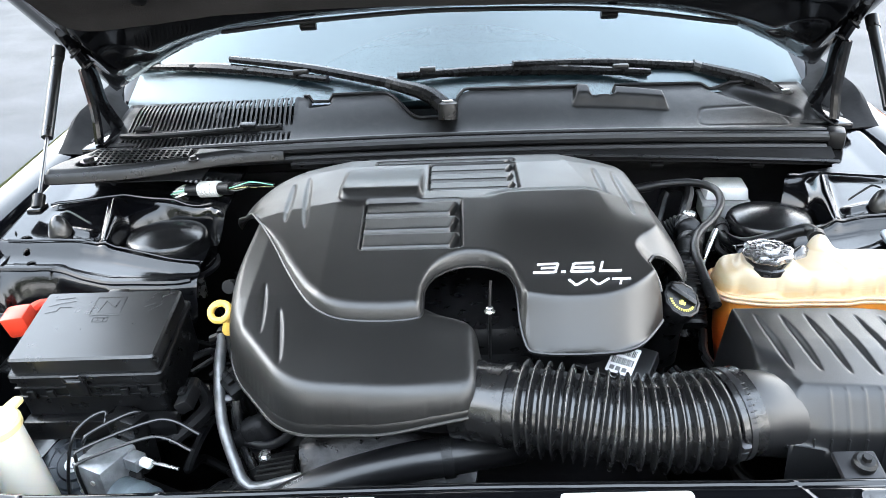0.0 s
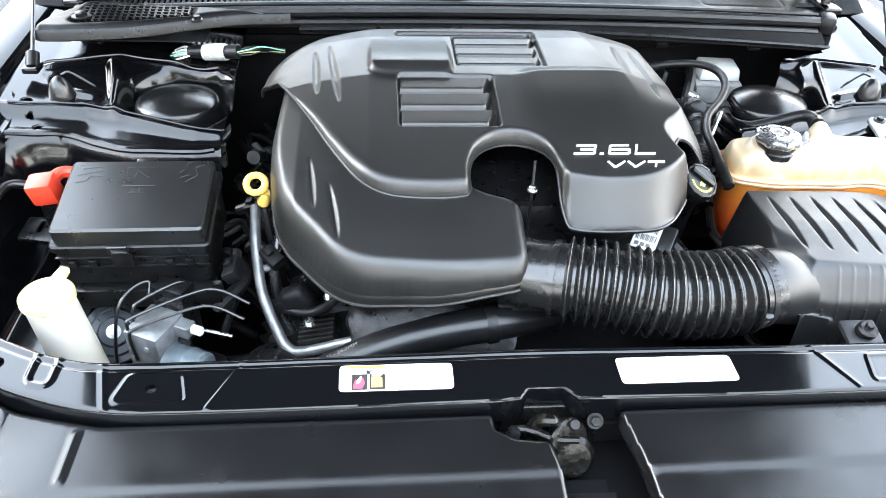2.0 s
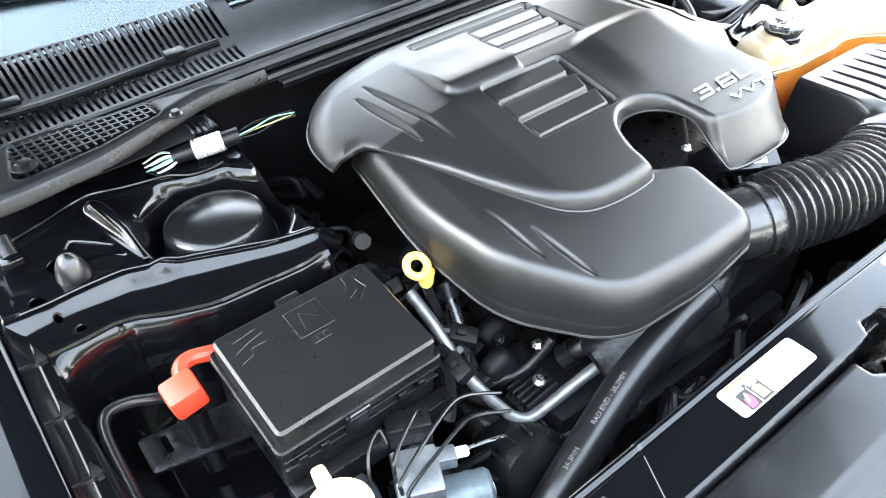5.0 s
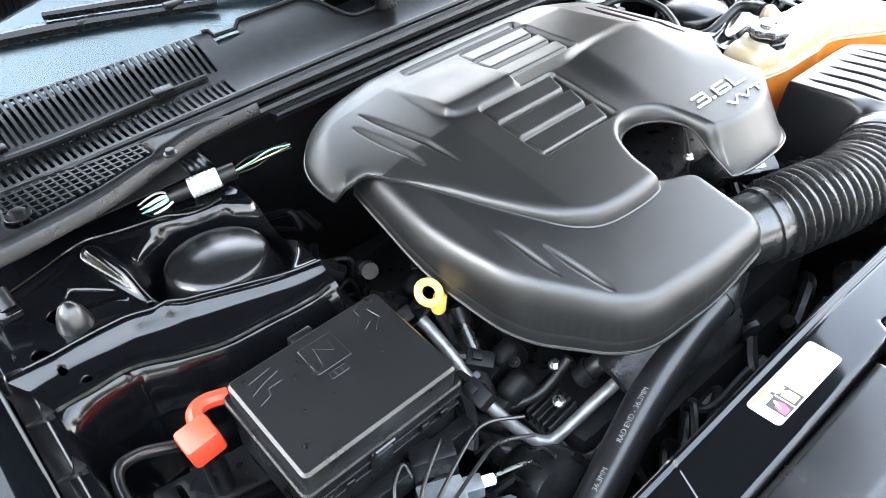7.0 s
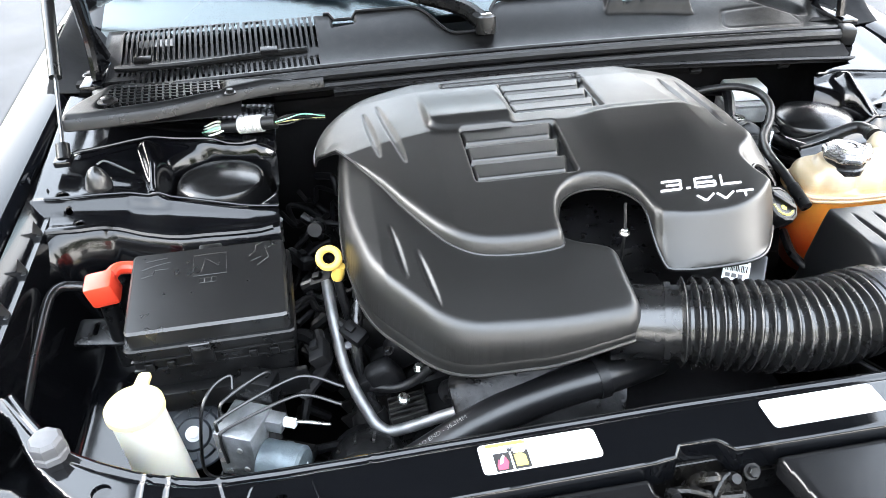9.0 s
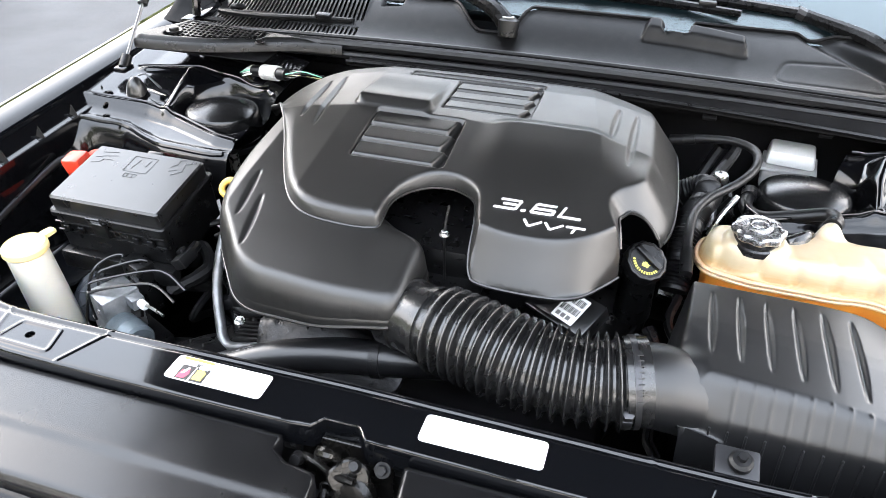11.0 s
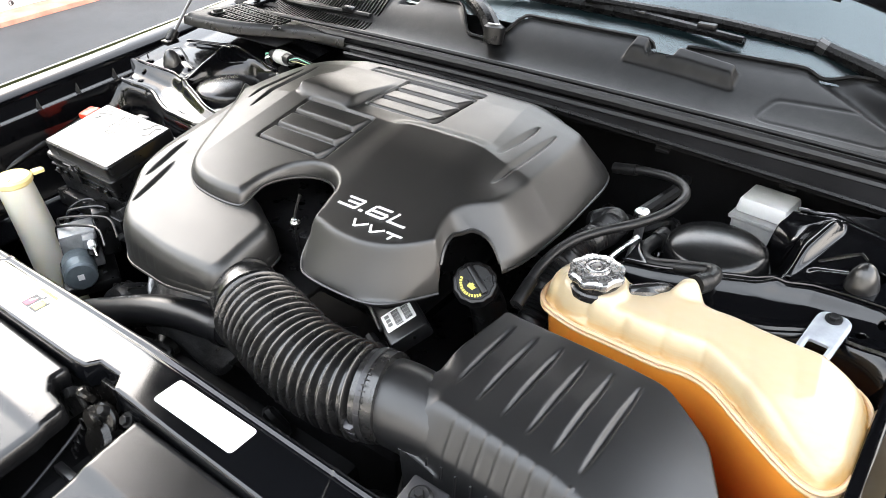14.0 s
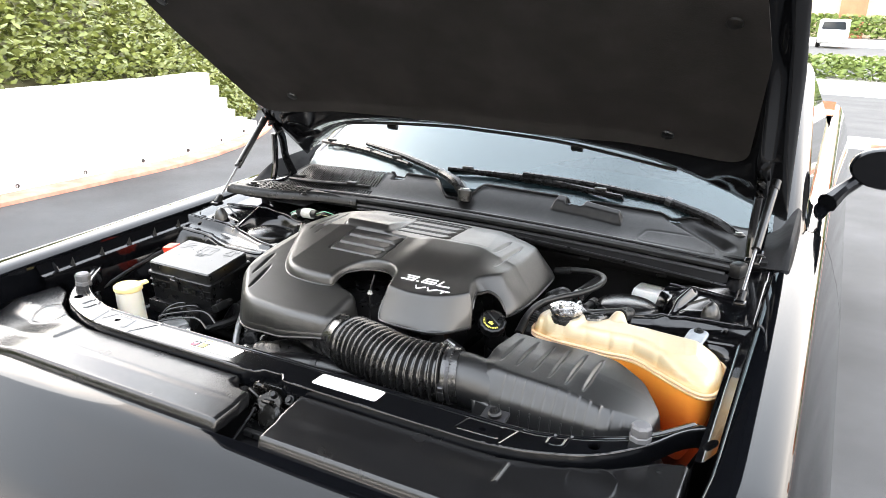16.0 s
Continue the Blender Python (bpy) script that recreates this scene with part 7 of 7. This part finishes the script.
for i in range(12):
    a = np.array((rng2.uniform(0.28, 0.36), rng2.uniform(0.70, 1.15), rng2.uniform(0.72, 0.86)))
    pts = [a]
    for _ in range(4):
        pts.append(pts[-1] + np.array((rng2.uniform(-0.03, 0.05), rng2.uniform(-0.07, 0.07), rng2.uniform(-0.04, 0.04))))
    hose("engine_hose", [tuple(p) for p in pts], float(rng2.uniform(0.005, 0.012)), "black hose beside the engine", (RUBBER, HOSE, PLASTIC)[i % 3], 8)
hose("coolant_branch", [(-0.30, 0.80, 0.86), (-0.312, 0.765, 0.83), (-0.318, 0.74, 0.79), (-0.31, 0.72, 0.74), (-0.29, 0.70, 0.70)], 0.0085, "black hose bent down beside the aluminium pipe", HOSE, 12, None, 0.02)
hose("coolant_branch", [(-0.225, 0.69, 0.80), (-0.248, 0.695, 0.775), (-0.272, 0.70, 0.762), (-0.30, 0.712, 0.757), (-0.322, 0.73, 0.745)], 0.0065, "black hose curling under the engine cover", RUBBER, 12)
hose("oil_cooler_hose", [(-0.10, 0.66, 0.80), (-0.145, 0.664, 0.792), (-0.185, 0.672, 0.776), (-0.205, 0.69, 0.75)], 0.013, "stout black hose under the front of the engine cover", RUBBER, 14, None, 0.02)
# looms, pipes and brackets between the engine and the passenger-side tower
for i in range(22):
    y0 = 0.84 + 0.016 * i
    a = np.array((-0.315 + rng2.uniform(-0.02, 0.02), y0, rng2.uniform(0.74, 0.82)))
    pts = [a]
    for _ in range(4):
        pts.append(pts[-1] + np.array((rng2.uniform(-0.045, 0.01), rng2.uniform(-0.05, 0.05), rng2.uniform(-0.025, 0.025))))
    hose("bay_hose", [tuple(p) for p in pts], float(rng2.uniform(0.003, 0.007)), "black hose between engine and strut tower", (LOOM, RUBBER, LOOM)[i % 3], 8)
for i in range(9):
    x0, y0, z0 = rng2.uniform(-0.40, -0.30), 0.70 + 0.05 * i, rng2.uniform(0.74, 0.84)
    bk = thing("harness_plug", (x0, y0, z0), "black electrical plug with a locking tab", "plug", "harness plugs")
    M = pose(x0, y0, z0, rng2.uniform(-30, 30), rng2.uniform(-30, 30), rng2.uniform(0, 180))
    part("shell", move(block(0.034, 0.022, 0.018, 0.003), M), LOOM, bk)
    part("tab", move(block(0.012, 0.010, 0.006, 0.001), M @ pose(0.004, 0, 0.018)), LOOM, bk)
    part("boot", move(sweep([(0.017, 0, 0.009), (0.034, 0.002, 0.009)], 0.008, 10, smooth=2), M), RUBBER, bk)
for i in range(9):
    x0, y0 = 0.06 + 0.028 * i, 0.655 + 0.012 * (i % 3)
    bk = thing("harness_plug", (x0, y0, 0.82), "black electrical plug with a locking tab", "plug", "harness plugs")
    M = pose(x0, y0, 0.815 + 0.012 * (i % 2), rng2.uniform(-25, 25), rng2.uniform(-25, 25), rng2.uniform(0, 180))
    part("shell", move(block(0.036, 0.024, 0.020, 0.003), M), SATIN, bk)
    part("tab", move(block(0.012, 0.010, 0.006, 0.001), M @ pose(0.004, 0, 0.020)), PLASTIC, bk)
    part("boot", move(sweep([(0.018, 0, 0.010), (0.036, 0.002, 0.009)], 0.008, 10, smooth=2), M), RUBBER, bk)
rod = thing("ball_stud", (0.028, 0.722, 0.87), "thin steel rod with a small nut in the cover's cut-out", "stud")
part("rod", sweep([(0.028, 0.722, 0.875), (0.028, 0.722, 0.950), (0.030, 0.735, 0.985)], 0.0020, 8), DARK, rod)
part("nut", move(bolt(0.0045, 0.007), pose(0.028, 0.722, 0.948)), STEEL, rod)
CAST = material("grimy_cast_metal", (0.026, 0.025, 0.024), 0.42, 0.6, vary=0.6, scale=45, bump=0.7, bump_scale=160, rough_vary=0.15)
# castings, bolts and brackets at the front of the engine
front = thing("front_castings", (-0.18, 0.62, 0.60), "oily aluminium castings and bolts at the engine front", "casting")
part("compressor", move(join(lathe([(0.05, 0), (0.055, 0.01), (0.055, 0.06), (0.045, 0.075), (0.02, 0.08)], 24)), pose(-0.315, 0.668, 0.668, 62, -14, 0)), DARK, front)
for i in range(14):
    part("fin", move(block(0.004, 0.012, 0.026, 0.001), pose(-0.315, 0.668, 0.668, 62, -14, 0) @ pose(0, 0, 0, 0, 0, 360 / 14 * i) @ pose(0, 0.050, 0.040)), CAST, front)
part("fin_base", move(block(0.055, 0.05, 0.02, 0.003), pose(-0.255, 0.686, 0.704, 0, -10, 0)), CAST, front)
for i in range(5):
    part("fin", move(block(0.05, 0.004, 0.03, 0.001), pose(-0.255, 0.668 + 0.009 * i, 0.714, 0, -10, 0)), CAST, front)
part("timing_cover", relief(fillet([(-0.20, 0.585, 0.03), (0.0, 0.585, 0.03), (0.02, 0.66, 0.02), (-0.22, 0.67, 0.03)]), lambda x, y, d: 0.818 - 0.9 * np.clip(0.64 - y, 0, 1) + 0.01 * np.sin(40 * x) + 0.01 * sm(0, 0.02, d), 0.006, 0.01), DARK, front, angle=75)
for i, (x, y, z) in enumerate(((-0.266, 0.669, 0.772), (-0.24, 0.70, 0.79), (0.031, 0.823, 0.880), (-0.045, 0.80, 0.880), (0.040, 0.700, 0.862), (0.058, 0.690, 0.858), (0.085, 0.66, 0.83))):
    part("bolt", move(bolt(0.0055, 0.008), pose(x, y, z, 15 if y < 0.7 else 0, 0, 30 * i)), STEEL, front)
part("plenum_floor", move(block(0.16, 0.16, 0.01, 0.003), pose(0.0, 0.76, 0.868)), PLASTIC, front)
part("throttle_plug", move(lathe([(0.011, 0), (0.012, 0.006), (0.008, 0.010), (0.004, 0.012)], 16), pose(0.001, 0.769, 0.88)), PLASTIC, front)

# ribbed castings, studs and brackets under the cover's front edge
head = thing("cylinder_head", (-0.27, 0.75, 0.72), "grimy ribbed casting of the cylinder head with bolts", "casting")
part("flange", relief(fillet([(-0.335, 0.70, 0.01), (-0.255, 0.625, 0.01), (-0.205, 0.60, 0.01), (-0.185, 0.66, 0.01), (-0.24, 0.74, 0.01), (-0.285, 0.90, 0.01), (-0.325, 0.90, 0.01)]),
     lambda x, y, d: 0.690 + 0.012 * sm(0, 0.006, d) + 0.05 * (y - 0.7) - 0.010 * np.abs(np.sin(70 * x + 40 * y)) ** 6, 0.004, 0.03, (), 1), CAST, head, angle=60)
for i in range(9):
    y0 = 0.66 + 0.026 * i
    x0 = float(np.interp(y0, (0.62, 0.70, 0.90), (-0.262, -0.315, -0.318)))
    z0 = 0.703 + 0.05 * (y0 - 0.7)
    part("rib", move(block(0.032, 0.006, 0.026, 0.002), pose(x0 - 0.008, y0 + 0.012, z0 - 0.030, 0, -35, -20)), CAST, head)
    if i % 2 == 0:
        part("stud", move(bolt(0.0055, 0.012), pose(x0 + 0.012, y0, z0)), DARK, head)
clip = thing("hose_clip", (-0.155, 0.638, 0.78), "steel spring clip with pale end fitting", "clip")
part("band", sweep([(-0.158, 0.639, 0.777), (-0.152, 0.638, 0.780)], 0.0125, 16, smooth=2), STEEL, clip)
part("ear", move(block(0.006, 0.010, 0.014, 0.001), pose(-0.155, 0.6385, 0.788)), STEEL, clip)
